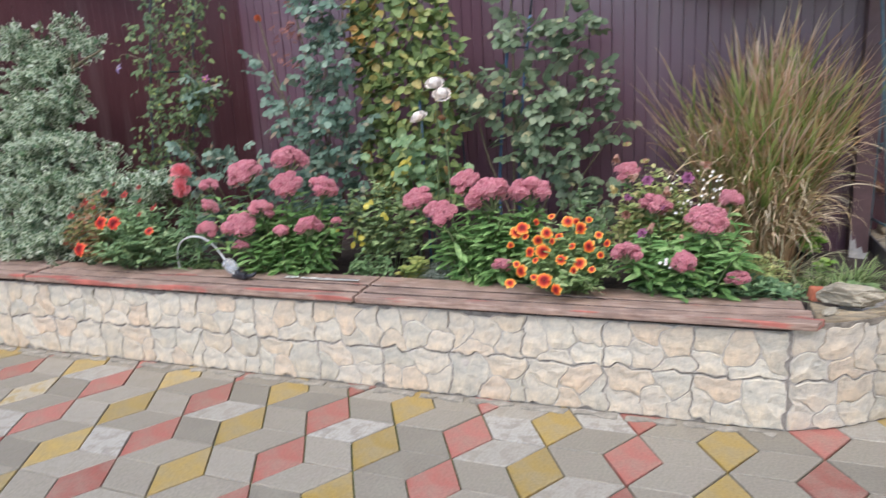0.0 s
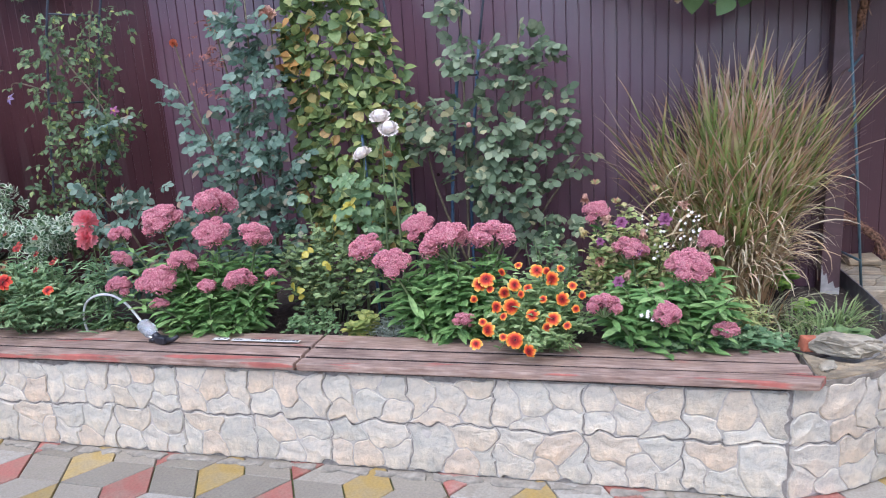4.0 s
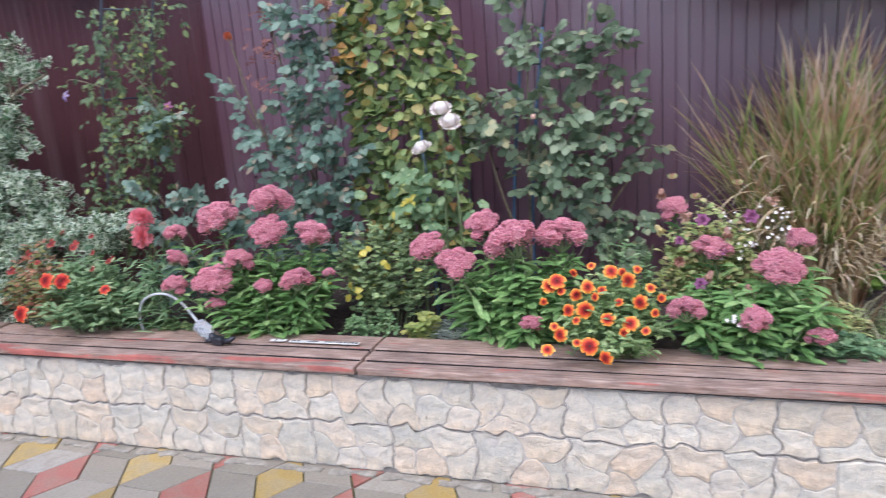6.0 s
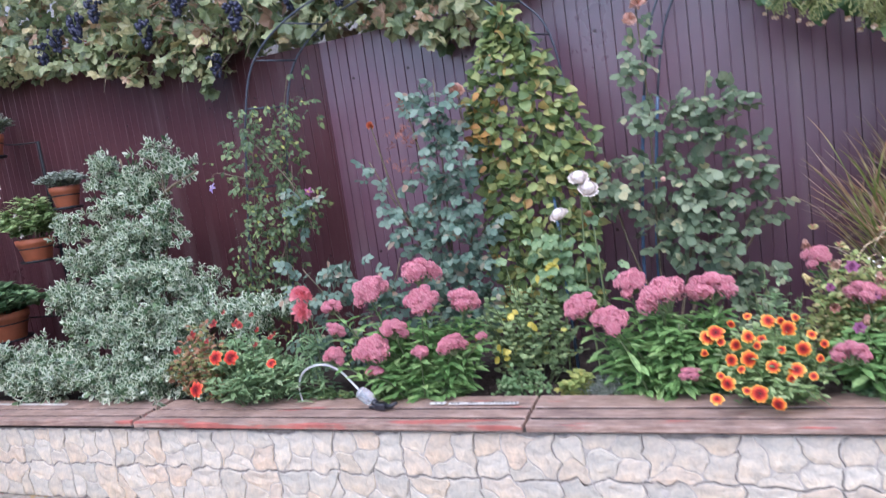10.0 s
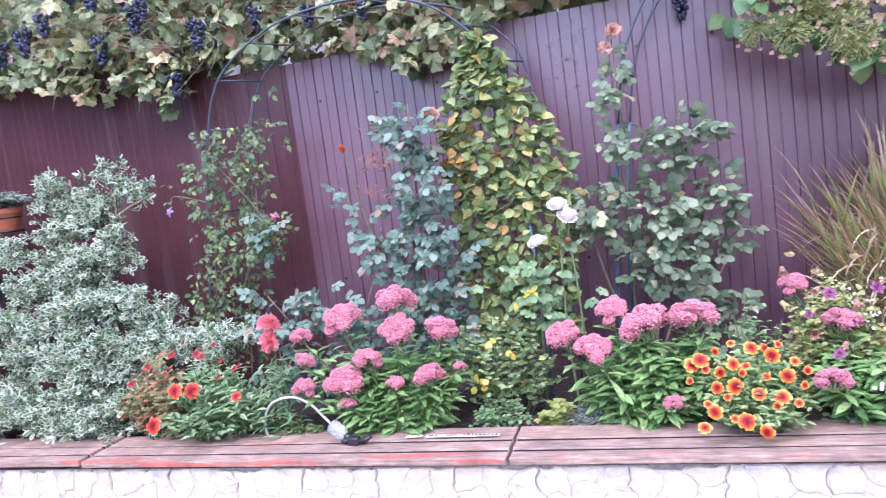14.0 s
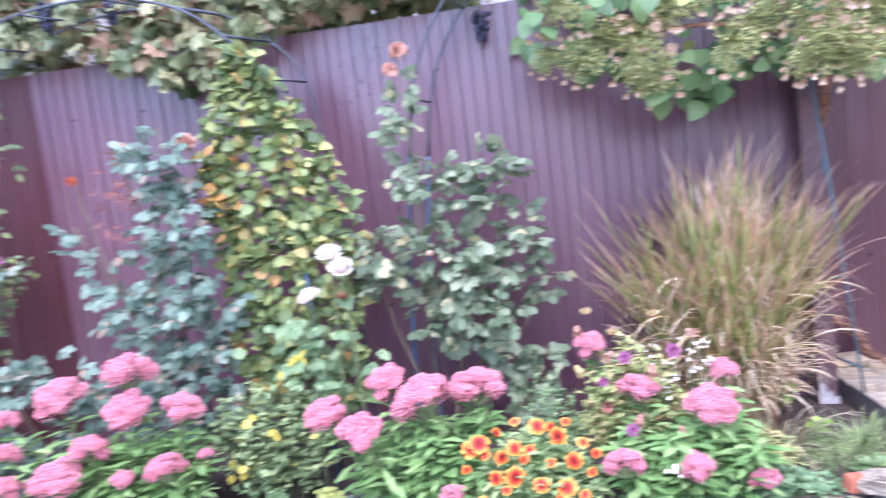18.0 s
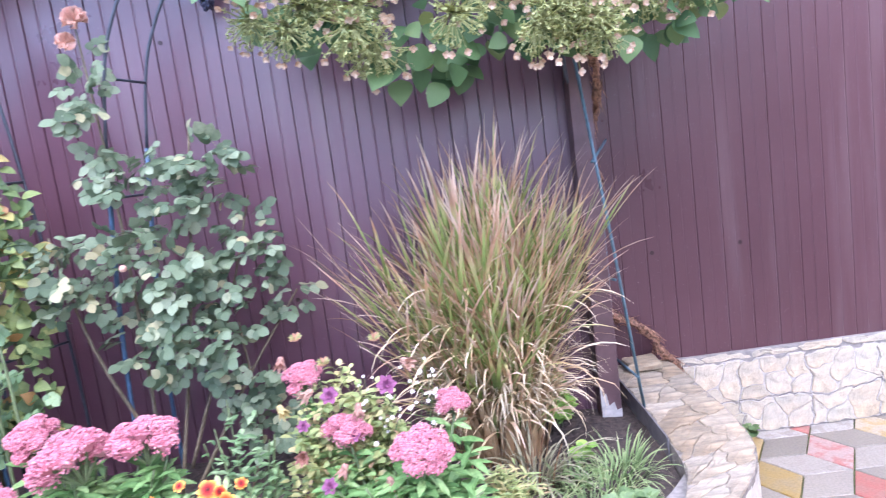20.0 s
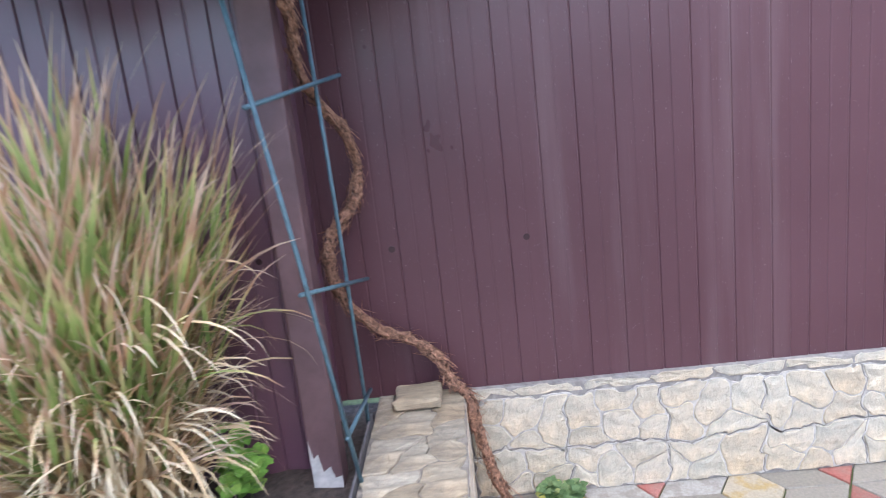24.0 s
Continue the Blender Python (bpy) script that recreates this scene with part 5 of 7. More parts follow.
# ---------- carnation ----------
carn = thing("carnation", (-1.58, 0.30, 0.38), "carnation with two ruffled coral-red blooms on thin stems", "flowering plant")
rs = np.random.RandomState(91)
canes([[(-1.57, 0.3, 0.38), (-1.575, 0.3, 0.7), (-1.58, 0.29, 0.95)], [(-1.59, 0.3, 0.38), (-1.60, 0.29, 0.65), (-1.59, 0.28, 0.88)], [(-1.62, 0.3, 0.38), (-1.66, 0.32, 0.6), (-1.63, 0.3, 0.8)]], 0.004, M_STEM, carn, "stem")


ruffled_on(carn, M_RED, (-1.59, 0.26, 0.955), 0.051, "ruffled coral-red bloom", 1)
ruffled_on(carn, M_RED, (-1.60, 0.25, 0.885), 0.048, "ruffled coral-red bloom", 2)
P = np.array([(-1.6 + rs.normal() * 0.05, 0.3 + rs.normal() * 0.04, rs.uniform(0.42, 0.78)) for _ in range(170)])
A = np.c_[rs.normal(size=(170, 1)), rs.normal(size=(170, 1)) - 0.3, rs.uniform(0.0, 1.2, (170, 1))]
part("leaves", Build().add(*spread(LANCE, P, A, (0, -0.3, 1), rs.uniform(0.06, 0.10, 170))).mesh("leaves", M_GREYLEAF), carn, kind="stuff")

# ---------- small plants between ----------
M_BRIGHT = leaf_material("bright_green_leaf", [(0, (0.16, 0.32, 0.06)), (0.6, (0.26, 0.46, 0.09)), (1, (0.42, 0.58, 0.14))])
M_LIGHTBUSH = leaf_material("light_green_leaf", [(0, (0.17, 0.25, 0.12)), (0.7, (0.31, 0.42, 0.20)), (0.93, (0.42, 0.50, 0.24)), (1, (0.66, 0.56, 0.10))])
M_YELLOW2 = leaf_material("yellow_green_leaf", [(0, (0.22, 0.30, 0.09)), (0.6, (0.36, 0.41, 0.13)), (1, (0.50, 0.46, 0.14))])
small = bushy("small_leaved_bush", "small-leaved bush with a few yellow leaves", (-0.60, 0.58, 0.38), 0.30, 0.18, 0.98, 95, OVAL, M_LIGHTBUSH, (0.024, 0.042), 101, "bush", 0.05)
bushy("creeping_seedling", "low seedling with pale green leaves beside bare soil", (-0.58, 0.36, 0.38), 0.16, 0.08, 0.60, 30, OVAL, M_FRESH, (0.016, 0.026), 102, "plant", 0.05)
bushy("creeping_seedling", "low seedling with pale green leaves beside bare soil", (-1.18, 0.30, 0.39), 0.12, 0.07, 0.52, 20, HEART, M_SMALL, (0.02, 0.03), 103, "plant", 0.03)
bushy("strawberry_plant", "strawberry plant with broad yellow-green leaves", (-0.33, 0.34, 0.38), 0.10, 0.07, 0.56, 10, HEART, M_YELLOW2, (0.028, 0.042), 104, "plant", 0.03)
bushy("silver_herb", "low silvery-leaved herb at the edge of the boards", (-0.22, 0.34, 0.38), 0.12, 0.05, 0.53, 34, LANCE, M_SILVER, (0.022, 0.036), 105, "plant", 0.02)
bushy("low_groundcover", "low groundcover of small grey-green leaves behind the boards", (0.15, 0.33, 0.38), 0.4, 0.05, 0.47, 40, OVAL, M_GREYLEAF, (0.018, 0.03), 106, "plant", 0.02)
bushy("low_groundcover", "low groundcover of small grey-green leaves behind the boards", (1.02, 0.29, 0.38), 0.40, 0.11, 0.56, 120, OVAL, M_GREYLEAF, (0.02, 0.034), 107, "plant", 0.03)
bushy("low_groundcover", "low groundcover of small grey-green leaves behind the boards", (-1.55, 0.28, 0.38), 0.26, 0.05, 0.50, 30, OVAL, M_SMALL, (0.02, 0.034), 108, "plant", 0.02)
bushy("garden_weed", "small seedling with yellow-green leaves in bare soil", (1.495, 0.81, 0.37), 0.03, 0.02, 0.49, 2, HEART, M_BRIGHT, (0.026, 0.042), 109, "weed", 0.02)
bushy("garden_weed", "small weed with bright green leaves by the post", (1.47, 1.17, 0.37), 0.09, 0.07, 0.62, 11, HEART, M_BRIGHT, (0.032, 0.052), 110, "weed", 0.02)
bushy("garden_weed", "dry weed with greyish leaves below the grass", (1.22, 0.52, 0.37), 0.10, 0.09, 0.62, 26, LANCE, M_FADED, (0.03, 0.06), 111, "weed", 0.03)
bushy("paving_weed", "small green weed growing at the foot of the plinth", (2.37, 1.585, 0.0), 0.09, 0.05, 0.11, 14, HEART, M_SMALL, (0.024, 0.038), 112, "weed", 0.02)

rs = np.random.RandomState(116)
yellow = mesh("yellow_leaf", *OVAL[:2], leaf_material("clear_yellow_leaf", [(0, (0.56, 0.47, 0.08)), (1, (0.66, 0.58, 0.14))], single=True), smooth=True)
for parent, x, y, z, n in ((small, -0.79, 0.42, 0.655, 5), (small, -0.67, 0.42, 0.575, 5), (small, -0.54, 0.44, 0.70, 3), (small, -0.62, 0.44, 0.76, 3), (rose_white, -0.42, 0.50, 0.97, 6), (rose_white, -0.45, 0.50, 0.93, 4)):
    for k in range(n):
        part("yellow_leaf", yellow, parent, "yellow fading leaf", m=pose_of((x + rs.normal() * 0.02, y + rs.normal() * 0.01, z + rs.normal() * 0.018), (rs.normal(), -0.4, rs.normal() * 0.7), (rs.normal() * 0.4, -0.8, 0.6), rs.uniform(0.032, 0.048)))

# violet and white flowers with yellowing leaves
bell_plant = bushy("violet_columbine", "tall annual with violet flowers and yellow-green leaves", (0.77, 0.50, 0.38), 0.22, 0.14, 1.04, 95, compound(3, 8), M_FADED, (0.05, 0.085), 121, "flowering plant", 0.05)
VF = joined([petals(6, leaf_shape([0.1, 0.3, 0.4, 0.3, 0.05], 0.2, -0.1), 0.2, 0.032, None, 0, 0, np.random.RandomState(4)), petals(5, leaf_shape([0.1, 0.25, 0.3, 0.2, 0.0], 0.2, 0.1), 1.0, 0.022, None, 0, 0, np.random.RandomState(5))])
me_v = mesh("flower", *VF[:2], M_VIOLET)
for k, p in enumerate(((0.74, 0.40, 0.89), (0.90, 0.40, 0.90), (0.73, 0.27, 0.69), (0.80, 0.34, 0.79), (0.66, 0.38, 0.82))):
    a = (0.3 * math.sin(k * 2), -0.8, 0.5)
    part("flower", me_v, bell_plant, "violet flower", m=pose_of(p, np.cross(a, (1, 0, 0)), a, (0.85, 0.95, 0.75, 0.6, 0.6)[k]))
YF = joined([petals(11, LONG, 1.05, 0.045, None, 0, 0, np.random.RandomState(6))])
me_y = mesh("flower", *YF[:2], M_MOTLEY)
for p in ((0.64, 0.55, 1.02), (0.87, 0.55, 0.99), (0.72, 0.50, 0.95)):
    part("flower", me_y, bell_plant, "faded yellow seed head", m=pose_of(p, (1, 0, 0), (0, -0.5, 1), 0.6))
V, F = lathe([(0.002, 0.0), (0.010, 0.003), (0.014, 0.014), (0.012, 0.026), (0.017, 0.040), (0.025, 0.050)], 14)
for k, v in enumerate(V):
    v[2] += 0.010 * (k // 14 == 5) * math.cos(k * 2 * math.pi / 14 * 7) + 0.002 * math.sin(k * 1.9)
    v[:2] *= 1 + 0.16 * math.cos(k * 2 * math.pi / 14 * 7) * (k // 14 > 2)
spent = mesh("spent_head", V, F, leaf_material("faded_rose_head", [(0, (0.42, 0.20, 0.16)), (0.6, (0.56, 0.34, 0.26)), (1, (0.62, 0.52, 0.22))], single=True))
for k, p in enumerate(((0.60, 0.50, 0.99), (0.58, 0.46, 0.86), (0.70, 0.38, 0.92), (0.82, 0.37, 0.87), (0.95, 0.42, 0.96), (0.77, 0.33, 0.72), (0.66, 0.34, 0.76), (0.88, 0.30, 0.68))):
    a = (0.5 * math.sin(k * 2.1), -0.5, -0.4 + 0.5 * math.sin(k * 3.3))
    part("spent_head", spent, bell_plant, "drooping faded rosy flower head", m=pose_of(p, np.cross(a, (1, 0.2, 0)), a, 0.75))
white_fl = thing("white_sweet_alyssum", (0.88, 0.5, 0.38), "sprays of tiny white flowers on thin stems", "flowering plant")
rs = np.random.RandomState(131)
WF = petals(5, PETAL, 0.2, 0.010, None, 0, 0, rs)
me_w = mesh("flower", *WF[:2], M_WHITE)
for k in range(48):
    x, y, z = 0.86 + rs.uniform(-0.06, 0.18), 0.46 + rs.normal() * 0.05, rs.uniform(0.70, 0.93)
    part("flower", me_w, white_fl, m=pose_of((x, y, z), (1, 0, 0.2), (0.1, -0.8, 0.6), rs.uniform(0.4, 0.7)))
    if k % 3 == 0:
        canes([[(0.88 + rs.normal() * 0.04, 0.5, 0.38), (x * 0.6 + 0.35, 0.5, z * 0.7), (x, y + 0.004, z)]], 0.002, M_STEM, white_fl, "stem", 4)
for k in range(6):
    part("flower", me_w, white_fl, m=pose_of((0.85 + rs.normal() * 0.012, 0.17, 0.6 + rs.normal() * 0.008), (1, 0, 0.2), (0.1, -0.8, 0.6), 0.75))
canes([[(0.88, 0.4, 0.38), (0.86, 0.25, 0.5), (0.85, 0.172, 0.6)]], 0.002, M_STEM, white_fl, "stem", 4)
bushy("garden_weed", "low weeds with narrow grey-green leaves in the bed's end", (1.55, 0.42, 0.38), 0.10, 0.08, 0.46, 30, OVAL, M_SMALL, (0.025, 0.045), 114, "weed", 0.03)
bushy("leafy_herb", "upright pale green sprigs behind the orange flowers", (0.46, 0.42, 0.38), 0.17, 0.08, 0.93, 34, LONG, M_FRESH, (0.025, 0.045), 115, "plant", 0.0)


# ---------- ornamental grass ----------
def blade_material(name, stops, grain=8.0):
    m, n, l, b = material(name, 0.55)
    b.inputs["Specular IOR Level"].default_value = 0.3
    c = n.new("ShaderNodeTexCoord")
    sep = n.new("ShaderNodeSeparateXYZ")
    l.new(c.outputs["UV"], sep.inputs[0])
    g = n.new("ShaderNodeNewGeometry")
    add = n.new("ShaderNodeMath")
    add.operation = "MULTIPLY_ADD"
    l.new(g.outputs["Random Per Island"], add.inputs[0])
    add.inputs[1].default_value = 0.62
    l.new(sep.outputs["Y"], add.inputs[2])
    sub = n.new("ShaderNodeMath")
    sub.operation = "SUBTRACT"
    l.new(add.outputs[0], sub.inputs[0])
    sub.inputs[1].default_value = 0.34
    r = ramp(n, stops)
    l.new(sub.outputs[0], r.inputs[0])
    t = noise_tex(n, l, grain, 3)
    k = ramp(n, [(0.35, (0.78, 0.78, 0.74)), (0.65, (1.18, 1.15, 1.08))])
    l.new(t.outputs["Fac"], k.inputs[0])
    col = mix(n, l, r.outputs[0], k.outputs[0], 1.0, "MULTIPLY")
    l.new(col, b.inputs["Base Color"])
    tr = n.new("ShaderNodeBsdfTranslucent")
    l.new(col, tr.inputs["Color"])
    mx = n.new("ShaderNodeMixShader")
    mx.inputs[0].default_value = 0.25
    l.new(b.outputs[0], mx.inputs[1])
    l.new(tr.outputs[0], mx.inputs[2])
    l.new(mx.outputs[0], n["Material Output"].inputs["Surface"])
    return m


M_BLADE = blade_material("grass_blade", [(0.0, (0.36, 0.24, 0.12)), (0.12, (0.18, 0.26, 0.07)), (0.38, (0.34, 0.43, 0.14)), (0.55, (0.57, 0.52, 0.26)), (0.68, (0.54, 0.33, 0.21)), (0.84, (0.65, 0.46, 0.34)), (1.0, (0.77, 0.62, 0.49))])
M_STRAW = blade_material("straw_blade", [(0.0, (0.46, 0.31, 0.17)), (0.35, (0.58, 0.42, 0.25)), (0.7, (0.68, 0.55, 0.36)), (1.0, (0.76, 0.66, 0.49))])


def blade(b, p, out, L, th, w, bend, rs, fall=0.0, i=0, k=8):
    """One arching blade, as a strip that twists along its way."""
    side = np.array((-out[1], out[0], 0.0))
    pts, ang = [np.array(p, float)], th
    for j in range(k):
        ang += bend * (j / k) ** 1.3 / k * 2.6 + fall / k
        pts.append(pts[-1] + L / k * (out * math.sin(ang) + np.array((0, 0, math.cos(ang)))))
    for q in pts:
        q[1] = min(q[1], 1.288)
    tw = rs.uniform(-1.2, 1.2)
    V, U = [], []
    for j, q in enumerate(pts):
        t = j / k
        ww = w * (0.6 + 0.9 * t) * (1 - t ** 2.4) + 0.0005
        sd = side * math.cos(tw * t) + np.array((0, 0, 1)) * math.sin(tw * t) * 0.6
        V += [q - sd * ww, q + sd * ww]
        U += [(0, t), (1, t)]
    b.add(V, [[2 * j, 2 * j + 1, 2 * j + 3, 2 * j + 2] for j in range(k)], i, U)


rs = np.random.RandomState(141)
GX, GY = 1.24, 1.0
grass = thing("ornamental_grass", (GX, GY, 0.38), "large clump of arching ornamental grass with straw and reddish tips", "grass")
green, dry, stalk = Build(), Build(), Build()
for _ in range(310):
    a, r = rs.uniform(0, 2 * math.pi), rs.rand() ** 0.75
    p = np.array((GX + 0.13 * r * math.cos(a), GY + 0.11 * r * math.sin(a), 0.37))
    out = np.array((math.cos(a), 0.85 * math.sin(a), 0.0))
    th = 0.02 + (0.42 - 0.10 * math.cos(a)) * r * rs.uniform(0.5, 1.15)
    L = rs.uniform(0.42, 0.88) * (1 - 0.15 * r)
    tip = p + L * (out * math.sin(th) + np.array((0, 0, math.cos(th))))
    mid = p * 0.5 + tip * 0.5 - out * 0.045 * r
    line = smooth_line([p, mid, tip], 6)
    V, F = tube(line, np.linspace(0.0042, 0.002, 7), 4, False)
    stalk.add(V, F, 0, [(0, 0.3)] * len(V))
    for u in (0.28, 0.42, 0.55, 0.68, 0.80, 0.90, 1.0, 1.0):
        c = line[int(u * 6)]
        b2 = a + rs.normal() * (1.5 - 0.7 * u)
        way = np.array((math.cos(b2), math.sin(b2), 0.0))
        if u < 0.6 and rs.rand() < 0.75:
            blade(dry, c, way, rs.uniform(0.22, 0.42), rs.uniform(0.15, 0.6), rs.uniform(0.003, 0.0065), rs.uniform(0.5, 2.0), rs, rs.uniform(0.0, 0.8))
        else:
            blade(green, c, way, rs.uniform(0.26, 0.46), th * 1.1 + abs(rs.normal()) * (0.5 - 0.26 * u), rs.uniform(0.0036, 0.0078), rs.uniform(0.1, 1.2) * (1.4 - u), rs)
for k in range(130):
    a = rs.uniform(0, 2 * math.pi)
    way = np.array((math.cos(a), 0.85 * math.sin(a), 0.0))
    c = np.array((GX, GY, rs.uniform(0.55, 0.95))) + way * rs.uniform(0.06, 0.16)
    blade(dry if k % 3 else green, c, way, rs.uniform(0.30, 0.52), rs.uniform(0.45, 1.0), rs.uniform(0.0035, 0.007), rs.uniform(0.7, 1.9), rs, rs.uniform(0.1, 0.7), 0, 10)
for k in range(260):
    a, r = rs.uniform(0, 2 * math.pi), math.sqrt(rs.rand())
    way = np.array((math.cos(a), math.sin(a), 0.0))
    c = np.array((GX + 0.17 * r * math.cos(a), GY + 0.14 * r * math.sin(a), 0.375))
    blade(dry, c, way, rs.uniform(0.25, 0.55), rs.uniform(-0.05, 0.35), rs.uniform(0.004, 0.0085), rs.uniform(0.0, 1.0) ** 2 * 2.6, rs, 0.0, 0, 8)
part("green_blades", green.mesh("green_blades", M_BLADE), grass, "green blades with reddish tips", kind="stuff")
part("dry_blades", dry.mesh("dry_blades", M_STRAW), grass, "dry straw-coloured drooping blades", kind="stuff")
part("stalks", stalk.mesh("stalks", M_STRAW), grass, "straw-coloured stalks", kind="stuff")

# tufts of thin weeds and a wilted herb in the bed's end
M_TUFT = blade_material("thin_weed_blade", [(0.0, (0.12, 0.19, 0.07)), (0.5, (0.24, 0.34, 0.14)), (0.9, (0.36, 0.44, 0.21)), (1.0, (0.45, 0.45, 0.24))])
M_WILTED = blade_material("wilted_leaf", [(0.0, (0.20, 0.17, 0.11)), (0.5, (0.34, 0.33, 0.21)), (1.0, (0.48, 0.45, 0.33))])


def tuft(label, x, y, wide, tall, count, mat, seed, upright=0.55, fall=1.5):
    rs = np.random.RandomState(seed)
    t = thing("weed_tuft", (x, y, 0.37), label, "weed", "weed tufts in the bed")
    b = Build()
    for k in range(count):
        a, r = rs.uniform(0, 2 * math.pi), math.sqrt(rs.rand())
        way = np.array((math.cos(a), math.sin(a), 0.0))
        p = (x + wide * r * math.cos(a), y + wide * r * math.sin(a), 0.372)
        blade(b, p, way, tall * rs.uniform(0.5, 1.1), rs.uniform(0.0, upright + 0.4 * r), rs.uniform(0.0016, 0.0034), rs.uniform(0.2, 1.4), rs, rs.uniform(0.0, fall), 0, 6)
    part("foliage", b.mesh("foliage", mat), t, kind="stuff")
    return t


tuft("tuft of thin arching light green weeds beside the ledge", 1.60, 0.70, 0.07, 0.17, 110, M_TUFT, 201)
tuft("tuft of thin arching light green weeds beside the ledge", 1.52, 0.60, 0.08, 0.15, 130, M_TUFT, 202)
tuft("small tuft of thin green weeds in bare soil", 1.42, 0.68, 0.06, 0.14, 80, M_TUFT, 203)
tuft("small tuft of thin green weeds in bare soil", 1.44, 0.50, 0.07, 0.12, 80, M_TUFT, 204)
wilted = tuft("wilted herb with drooping grey-brown leaves below the grass", 1.31, 0.70, 0.06, 0.30, 90, M_WILTED, 205, 0.12, 2.4)
canes([[(1.29, 0.70, 0.37), (1.285, 0.68, 0.50), (1.27, 0.66, 0.62)], [(1.32, 0.71, 0.37), (1.335, 0.69, 0.50), (1.35, 0.66, 0.60)], [(1.30, 0.72, 0.37), (1.31, 0.71, 0.52), (1.315, 0.70, 0.65)], [(1.36, 0.68, 0.37), (1.375, 0.66, 0.47), (1.40, 0.64, 0.55)]], 0.0028, M_DRY, wilted, "stalk", 5)

# ---------- arches ----------
M_IRON = plain_material("dark_blue_painted_steel", (0.058, 0.068, 0.085), 0.45, 0.2, 0.3, 60, 0.2)
M_BLUE = plain_material("blue_plastic_coating", (0.07, 0.13, 0.21), 0.45, 0, 0.25, 50, 0.2)
arch = thing("garden_arch", (-1.3, 0.95, 0.38), "dark steel garden arch of two hoops joined by rungs", "garden arch")
HOOP = [(-2.33, 0.38), (-2.30, 0.98), (-2.22, 1.5), (-2.13, 1.95), (-2.02, 2.20), (-1.80, 2.36), (-1.52, 2.45), (-1.16, 2.46), (-0.85, 2.38), (-0.66, 2.24), (-0.53, 2.05), (-0.47, 1.6), (-0.43, 1.0), (-0.42, 0.38)]
for dy, dx in ((0.0, 0.0), (0.24, 0.12)):
    L = smooth_line([(x + dx, 0.84 + dy, z) for x, z in HOOP], 60)
    V, F = tube(L, 0.006, 8)
    part("hoop", mesh("hoop", V, F, M_IRON, smooth=True), arch)
for k in range(1, 13):
    x, z = HOOP[k]
    V, F = tube([(x, 0.84, z), (x + 0.12, 1.08, z)], 0.005, 6)
    part("rung", mesh("rung", V, F, M_IRON, smooth=True), arch)
arch2 = thing("garden_arch", (0.8, 1.0, 0.38), "dark steel garden arch with blue lower legs under the leaves", "garden arch")
HOOP2 = [(-0.07, 0.38), (-0.06, 0.9), (0.0, 1.5), (0.06, 1.9), (0.13, 2.1), (0.25, 2.28), (0.45, 2.45), (0.75, 2.56), (1.1, 2.55), (1.4, 2.4), (1.56, 2.1), (1.6, 1.7)]
for dy, dx in ((0.0, 0.0), (0.22, 0.05)):
    L = smooth_line([(x + dx, 0.95 + dy, z) for x, z in HOOP2], 56)
    cut = 12
    V, F = tube(L[cut:], 0.006, 8)
    part("hoop", mesh("hoop", V, F, M_IRON, smooth=True), arch2)
    V, F = tube(L[:cut + 1], 0.0085, 8)
    part("leg", mesh("leg", V, F, M_BLUE, smooth=True), arch2, "blue coated leg")
for k in (2, 3, 5, 7, 9):
    x, z = HOOP2[k]
    V, F = tube([(x, 0.95, z), (x + 0.05, 1.17, z)], 0.005, 6)
    part("rung", mesh("rung", V, F, M_IRON, smooth=True), arch2)
stakes = thing("plant_stake", (-0.42, 0.7, 0.38), "blue coated plant stake among the rose stems", "plant stake")
V, F = tube([(-0.40, 0.72, 0.36), (-0.42, 0.74, 1.3)], 0.007, 8)
part("rod", mesh("rod", V, F, M_BLUE, smooth=True), stakes)

# ---------- trellis by the post, and the vine trunk ----------
M_TEAL = plain_material("blue_green_coated_stick", (0.09, 0.155, 0.18), 0.5, 0, 0.3, 40, 0.25)
trellis = thing("plant_trellis", (1.78, 1.25, 0.38), "narrow trellis of blue-green sticks leaning by the post", "trellis")
A0, A1, B0, B1_ = np.array((1.815, 1.125, 0.36)), np.array((1.655, 1.06, 1.80)), np.array((1.79, 1.44, 0.36)), np.array((1.78, 1.40, 1.75))
for p, q in ((A0, A1), (B0, B1_)):
    V, F = tube([p, (p + q) / 2 + (0.004, 0, 0), q], 0.006, 8)
    part("upright", mesh("upright", V, F, M_TEAL, smooth=True), trellis)
for p, q in (((1.685, 1.06, 1.405), (1.845, 1.46, 1.47)), ((1.735, 1.09, 0.955), (1.83, 1.56, 0.86)), ((1.79, 1.11, 0.56), (1.80, 1.5, 0.52))):
    V, F = tube([p, q], 0.006, 6)
    part("rung", mesh("rung", V, F, M_TEAL, smooth=True), trellis)

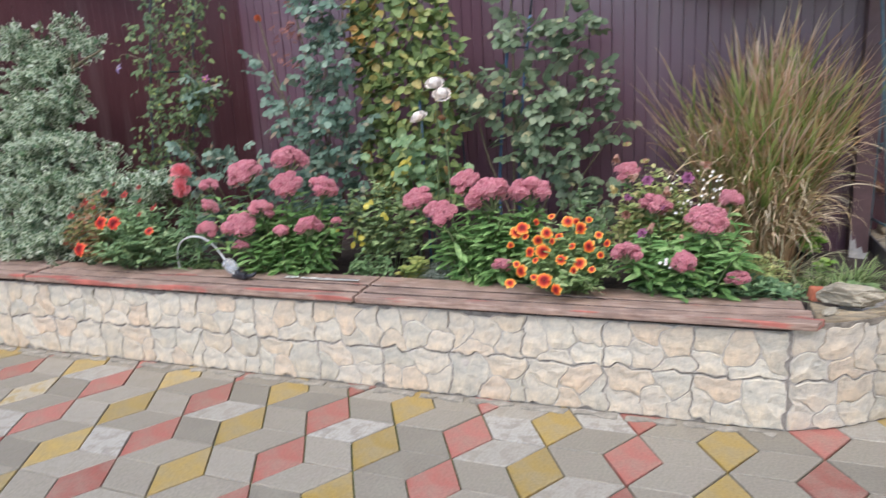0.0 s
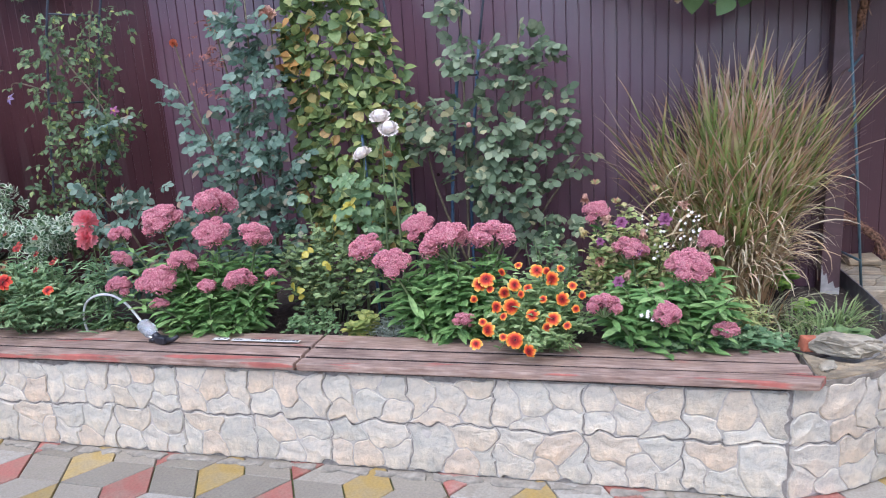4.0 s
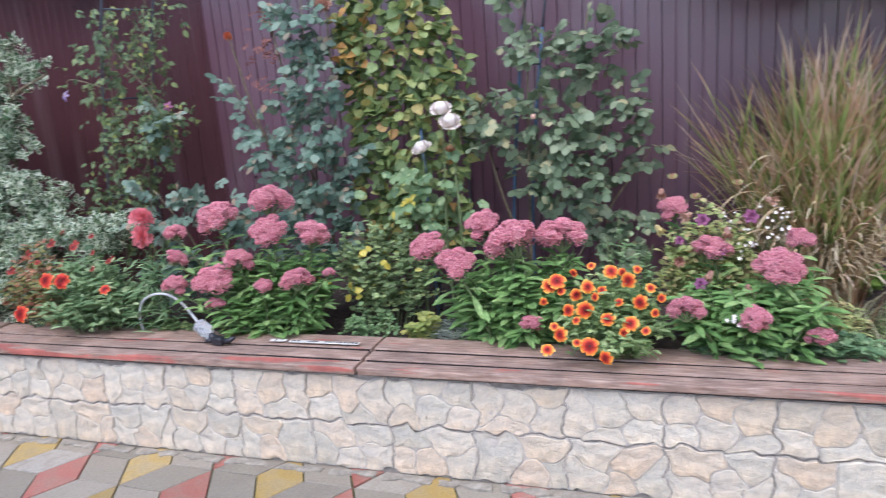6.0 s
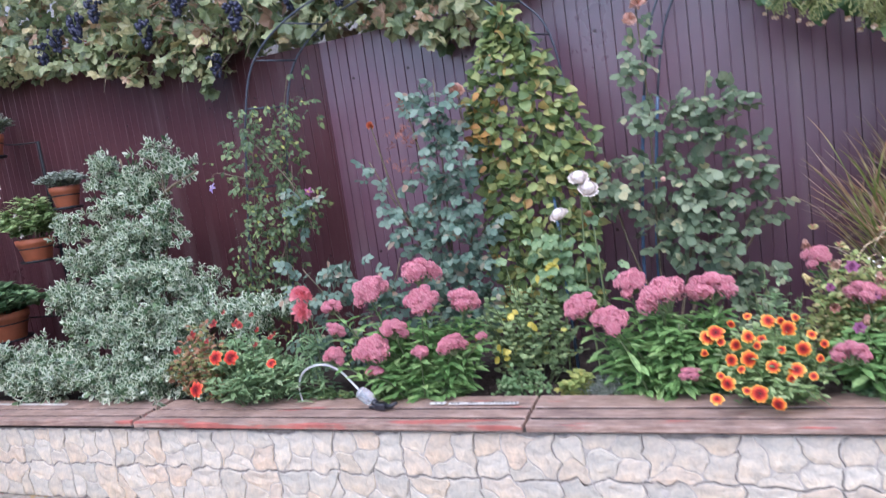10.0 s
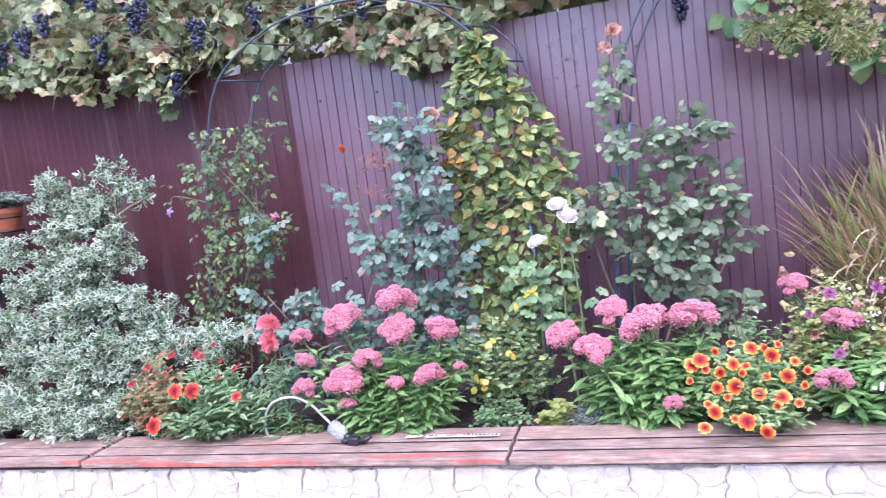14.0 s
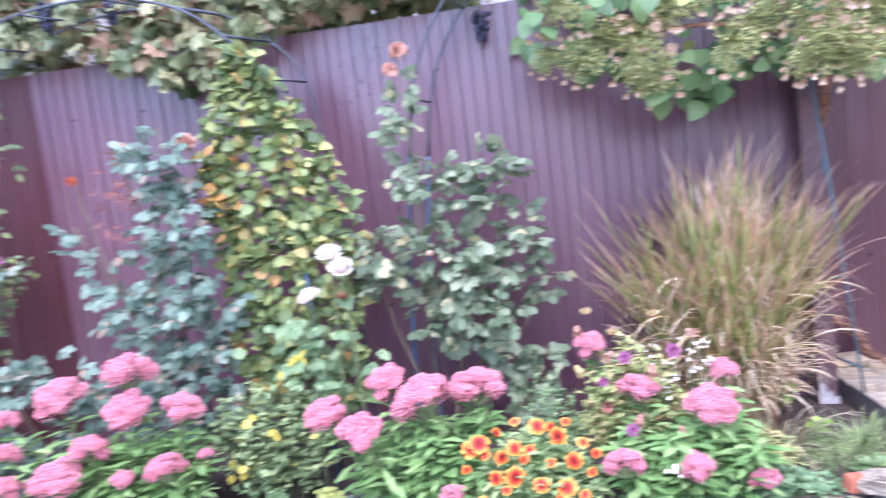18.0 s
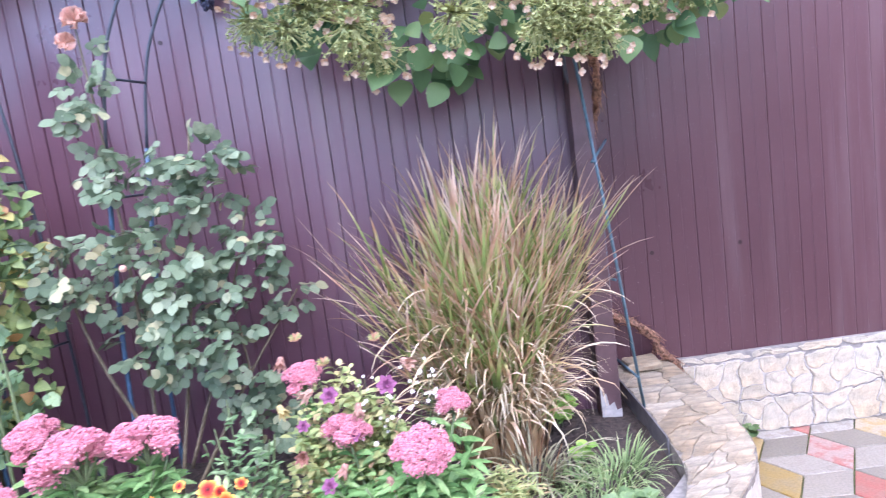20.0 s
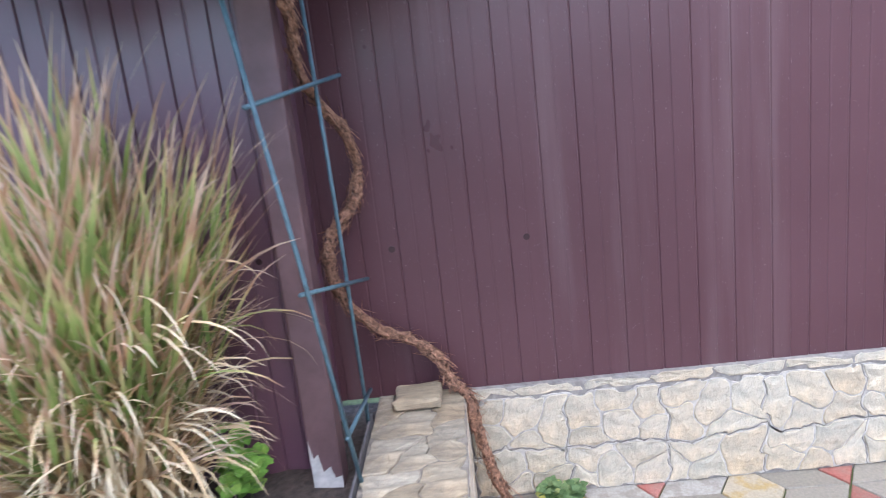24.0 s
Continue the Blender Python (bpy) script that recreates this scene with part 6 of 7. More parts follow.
M_BARK = plain_material("shaggy_vine_bark", (0.31, 0.165, 0.10), 0.9, 0, 0.8, 70, 1.0, 0.02)
trunk = thing("vine_trunk", (2.12, 1.50, 0.0), "twisting old vine trunk with shaggy brown bark", "vine")
VINE = [(2.235, 1.46, -0.02), (2.205, 1.49, 0.06), (2.17, 1.53, 0.135), (2.14, 1.56, 0.22), (2.115, 1.575, 0.33), (2.10, 1.585, 0.42), (2.06, 1.60, 0.462), (2.035, 1.62, 0.495), (2.025, 1.62, 0.545), (1.955, 1.62, 0.61), (1.853, 1.60, 0.673), (1.775, 1.555, 0.755),
        (1.742, 1.50, 0.86), (1.728, 1.50, 0.946), (1.738, 1.55, 1.004), (1.783, 1.58, 1.055), (1.826, 1.60, 1.126), (1.836, 1.60, 1.212), (1.817, 1.55, 1.327), (1.775, 1.45, 1.406), (1.754, 1.36, 1.496), (1.768, 1.30, 1.575), (1.772, 1.24, 1.66), (1.74, 1.15, 1.8), (1.6, 1.0, 1.95)]
rs = np.random.RandomState(151)
L = smooth_line(VINE, 90)
L += rs.normal(size=L.shape) * 0.0025
rad = (0.0185 - 0.004 * np.linspace(0, 1, len(L))) * rs.uniform(0.62, 1.35, len(L))
V, F = tube(L, rad, 9)
V += rs.normal(size=V.shape) * 0.0018
part("stem", mesh("stem", V, F, M_BARK), trunk)
b = Build()
for k in range(1000):
    i = rs.randint(1, len(L) - 2)
    t = unit(L[i + 1] - L[i])
    o = unit(np.cross(t, rs.normal(size=3))) * rad[i]
    p = L[i] + o
    q = p + t * rs.uniform(0.02, 0.06) * rs.choice((-1, 1)) + o * rs.uniform(0.05, 1.3) + (0, 0, -0.006)
    s = unit(np.cross(t, o)) * rs.uniform(0.0012, 0.0045)
    b.add([p - s, p + s, q + s * 0.4, q - s * 0.4], [[0, 1, 2, 3]])
part("shaggy_bark", b.mesh("shaggy_bark", M_BARK), trunk, "loose peeling bark strips", kind="stuff")

# ---------- grape vine on the fence top ----------
M_GRAPE_LEAF = leaf_material("grape_leaf", [(0, (0.11, 0.155, 0.075)), (0.4, (0.235, 0.285, 0.14)), (0.68, (0.37, 0.395, 0.215)), (0.84, (0.50, 0.465, 0.245)), (0.93, (0.38, 0.255, 0.16)), (1, (0.27, 0.165, 0.11))], 0.38, single=True)
M_GRAPE_LEAF2 = leaf_material("grape_leaf_far", [(0, (0.10, 0.145, 0.07)), (0.4, (0.225, 0.27, 0.13)), (0.72, (0.36, 0.375, 0.205)), (0.86, (0.48, 0.435, 0.23)), (0.94, (0.36, 0.235, 0.145)), (1, (0.25, 0.15, 0.10))], 0.38)
M_BERRY = plain_material("dark_blue_grape", (0.022, 0.025, 0.055), 0.4, 0, 0.5, 40, 0.1)
grape = thing("grape_vine", (-2.6, 1.3, 2.3), "grape vine above the fence with yellowing leaves and dark bunches", "vine")
rs = np.random.RandomState(161)
for k in range(7):
    x0 = -5.6 + k * 0.75
    z = 2.42 + rs.uniform(0, 0.4)
    canes([[(x0, 1.28, z), (x0 + 0.5, 1.22, z + rs.uniform(-0.15, 0.2)), (x0 + 1.0, 1.2, z + rs.uniform(-0.2, 0.2)), (x0 + 1.6, 1.25, z + rs.uniform(-0.25, 0.1))]], 0.009, M_BARK, grape, "vine_branch", 6)

for k in range(18):
    x0, z0 = rs.uniform(-4.4, -0.8), rs.uniform(2.45, 2.9)
    canes([[(x0, 1.08, z0), (x0 + rs.uniform(-0.2, 0.2), 1.03, z0 - 0.1), (x0 + rs.uniform(-0.4, 0.4), 1.0, z0 - rs.uniform(0.1, 0.35))]], 0.0035, M_CANE, grape, "twig", 5)


def grape_low(x):
    """How low the leaves hang along the fence."""
    return float(np.interp(x, [-6.0, -4.4, -3.8, -3.56, -3.36, -3.07, -2.78, -2.56, -2.4, -1.96, -1.43, -1.2, -1.0, -0.8, -0.6, -0.2], [2.5, 2.5, 2.47, 2.44, 2.38, 2.26, 2.38, 2.10, 2.36, 2.36, 2.34, 2.22, 2.12, 2.14, 2.30, 2.40]))


P, A, U, sz = [], [], [], []
while len(P) < 3300:
    x = rs.uniform(-5.6, 0.4) if rs.rand() < 0.92 else rs.uniform(-3.4, -2.3)
    lo = grape_low(x)
    hi = np.interp(x, [-5, -2.5, -1.2, -0.2], [3.6, 3.4, 3.0, 2.75])
    z = lo + (hi - lo) * rs.rand() ** 1.1
    y = rs.uniform(1.02, 1.27) if z < (2.66 if x < -2.3 else TOP + 0.05) else rs.uniform(1.0, 1.75)
    P.append((x, y, z))
    A.append((rs.normal() * 0.7, -0.55 + rs.normal() * 0.35, -0.6 + rs.normal() * 0.5))
    U.append((rs.normal() * 0.8, -0.6 + rs.normal() * 0.3, 0.7 + rs.normal() * 0.5))
    sz.append(rs.uniform(0.06, 0.13))
order = np.argsort([abs(p[0] + 2.2) + (p[1] - 1.0) for p in P])
P, A, U, sz = [np.array(q)[order] for q in (P, A, U, sz)]
LOB = [lobed_leaf(5, 0.30, 1), lobed_leaf(5, 0.25, 2), lobed_leaf(3, 0.22, 3), lobed_leaf(5, 0.34, 5)]
meshes = [mesh("leaf", *s[:2], M_GRAPE_LEAF) for s in LOB]
for k in range(300):
    part("leaf", meshes[k % 4], grape, m=pose_of(P[k], A[k], U[k], sz[k]))
b = Build()
for j, s in enumerate(LOB):
    b.add(*spread(s, P[300 + j::4], A[300 + j::4], U[300 + j::4], sz[300 + j::4]))
n = 1500
x = rs.uniform(-6.2, 0.4, n)
z = 2.4 + (np.interp(x, [-5, -2.5, -1.2, 0.0], [3.7, 3.5, 3.1, 2.8]) - 2.4) * rs.rand(n)
Q = np.c_[x, rs.uniform(1.36, 1.7, n), z]
b.add(*spread(LOB[1], Q, np.c_[rs.normal(size=n) * 0.7, -0.3 + rs.normal(size=n) * 0.3, -0.7 + rs.normal(size=n) * 0.4], np.c_[rs.normal(size=n) * 0.3, -np.ones(n), 0.3 + rs.normal(size=n) * 0.3], rs.uniform(0.11, 0.17, n)))
part("more_leaves", b.mesh("more_leaves", M_GRAPE_LEAF2), grape, kind="stuff")


def bunch(seed):
    rs = np.random.RandomState(seed)
    bm = bmesh.new()
    bmesh.ops.create_icosphere(bm, subdivisions=1, radius=1.0)
    T = (np.array([v.co[:] for v in bm.verts]), [[v.index for v in f.verts] for f in bm.faces], [0] * len(bm.faces))
    bm.free()
    P = []
    while len(P) < 52:
        z = -rs.rand()
        r = 0.36 * (1 - 0.75 * abs(z)) * math.sqrt(rs.uniform(0.3, 1))
        a = rs.uniform(0, 6.3)
        P.append((r * math.cos(a), r * math.sin(a), z))
    b = Build().add(*spread(T, np.array(P), rs.normal(size=(52, 3)), rs.normal(size=(52, 3)), rs.uniform(0.085, 0.11, 52)))
    b.add(*stick((0, 0, 0.25), (0, 0, -0.8), 0.025, 0.01, 5, 1))
    return b.mesh("hanging_fruit", [M_BERRY, M_STEM], True)


BUN = [bunch(1), bunch(2), bunch(3)]
for k, (x, z, s) in enumerate(((-2.93, 2.92, 0.17), (-3.27, 2.82, 0.15), (-3.46, 2.78, 0.17), (-3.69, 2.73, 0.17), (-3.84, 2.66, 0.15), (-2.91, 2.63, 0.16), (-2.22, 2.58, 0.18), (-2.63, 2.73, 0.15), (-2.70, 2.90, 0.16), (-1.87, 2.60, 0.14), (-2.43, 2.32, 0.14), (-2.56, 2.78, 0.13), (-4.3, 2.7, 0.16), (-1.55, 2.55, 0.13), (-3.1, 3.0, 0.15), (-1.22, 2.5, 0.11))):
    part("hanging_fruit", BUN[k % 3], grape, "hanging dark blue grapes", m=Matrix.Translation((x, 1.045 + 0.03 * math.sin(k * 5), z)) @ Matrix.Rotation(k, 4, "Z") @ Matrix.Diagonal((s * 0.92, s * 0.92, s * (0.85 + 0.1 * (k % 3)), 1)))
part("hanging_fruit", BUN[1], arch2, "hanging dark blue grapes", m=Matrix.Translation((0.37, 1.22, 2.26)) @ Matrix.Diagonal((0.12, 0.12, 0.13, 1)))

# ---------- hydrangea canopy ----------
M_HYD = leaf_material("hydrangea_leaf", [(0, (0.075, 0.15, 0.065)), (0.6, (0.13, 0.24, 0.095)), (0.9, (0.21, 0.32, 0.12)), (1, (0.36, 0.40, 0.12))], 0.45, single=True)
M_HYD2 = leaf_material("hydrangea_leaf_far", [(0, (0.075, 0.15, 0.065)), (0.6, (0.13, 0.24, 0.095)), (1, (0.21, 0.32, 0.12))], 0.45)
M_UMBEL = leaf_material("pale_green_flower_stalk", [(0, (0.38, 0.42, 0.16)), (1, (0.55, 0.57, 0.27))], 0.6)
M_BRACT = leaf_material("pale_pink_bract", [(0, (0.66, 0.44, 0.31)), (1, (0.78, 0.64, 0.50))], 0.7)
hyd = thing("climbing_hydrangea", (1.6, 1.1, 1.9), "climbing hydrangea with heart-shaped leaves and faded flower heads", "climbing plant")
rs = np.random.RandomState(171)
canes([[(1.6, 1.0, 1.95), (1.2, 0.8, 2.0), (0.8, 0.72, 1.98)], [(1.6, 1.0, 1.95), (1.9, 0.85, 2.05), (2.3, 0.75, 2.0)], [(1.65, 1.1, 1.9), (1.4, 1.1, 2.2), (0.9, 1.1, 2.4)], [(1.7, 1.1, 1.9), (2.0, 1.2, 2.3), (2.5, 1.2, 2.45)]], 0.011, M_BARK, hyd, "branch")


def hyd_low(x):
    return float(np.interp(x, [0.55, 0.7, 0.9, 1.05, 1.15, 1.22, 1.35, 1.55, 1.75, 1.95, 2.2, 2.45], [2.02, 1.93, 1.85, 1.73, 1.70, 1.76, 1.83, 1.82, 1.79, 1.82, 1.90, 2.08]))


P, A, U, sz = [], [], [], []
while len(P) < 640:
    x = rs.uniform(0.55, 2.45)
    z = hyd_low(x) + 0.9 * rs.rand() ** 1.6
    y = rs.uniform(0.70, 0.95) if z < 2.0 else rs.uniform(0.5, 1.3)
    P.append((x, y, z))
    A.append((rs.normal() * 0.6, -0.55 + rs.normal() * 0.4, -0.6 + rs.normal() * 0.4))
    U.append((rs.normal() * 0.35, -0.8, 0.55 + rs.normal() * 0.3))
    sz.append(rs.uniform(0.055, 0.098))
order = np.argsort([p[2] + p[1] for p in P])
P, A, U, sz = [np.array(q)[order] for q in (P, A, U, sz)]
HL = [HEART, leaf_shape([0.0, 0.34, 0.46, 0.48, 0.42, 0.31, 0.16, 0.0], 0.12, -0.22, 0.02)]
meshes = [mesh("leaf", *s[:2], M_HYD, smooth=True) for s in HL]
for k in range(300):
    part("leaf", meshes[k % 2], hyd, m=pose_of(P[k], A[k], U[k], sz[k]))
# extra leaves overhead, out of view, added to shade the fence
top = np.c_[rs.uniform(0.65, 2.4, 1000), rs.uniform(0.6, 1.55, 1000), rs.uniform(2.25, 2.85, 1000)]
rest = Build().add(*spread(HEART, P[300:], A[300:], U[300:], sz[300:]))
rest.add(*spread(HEART, top, rs.normal(size=(1000, 3)) + (0, -0.3, -0.4), rs.normal(size=(1000, 3)) * 0.5 + (0, -0.3, 1), rs.uniform(0.08, 0.12, 1000)))
part("more_leaves", rest.mesh("more_leaves", M_HYD2, True), hyd, kind="stuff")


def umbel(seed):
    """A faded lacecap head: fine pale stalks, a few pink bracts round the edge."""
    rs = np.random.RandomState(seed)
    b = Build()
    PET = leaf_shape([0.1, 0.34, 0.45, 0.4, 0.2], 0.3, 0.3)
    for k in range(60):
        a, r = rs.uniform(0, 6.28), math.sqrt(rs.rand()) * 0.5
        mid = np.array((r * 0.45 * math.cos(a), r * 0.45 * math.sin(a), 0.28))
        tip = np.array((r * math.cos(a), r * math.sin(a), 0.5 - 0.5 * r * r + rs.normal() * 0.03))
        V, F = tube([(0, 0, 0), mid, tip], [0.014, 0.012, 0.009], 3, False)
        b.add(V, F, 0)
        for _ in range(4):
            d = unit(rs.normal(size=3) + (0, 0, 1))
            V, F = tube([tip, tip + d * 0.07], [0.010, 0.016], 3, False)
            b.add(V, F, 0)
    for k in range(11):
        a = rs.uniform(0, 6.28)
        tip = np.array((0.60 * math.cos(a), 0.60 * math.sin(a), 0.38 + rs.normal() * 0.07))
        V, F = tube([(0.2 * math.cos(a), 0.2 * math.sin(a), 0.25), tip], [0.007, 0.006], 3, False)
        b.add(V, F, 0)
        for j in range(4):
            t = a + j * 1.57
            v, f, i = spread(PET, [tip], [(math.cos(t), math.sin(t), 0.3)], (0, 0, 1), 0.074)
            b.add(v, f, 1)
    return b.mesh("flower_head", [M_UMBEL, M_BRACT])


UMB = [umbel(k) for k in range(4)]
UM = [(0.73, 1.88), (0.82, 1.97), (0.98, 1.82), (0.93, 1.93), (1.05, 2.02), (1.30, 1.92), (1.52, 1.84), (1.47, 1.95), (1.64, 1.80), (1.70, 1.92), (1.82, 1.88), (1.95, 1.92), (2.10, 1.94), (1.56, 1.77), (1.67, 1.745), (1.46, 1.80), (0.66, 2.08), (1.2, 2.05), (1.6, 2.08), (1.9, 2.06)]
UM += [(0.62 + 0.15 * k, 1.93 + 0.08 * math.sin(k * 2.7)) for k in range(11)]
for k, (x, z) in enumerate(UM):
    a = (0.3 * math.sin(k * 3), -0.75, -0.45 + 0.3 * math.sin(k * 5))
    part("flower_head", UMB[k % 4], hyd, "faded lacecap flower head", m=pose_of((x, 0.70 + 0.05 * math.sin(k * 7), z + 0.06), np.cross(a, (1, 0.2, 0)), a, rs.uniform(0.15, 0.205)))


# ---------- things on the boards ----------
M_CLEAR, nn, ll, bb = material("clear_plastic", 0.2)
bb.inputs["Base Color"].default_value, bb.inputs["Transmission Weight"].default_value, bb.inputs["IOR"].default_value = (0.82, 0.85, 0.86, 1), 0.78, 1.3
M_BLACKP = plain_material("black_plastic", (0.02, 0.02, 0.025), 0.4, 0, 0.3, 60, 0.1)
M_WHITEP = plain_material("white_plastic_tube", (0.54, 0.55, 0.54), 0.4, 0, 0.12, 40, 0.1)
bottle = thing("water_bottle", (-1.23, 0.13, 0.447), "small clear plastic bottle with a black cap lying on the boards", "bottle")
V, F = lathe([(0.0, 0.0), (0.030, 0.0), (0.036, 0.006), (0.037, 0.03), (0.034, 0.036), (0.037, 0.042), (0.037, 0.072), (0.030, 0.09), (0.016, 0.100), (0.014, 0.112)], 20)
m = pose_of((-1.292, 0.150, 0.520), (0.42, -0.1, 0.83), (0.80, -0.25, -0.45), 0.84)
part("body", mesh("body", V, F, M_CLEAR, smooth=True), bottle, m=m)
V, F = lathe([(0.0, 0.132), (0.015, 0.130), (0.019, 0.124), (0.019, 0.104), (0.015, 0.100), (0.0, 0.100)], 16)
part("cap", mesh("cap", V, F, M_BLACKP, smooth=True), bottle, m=m)
bl = Build()
V, F = box((-0.022, -0.013, 0), (0.022, 0.013, 0.024), 0.005)
bl.add(V, F)
V, F = tube([(0.02, 0, 0.012), (0.045, 0.005, 0.014), (0.062, 0.012, 0.024)], [0.009, 0.008, 0.006], 8)
bl.add(V, F)
V, F = tube([(-0.02, 0, 0.012), (-0.045, -0.012, 0.010)], [0.008, 0.005], 8)
bl.add(V, F)
part("nozzle", bl.mesh("nozzle", M_BLACKP, True), bottle, "black plastic spray nozzle", m=Matrix.Translation((-1.175, 0.112, 0.4485)) @ Matrix.Rotation(-0.15, 4, "Z") @ Matrix.Diagonal((1.25, 1.3, 1.35, 1)))
hose = thing("white_tube", (-1.5, 0.25, 0.42), "white plastic tube bent in an arc over the boards", "tube")
L = smooth_line([(-1.675, 0.26, 0.38), (-1.675, 0.235, 0.50), (-1.635, 0.22, 0.585), (-1.56, 0.21, 0.628), (-1.475, 0.205, 0.632), (-1.40, 0.195, 0.60), (-1.345, 0.18, 0.555), (-1.30, 0.155, 0.53)], 40)
V, F = tube(L, 0.0055, 10)
part("pipe", mesh("pipe", V, F, M_WHITEP, smooth=True), hose)
M_PAPER = plain_material("white_card_strip", (0.62, 0.60, 0.54), 0.7, 0, 0.15, 30, 0.1)
M_INK = plain_material("black_print", (0.03, 0.028, 0.028), 0.6)


def strip(x0, x1, y, slope, marks, label):
    s = thing("plastic_strip", ((x0 + x1) / 2, y, 0.447), label, "strip")
    V, F = box((x0, y - 0.012, 0.4500), (x1, y + 0.012, 0.4525), 0.001)
    V[:, 1] += slope * (V[:, 0] - x0)
    V[:, 2] += 0.003 * np.sin((V[:, 0] - x0) * 7) + 0.003
    part("backing", mesh("backing", V, F, M_PAPER), s)
    rs = np.random.RandomState(5)
    x = x0 + 0.012
    while x < x1 - 0.012 and marks:
        w = rs.uniform(0.004, 0.012)
        if not (0.42 < (x - x0) / (x1 - x0) < 0.5 or 0.16 < (x - x0) / (x1 - x0) < 0.26):
            h = rs.uniform(0.004, 0.0065)
            z = 0.4533 + 0.003 + 0.003 * math.sin((x - x0) * 7)
            yy = y + slope * (x - x0)
            V, F = box((x, yy - h, z - 0.0008), (x + w, yy + h, z), 0)
            part("printed_bar", mesh("printed_bar", V, F, M_INK), s)
        x += w + rs.uniform(0.003, 0.008)


strip(-0.96, -0.885, 0.168, 0.0, True, "short white strip with black print on the boards")
strip(-0.87, -0.553, 0.166, -0.012, True, "white strip with rows of black print on the boards")
strip(-3.95, -3.22, 0.205, -0.01, False, "thin plain white strip lying on the boards")

# ---------- stones and brick on the ledge ----------
def rock(name, label, c, r, mat, seed, flat=1.0):
    rs = np.random.RandomState(seed)
    bm = bmesh.new()
    bmesh.ops.create_icosphere(bm, subdivisions=4, radius=1.0)
    V = np.array([v.co[:] for v in bm.verts])
    F = [[v.index for v in f.verts] for f in bm.faces]
    bm.free()
    for k in range(9):
        d = unit(rs.normal(size=3))
        h = rs.uniform(0.55, 0.85)
        t = V @ d
        V = V - np.outer(np.maximum(t - h, 0), d)
    V = V * (1 + np.array([0.12 * noise.noise(Vector(v) * 3 + Vector((seed, 0, 0))) + 0.10 * noise.noise(Vector(v) * 8 + Vector((seed, 0, 0))) + 0.06 * noise.noise(Vector(v) * 19 + Vector((seed, 0, 0))) for v in V]))[:, None] * np.array(r)
    lo = V[:, 2].min()
    V[:, 2] -= lo
    ob = solo(name, mesh(name, V, F, mat), label, "stone", m=Matrix.Translation(c) @ Matrix.Rotation(seed * 0.7, 4, "Z"))
    return ob


rock("ledge_rock", "rough grey-brown flat stone lying by the end of the boards", (1.49, 0.245, 0.42), (0.145, 0.065, 0.052), M_FLAG, 4)
V, F = box((1.86, 1.50, LEDGE_Z - 0.006), (2.015, 1.635, 0.468), 0.014)
V += np.random.RandomState(4).normal(size=V.shape) * 0.003
solo("ledge_block", mesh("ledge_block", V, F, M_FLAG), "pale squared stone lying where the ledge meets the fence", "stone")
rock("ledge_rock", "small rough grey stone beside the boards", (1.42, 0.14, 0.42), (0.05, 0.03, 0.016), M_FLAG, 6)
V, F = box((-0.03, -0.02, 0), (0.03, 0.02, 0.055), 0.008)
M_BRICK = plain_material("red_brick", (0.42, 0.13, 0.07), 0.9, 0, 0.3, 30, 0.6, 0.006)
solo("brick_piece", mesh("brick_piece", V, F, M_BRICK), "broken piece of red brick by the end of the boards", "brick", m=pose(1.39, 0.29, 0.43, 4, 6, 20))

# ---------- flower pots on a stand ----------
M_TERRA = plain_material("terracotta_plastic", (0.40, 0.12, 0.055), 0.55, 0, 0.2, 9, 0.15)
M_STAND = plain_material("dark_iron", (0.02, 0.022, 0.024), 0.5, 0.3, 0.3, 50)
stand = thing("plant_stand", (-4.15, 1.0, 0.38), "dark iron plant stand with side arms holding pots", "plant stand")
V, F = tube([(-4.12, 1.12, 0.37), (-4.12, 1.12, 2.05)], 0.012, 8)
part("pole", mesh("pole", V, F, M_STAND), stand)


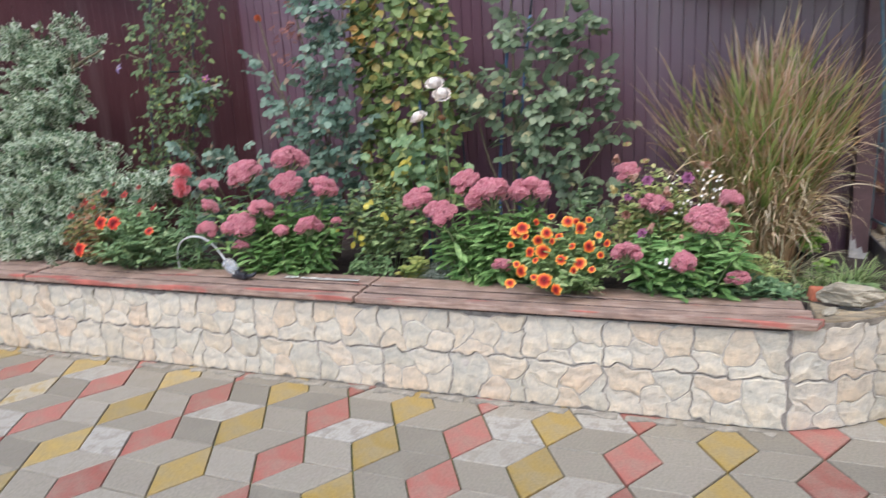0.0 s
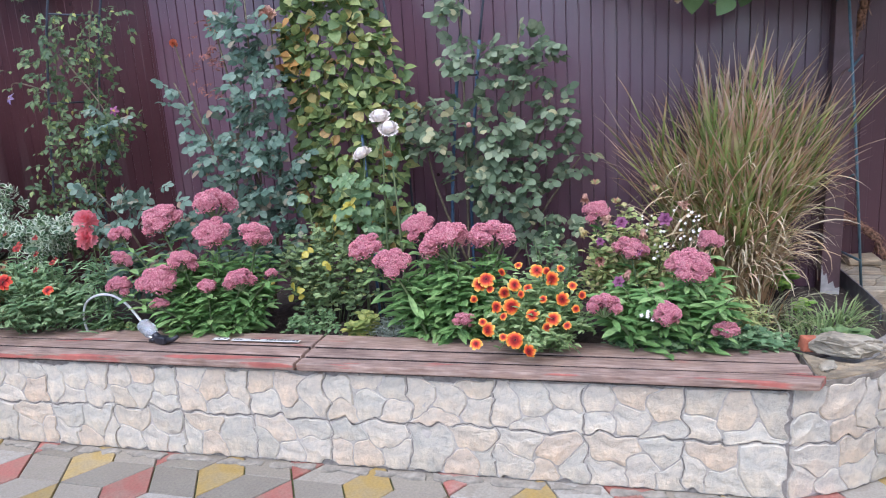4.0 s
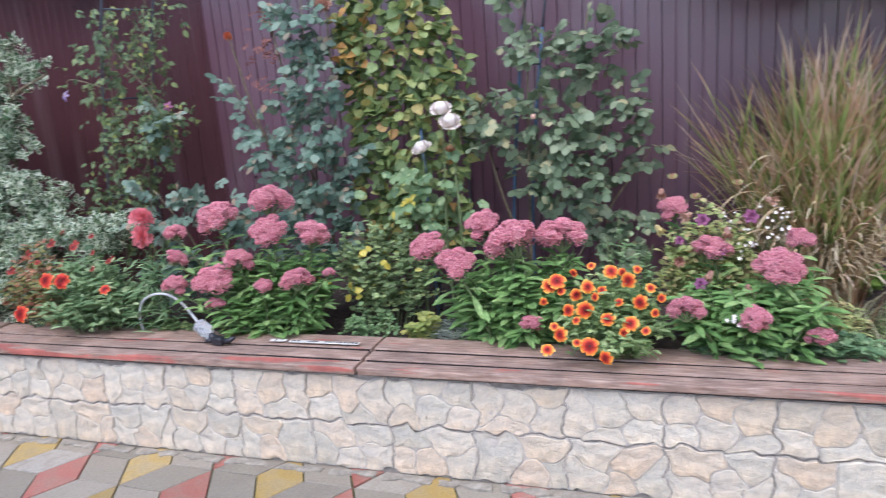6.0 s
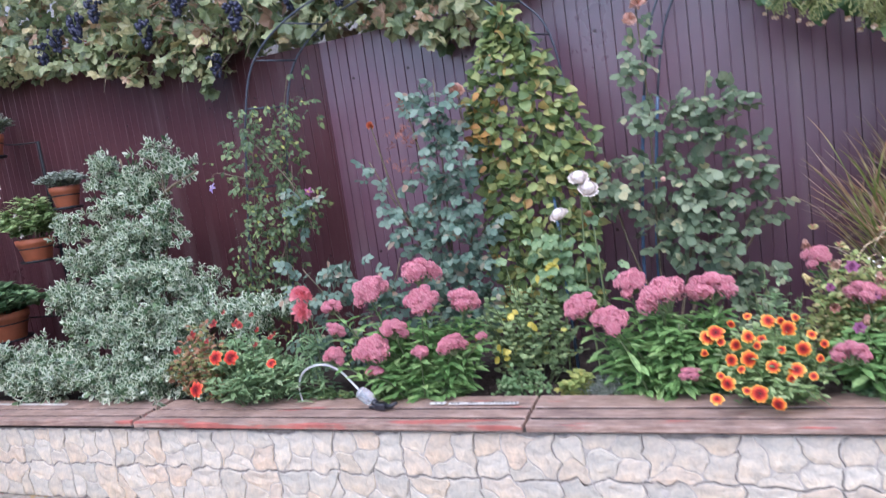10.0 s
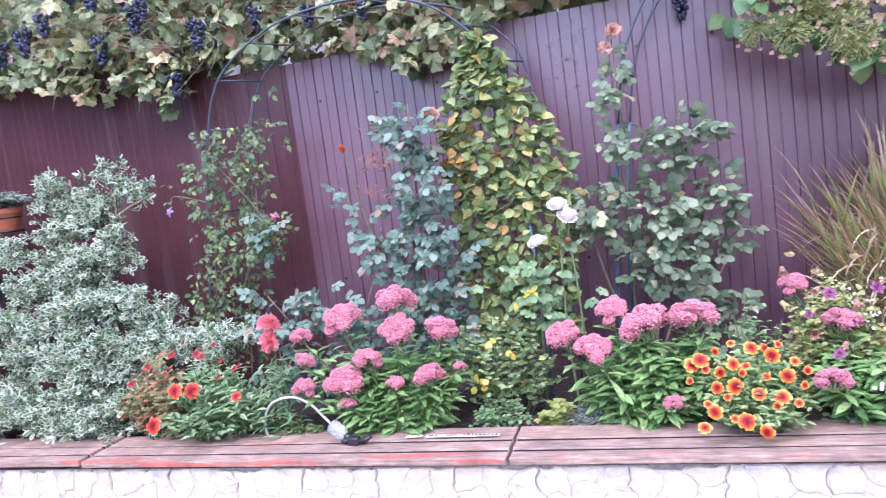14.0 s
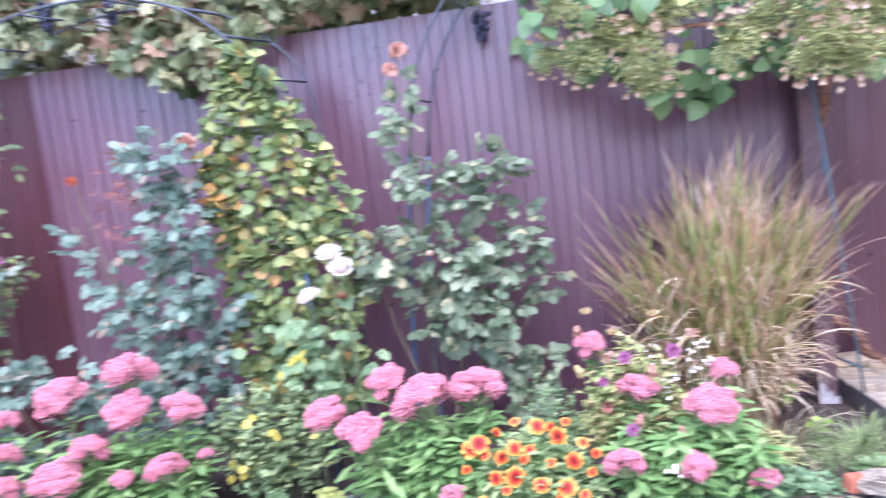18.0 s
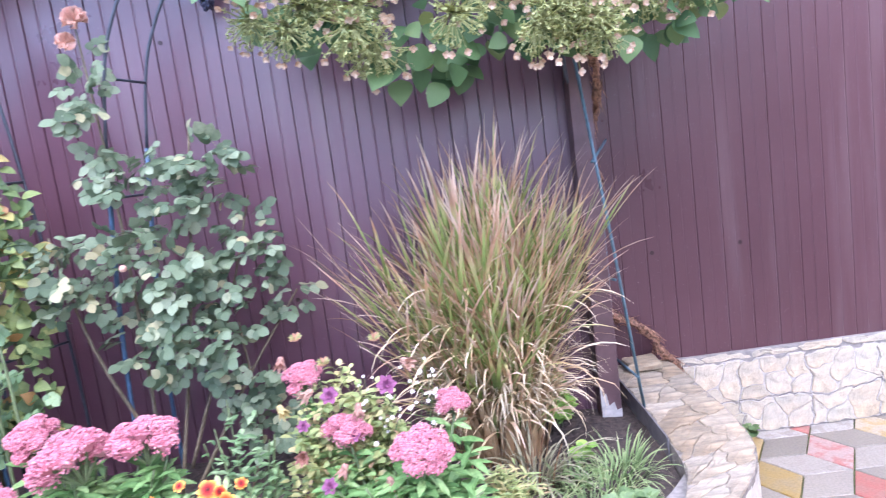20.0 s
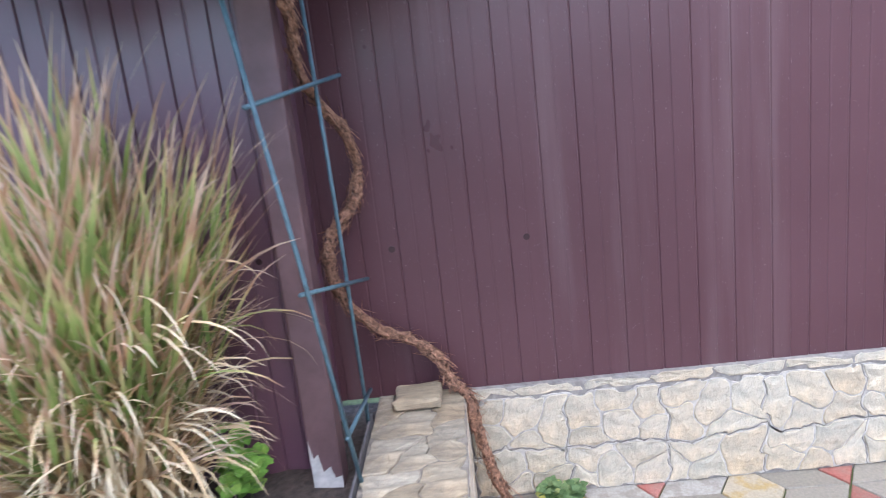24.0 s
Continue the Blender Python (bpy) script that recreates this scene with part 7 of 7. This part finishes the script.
def pot(x, y, z, r, h, label, plant, mat, shape, size, top, seed, trail=0.0, white=0):
    V, F = lathe([(0.0, 0.004), (r * 0.68, 0.0), (r * 0.72, 0.004), (r * 0.84, h * 0.45), (r * 0.87, h * 0.47), (r * 0.93, h * 0.74), (r, h * 0.76), (r * 1.03, h), (r * 0.95, h), (r * 0.90, h * 0.86), (0.0, h * 0.85)], 28)
    p = solo("flower_pot", mesh("flower_pot", V, F, M_TERRA, smooth=True), label, "flower pot", group="pots on the stand", m=Matrix.Translation((x, y, z)))
    a = np.linspace(0, 2 * math.pi, 25)
    V, F = tube(np.c_[x + r * 0.9 * np.cos(a), y + r * 0.9 * np.sin(a), np.full(25, z + h * 0.6)], 0.005, 6, False)
    part("ring", mesh("ring", V, F, M_STAND), stand)
    V, F = tube([(-4.12, 1.12, z + h * 0.4), ((x - 4.12) / 2, 1.08, z + h * 0.45), (x, y + r * 0.9, z + h * 0.6)], 0.006, 6)
    part("arm", mesh("arm", V, F, M_STAND), stand)
    V, F = lathe([(0.0, -0.004), (r * 0.95, -0.004), (r * 1.0, 0.012), (r * 0.97, 0.012), (r * 0.9, 0.0), (0, 0.0)], 24)
    part("saucer", mesh("saucer", V, F, M_STAND, smooth=True), stand, m=Matrix.Translation((x, y, z)))
    t = bushy("potted_plant", plant, (x, y, z + h * 0.86), r * 2.1, r * 1.8, z + h * 0.86 + top, 120, shape, mat, size, seed, "potted plant", trail)
    rs = np.random.RandomState(seed)
    for k in range(white):
        part("flower", me_w, t, "small white flower", m=pose_of((x + rs.normal() * r, y - r * 0.9, z + h + rs.uniform(0, top)), (1, 0, 0), (0, -1, 0.3), 2.2))


pot(-3.80, 0.98, 1.55, 0.095, 0.15, "terracotta pot with grooved bands on the stand", "small silvery plant growing in a terracotta pot", M_SILVER, OVAL, (0.02, 0.035), 0.13, 201, 0.0)
pot(-4.12, 0.93, 1.22, 0.12, 0.16, "terracotta pot on a black saucer on the stand", "leafy green plant with white flowers in a terracotta pot", M_BELLS, HEART, (0.03, 0.05), 0.38, 202, 0.05, 6)
pot(-4.45, 1.0, 1.98, 0.10, 0.16, "terracotta pot high on the stand", "grey-leaved plant in a high terracotta pot", M_SILVER, OVAL, (0.02, 0.035), 0.22, 203, 0.0)
pot(-4.42, 0.80, 0.70, 0.16, 0.20, "large terracotta pot low on the stand", "dark green leafy plant in a large terracotta pot", M_GREYLEAF, HEART, (0.05, 0.08), 0.28, 204, 0.06)


# ---------- stones of the walls ----------
def cells(w, h, seeds):
    """Voronoi cells of seeds in a rectangle."""
    out = []
    S = np.asarray(seeds)
    for k, s in enumerate(S):
        poly = [np.array(p, float) for p in ((0, 0), (w, 0), (w, h), (0, h))]
        near = np.argsort(np.linalg.norm(S - s, axis=1))[1:18]
        for q in S[near]:
            mid, nrm = (s + q) / 2, q - s
            res = []
            for i in range(len(poly)):
                a, b = poly[i], poly[(i + 1) % len(poly)]
                da, db = np.dot(a - mid, nrm), np.dot(b - mid, nrm)
                if da <= 0:
                    res.append(a)
                if da * db < 0:
                    res.append(a + (b - a) * da / (da - db))
            poly = res
            if len(poly) < 3:
                break
        if len(poly) >= 3:
            out.append(np.array(poly))
    return out


def stone_outline(poly, gap, u0, z0):
    """Rounded, wobbly outline inside a cell; neighbours wobble alike, so that joints stay even."""
    pts = []
    for i in range(len(poly)):
        a, b = poly[i], poly[(i + 1) % len(poly)]
        k = max(1, int(np.linalg.norm(b - a) / 0.015))
        for j in range(k):
            p = a + (b - a) * (j / k)
            q = Vector(((p[0] + u0) * 14.0, (p[1] + z0) * 14.0, 3.0))
            pts.append(p + np.array((noise.noise(q), noise.noise(q + Vector((9, 4, 7))))) * 0.040 + np.array((noise.noise(q * 3.1), noise.noise(q * 3.1 + Vector((5, 1, 2))))) * 0.018)
    P = np.array(pts)
    for _ in range(1):
        P = 0.7 * P + 0.15 * (np.roll(P, 1, 0) + np.roll(P, -1, 0))
    c = P.mean(0)
    d = P - c
    r = np.linalg.norm(d, axis=1, keepdims=True)
    return c, c + d * np.maximum(0.3, (r - gap) / np.maximum(r, 1e-6))


def stone_wall(u0, u1, h, put, parent, name="stone", mat=None, rows=3, wide=0.165, gap=0.0014, z0=0.0, period=0.45, joined=None, seed=3, proud=0.010, edge=(0.002, 0.396)):
    rs = np.random.RandomState(seed)
    w = u1 - u0
    seeds = []
    for j in range(rows):
        nn = max(2, round(period / wide))
        own = [((i + 0.5 * (j % 2) + rs.uniform(-0.40, 0.40)) * period / nn, (j + 0.5 + rs.uniform(-0.36, 0.36)) * h / rows) for i in range(nn)]
        for c in range(int(w / period) + 2):
            seeds += [(c * period + a + rs.uniform(-0.012, 0.012), z + rs.uniform(-0.006, 0.006)) for a, z in own]
    seeds = [s for s in seeds if 0 < s[0] < w]
    for poly in cells(w, h, seeds):
        c, P = stone_outline(poly, gap, u0, z0)
        P[:, 0] = np.clip(P[:, 0], 0.003, w - 0.003)
        P[:, 1] = np.clip(P[:, 1] + z0, edge[0], edge[1]) - z0
        c, n = P.mean(0), len(P)
        d = proud * rs.uniform(0.7, 1.15)
        tilt = rs.uniform(-0.03, 0.03, 2)
        rings = []
        for f, o in ((1.0, -0.008), (0.99, d * 0.6), (0.95, d), (0.62, d * 1.0)):
            Q = c + (P - c) * f
            rings.append([put(u0 + q[0], z0 + q[1], o + (tilt @ (q - c) if o > 0 else 0) + (0.006 * noise.noise((q[0] * 26 + u0, q[1] * 26 + z0 * 9, 2.0)) if f < 0.95 else 0)) for q in Q])
        V = np.array(rings[0] + rings[1] + rings[2] + rings[3] + [put(u0 + c[0], z0 + c[1], d * 1.05)])
        F = [[k * n + i, k * n + (i + 1) % n, (k + 1) * n + (i + 1) % n, (k + 1) * n + i] for k in range(3) for i in range(n)]
        F += [[3 * n + i, 3 * n + (i + 1) % n, 4 * n] for i in range(n)]
        if joined is not None and joined[0](u0 + c[0]):
            joined[1].add(V, F)
        else:
            o = Vector(V.mean(0))
            part(name, mesh(name, V - np.array(o), F, mat), parent, m=Matrix.Translation(o))


MOULDS = [[(0.16, 0.74), (0.18, 0.24), (0.53, 0.60), (0.62, 0.10), (0.88, 0.42)], [(0.30, 0.78), (0.80, 0.80), (0.20, 0.27), (0.57, 0.30), (0.90, 0.26)], [(0.18, 0.62), (0.50, 0.86), (0.56, 0.36), (0.86, 0.72), (0.20, 0.12), (0.88, 0.18)],
          [(0.25, 0.52), (0.70, 0.76), (0.62, 0.24), (0.94, 0.28)], [(0.20, 0.84), (0.50, 0.52), (0.14, 0.32), (0.84, 0.62), (0.64, 0.08)], [(0.22, 0.30), (0.30, 0.80), (0.66, 0.66), (0.55, 0.15), (0.90, 0.30)]]


def wobble(p, u0, z0):
    """The moulded, jagged line of a joint; alike on both of its sides."""
    q = Vector(((p[0] + u0) * 14.0, (p[1] + z0) * 14.0, 3.0))
    return p + np.array((noise.noise(q), noise.noise(q + Vector((9, 4, 7))))) * 0.034 + np.array((noise.noise(q * 3.1), noise.noise(q * 3.1 + Vector((5, 1, 2))))) * 0.016


def along_edges(poly):
    out = []
    for i in range(len(poly)):
        a, b = poly[i], poly[(i + 1) % len(poly)]
        k = max(1, int(np.linalg.norm(b - a) / 0.012))
        out += [a + (b - a) * (j / k) for j in range(k)]
    return out


def facing(u0, u1, h, put, parent, z0, seed, far=None, low=0.002, high=0.396, mat=M_STONE):
    """Moulded facing tiles, each with its plate and four to six raised stones."""
    rs = np.random.RandomState(seed)
    tiles = round((u1 - u0) / 0.332)
    w = (u1 - u0) / tiles
    for c in range(tiles):
        ut = u0 + c * w
        left, right = (0.0 if c == 0 else -1.0), (w if c == tiles - 1 else 9.0)

        def laid(P):
            P = np.array(P)
            P[:, 0] = np.clip(P[:, 0], left, right)
            P[:, 1] = np.clip(P[:, 1] + z0, low, high) - z0
            return P

        def seam(p, q, g):
            """Draws the tile's own edge in from the seam."""
            q = q.copy()
            q[0] += g if p[0] < 1e-6 else (-g if p[0] > w - 1e-6 else 0)
            q[1] += g if p[1] < 1e-6 else (-g if p[1] > h - 1e-6 else 0)
            return q

        rect = [np.array(p) for p in ((0.0, 0.0), (w, 0.0), (w, h), (0.0, h))]
        P = laid([seam(p, wobble(p, ut, z0), 0.0022) for p in along_edges(rect)])
        n, m = len(P), P.mean(0)
        V = [put(ut + p[0], z0 + p[1], o) for o in (-0.010, 0.0035) for p in P] + [put(ut + m[0], z0 + m[1], 0.0035)]
        F = [[i, (i + 1) % n, n + (i + 1) % n, n + i] for i in range(n)] + [[n + i, n + (i + 1) % n, 2 * n] for i in range(n)]
        away = far is not None and ut < 3.3
        o = Vector(np.mean(V, 0))
        if away:
            far.add(V, F, 1)
        else:
            tile = part("facing_tile", mesh("facing_tile", np.array(V) - np.array(o), F, M_JOINT), parent, m=Matrix.Translation(o))
        mould = MOULDS[(c * 2 + seed) % len(MOULDS)]
        flip = (c // 3 + seed) % 2
        for poly in cells(w, h, [((1 - a if flip else a) * w + rs.uniform(-0.006, 0.006), b * h + rs.uniform(-0.005, 0.005)) for a, b in mould]):
            raw = along_edges(poly)
            P = np.array([seam(p, wobble(p, ut, z0), 0.0026) for p in raw])
            for _ in range(2):
                P = 0.64 * P + 0.18 * (np.roll(P, 1, 0) + np.roll(P, -1, 0))
            P = laid(P)
            m, n = P.mean(0), len(P)
            r = np.linalg.norm(P - m, axis=1, keepdims=True)
            P = m + (P - m) * np.maximum(0.3, (r - 0.0022) / np.maximum(r, 1e-6))
            d = 0.0085 * rs.uniform(0.85, 1.15)
            tilt = rs.uniform(-0.03, 0.03, 2)
            V = []
            for f, o in ((1.0, 0.002), (0.985, d * 0.55), (0.955, d * 0.95), (0.66, d), (0.33, d * 1.02)):
                for q in m + (P - m) * f:
                    V.append(put(ut + q[0], z0 + q[1], o + (tilt @ (q - m) if o > 0.003 else 0) + (0.006 * noise.noise((q[0] * 22 + ut * 22, q[1] * 22 + z0 * 9, 2.0)) if f < 0.9 else 0)))
            V.append(put(ut + m[0], z0 + m[1], d + 0.006 * noise.noise((m[0] * 22 + ut * 22, m[1] * 22 + z0 * 9, 2.0))))
            F = [[k * n + i, k * n + (i + 1) % n, (k + 1) * n + (i + 1) % n, (k + 1) * n + i] for k in range(4) for i in range(n)] + [[4 * n + i, 4 * n + (i + 1) % n, 5 * n] for i in range(n)]
            if away:
                far.add(V, F, 0)
            else:
                o = Vector(np.mean(V, 0))
                part("stone", mesh("stone", np.array(V) - np.array(o), F, mat), tile, m=Matrix.Translation(o))


rest = Build()
facing(0.0, FRONT + 0.005, 0.200, on_wall, planter, 0.0, 3, rest)
facing(0.0, FRONT + 0.005, 0.196, on_wall, planter, 0.203, 4, rest)
facing(FRONT + 0.010, STEP[-1], 0.200, on_wall, planter, 0.0, 5)
facing(FRONT + 0.010, STEP[-1], 0.214, on_wall, planter, 0.203, 6, high=0.418)
part("far_stones", rest.mesh("far_stones", [M_STONE, M_JOINT]), planter, kind="stuff")


def on_plinth(u, z, out):
    return (2.09 + u, 1.665 - out, z)


def on_far_plinth(u, z, out):
    return (5.40 + u, 1.665 - out, z)


facing(0.0, 3.31, 0.166, on_plinth, plinth, 0.0, 11, high=0.37, mat=M_STONE_PLINTH)
facing(0.0, 3.31, 0.200, on_plinth, plinth, 0.169, 12, high=0.37, mat=M_STONE_PLINTH)
rest = Build()
facing(0.0, 2.6, 0.166, on_far_plinth, plinth, 0.0, 11, rest, high=0.37)
facing(0.0, 2.6, 0.200, on_far_plinth, plinth, 0.169, 12, rest, high=0.37)
part("far_stones", rest.mesh("far_stones", [M_STONE_PLINTH, M_JOINT]), plinth, kind="stuff")
stone_wall(0.0, 5.8, 0.037, lambda u, z, o: (2.09 + u, 1.668 - o, z), plinth, "coping_stone", M_STONE_PLINTH, rows=1, wide=0.22, z0=0.372, seed=13, proud=0.007, edge=(0.373, 0.408))


# flat stones on the ledge
def on_ledge(u, v, out):
    a = np.array([np.interp(u, np.linspace(0, 2.15, 31), outer_line[:, k]) for k in (0, 1)])
    b = np.array([np.interp(u, np.linspace(0, 2.15, 31), inner_line[:, k]) for k in (0, 1)])
    p = a + (b - a) * (v / 0.26)
    return (p[0], p[1], LEDGE_Z - 0.012 + out)


stone_wall(0.0, 2.15, 0.26, on_ledge, planter, "ledge_stone", M_FLAG, rows=3, wide=0.24, gap=0.0015, seed=22, proud=0.006, edge=(0.003, 0.257))
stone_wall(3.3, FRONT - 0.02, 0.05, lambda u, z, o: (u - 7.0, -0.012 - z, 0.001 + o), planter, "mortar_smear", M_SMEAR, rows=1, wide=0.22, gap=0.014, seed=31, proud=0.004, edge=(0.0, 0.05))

# ---------- pavers ----------
paving = thing("paving", (0.5, -0.8, 0), "patio of red, yellow and grey rhombus concrete pavers", "paving", kind="structure")
S, SQUASH = 0.2098, 0.98
TURN = radians(-1.4)
P0 = np.array((0.753, -0.334))


def paver_mesh(name, mat):
    c = np.array([(S / 2, 0), (0, S * 0.866), (-S / 2, 0), (0, -S * 0.866)])
    rings = []
    for inset, z in ((0.0026, -0.03), (0.0026, -0.003), (0.005, 0.0)):
        f = 1 - inset / (S * 0.433)
        rings += [(x * f, y * f, z) for x, y in c]
    F = [[k * 4 + i, k * 4 + (i + 1) % 4, (k + 1) * 4 + (i + 1) % 4, (k + 1) * 4 + i] for k in range(2) for i in range(4)] + [[8, 9, 10, 11]]
    return np.array(rings), F, mesh(name, rings, F, mat)


PAVER = {k: paver_mesh("paver", m) for k, m in (("red", M_PRED), ("yellow", M_PYEL), ("grey", M_PGREY))}
far = {k: Build() for k in PAVER}
ca, sa = math.cos(TURN), math.sin(TURN)
count = 0
for i in range(-30, 26):
    for j in range(-26, 16):
        lx, ly = 1.5 * S * i, math.sqrt(3) * S * SQUASH * (j + 0.5 * (i % 2))
        for dx, dy, a, tone in ((0, 0, 0, "red" if i % 2 == 0 else "yellow"), (-0.75 * S, 0.433 * S * SQUASH, -60, "grey"), (-0.75 * S, -0.433 * S * SQUASH, 60, "grey")):
            x, y = P0[0] + ca * (lx + dx) - sa * (ly + dy), P0[1] + sa * (lx + dx) + ca * (ly + dy)
            if not (-7.5 < x < 6.5 and -5.2 < y < 1.78):
                continue
            if y > 0.14 and x < 1.45 or y > 0.35 and x < 1.75 or y > 0.6 and x < 1.9:
                continue
            m = Matrix.Translation((x, y, R.uniform(-0.003, 0.001))) @ Euler((R.uniform(-0.006, 0.006), R.uniform(-0.006, 0.006), TURN)).to_matrix().to_4x4() @ Matrix.Diagonal((1, SQUASH, 1, 1)) @ Matrix.Rotation(radians(a) + R.uniform(-0.004, 0.004), 4, "Z")
            near = (-2.4 < x < 3.4 and y > -0.75) and (x < 2.0 or y > -0.2)
            if near and count < 300:
                part("paver", PAVER[tone][2], paving, m=m)
                count += 1
            else:
                V = np.c_[PAVER[tone][0], np.ones(12)] @ np.array(m).T
                far[tone].add(V[:, :3], PAVER[tone][1])
for k, b in far.items():
    part("far_pavers", b.mesh("far_pavers", {"red": M_PRED, "yellow": M_PYEL, "grey": M_PGREY}[k]), paving, kind="stuff")
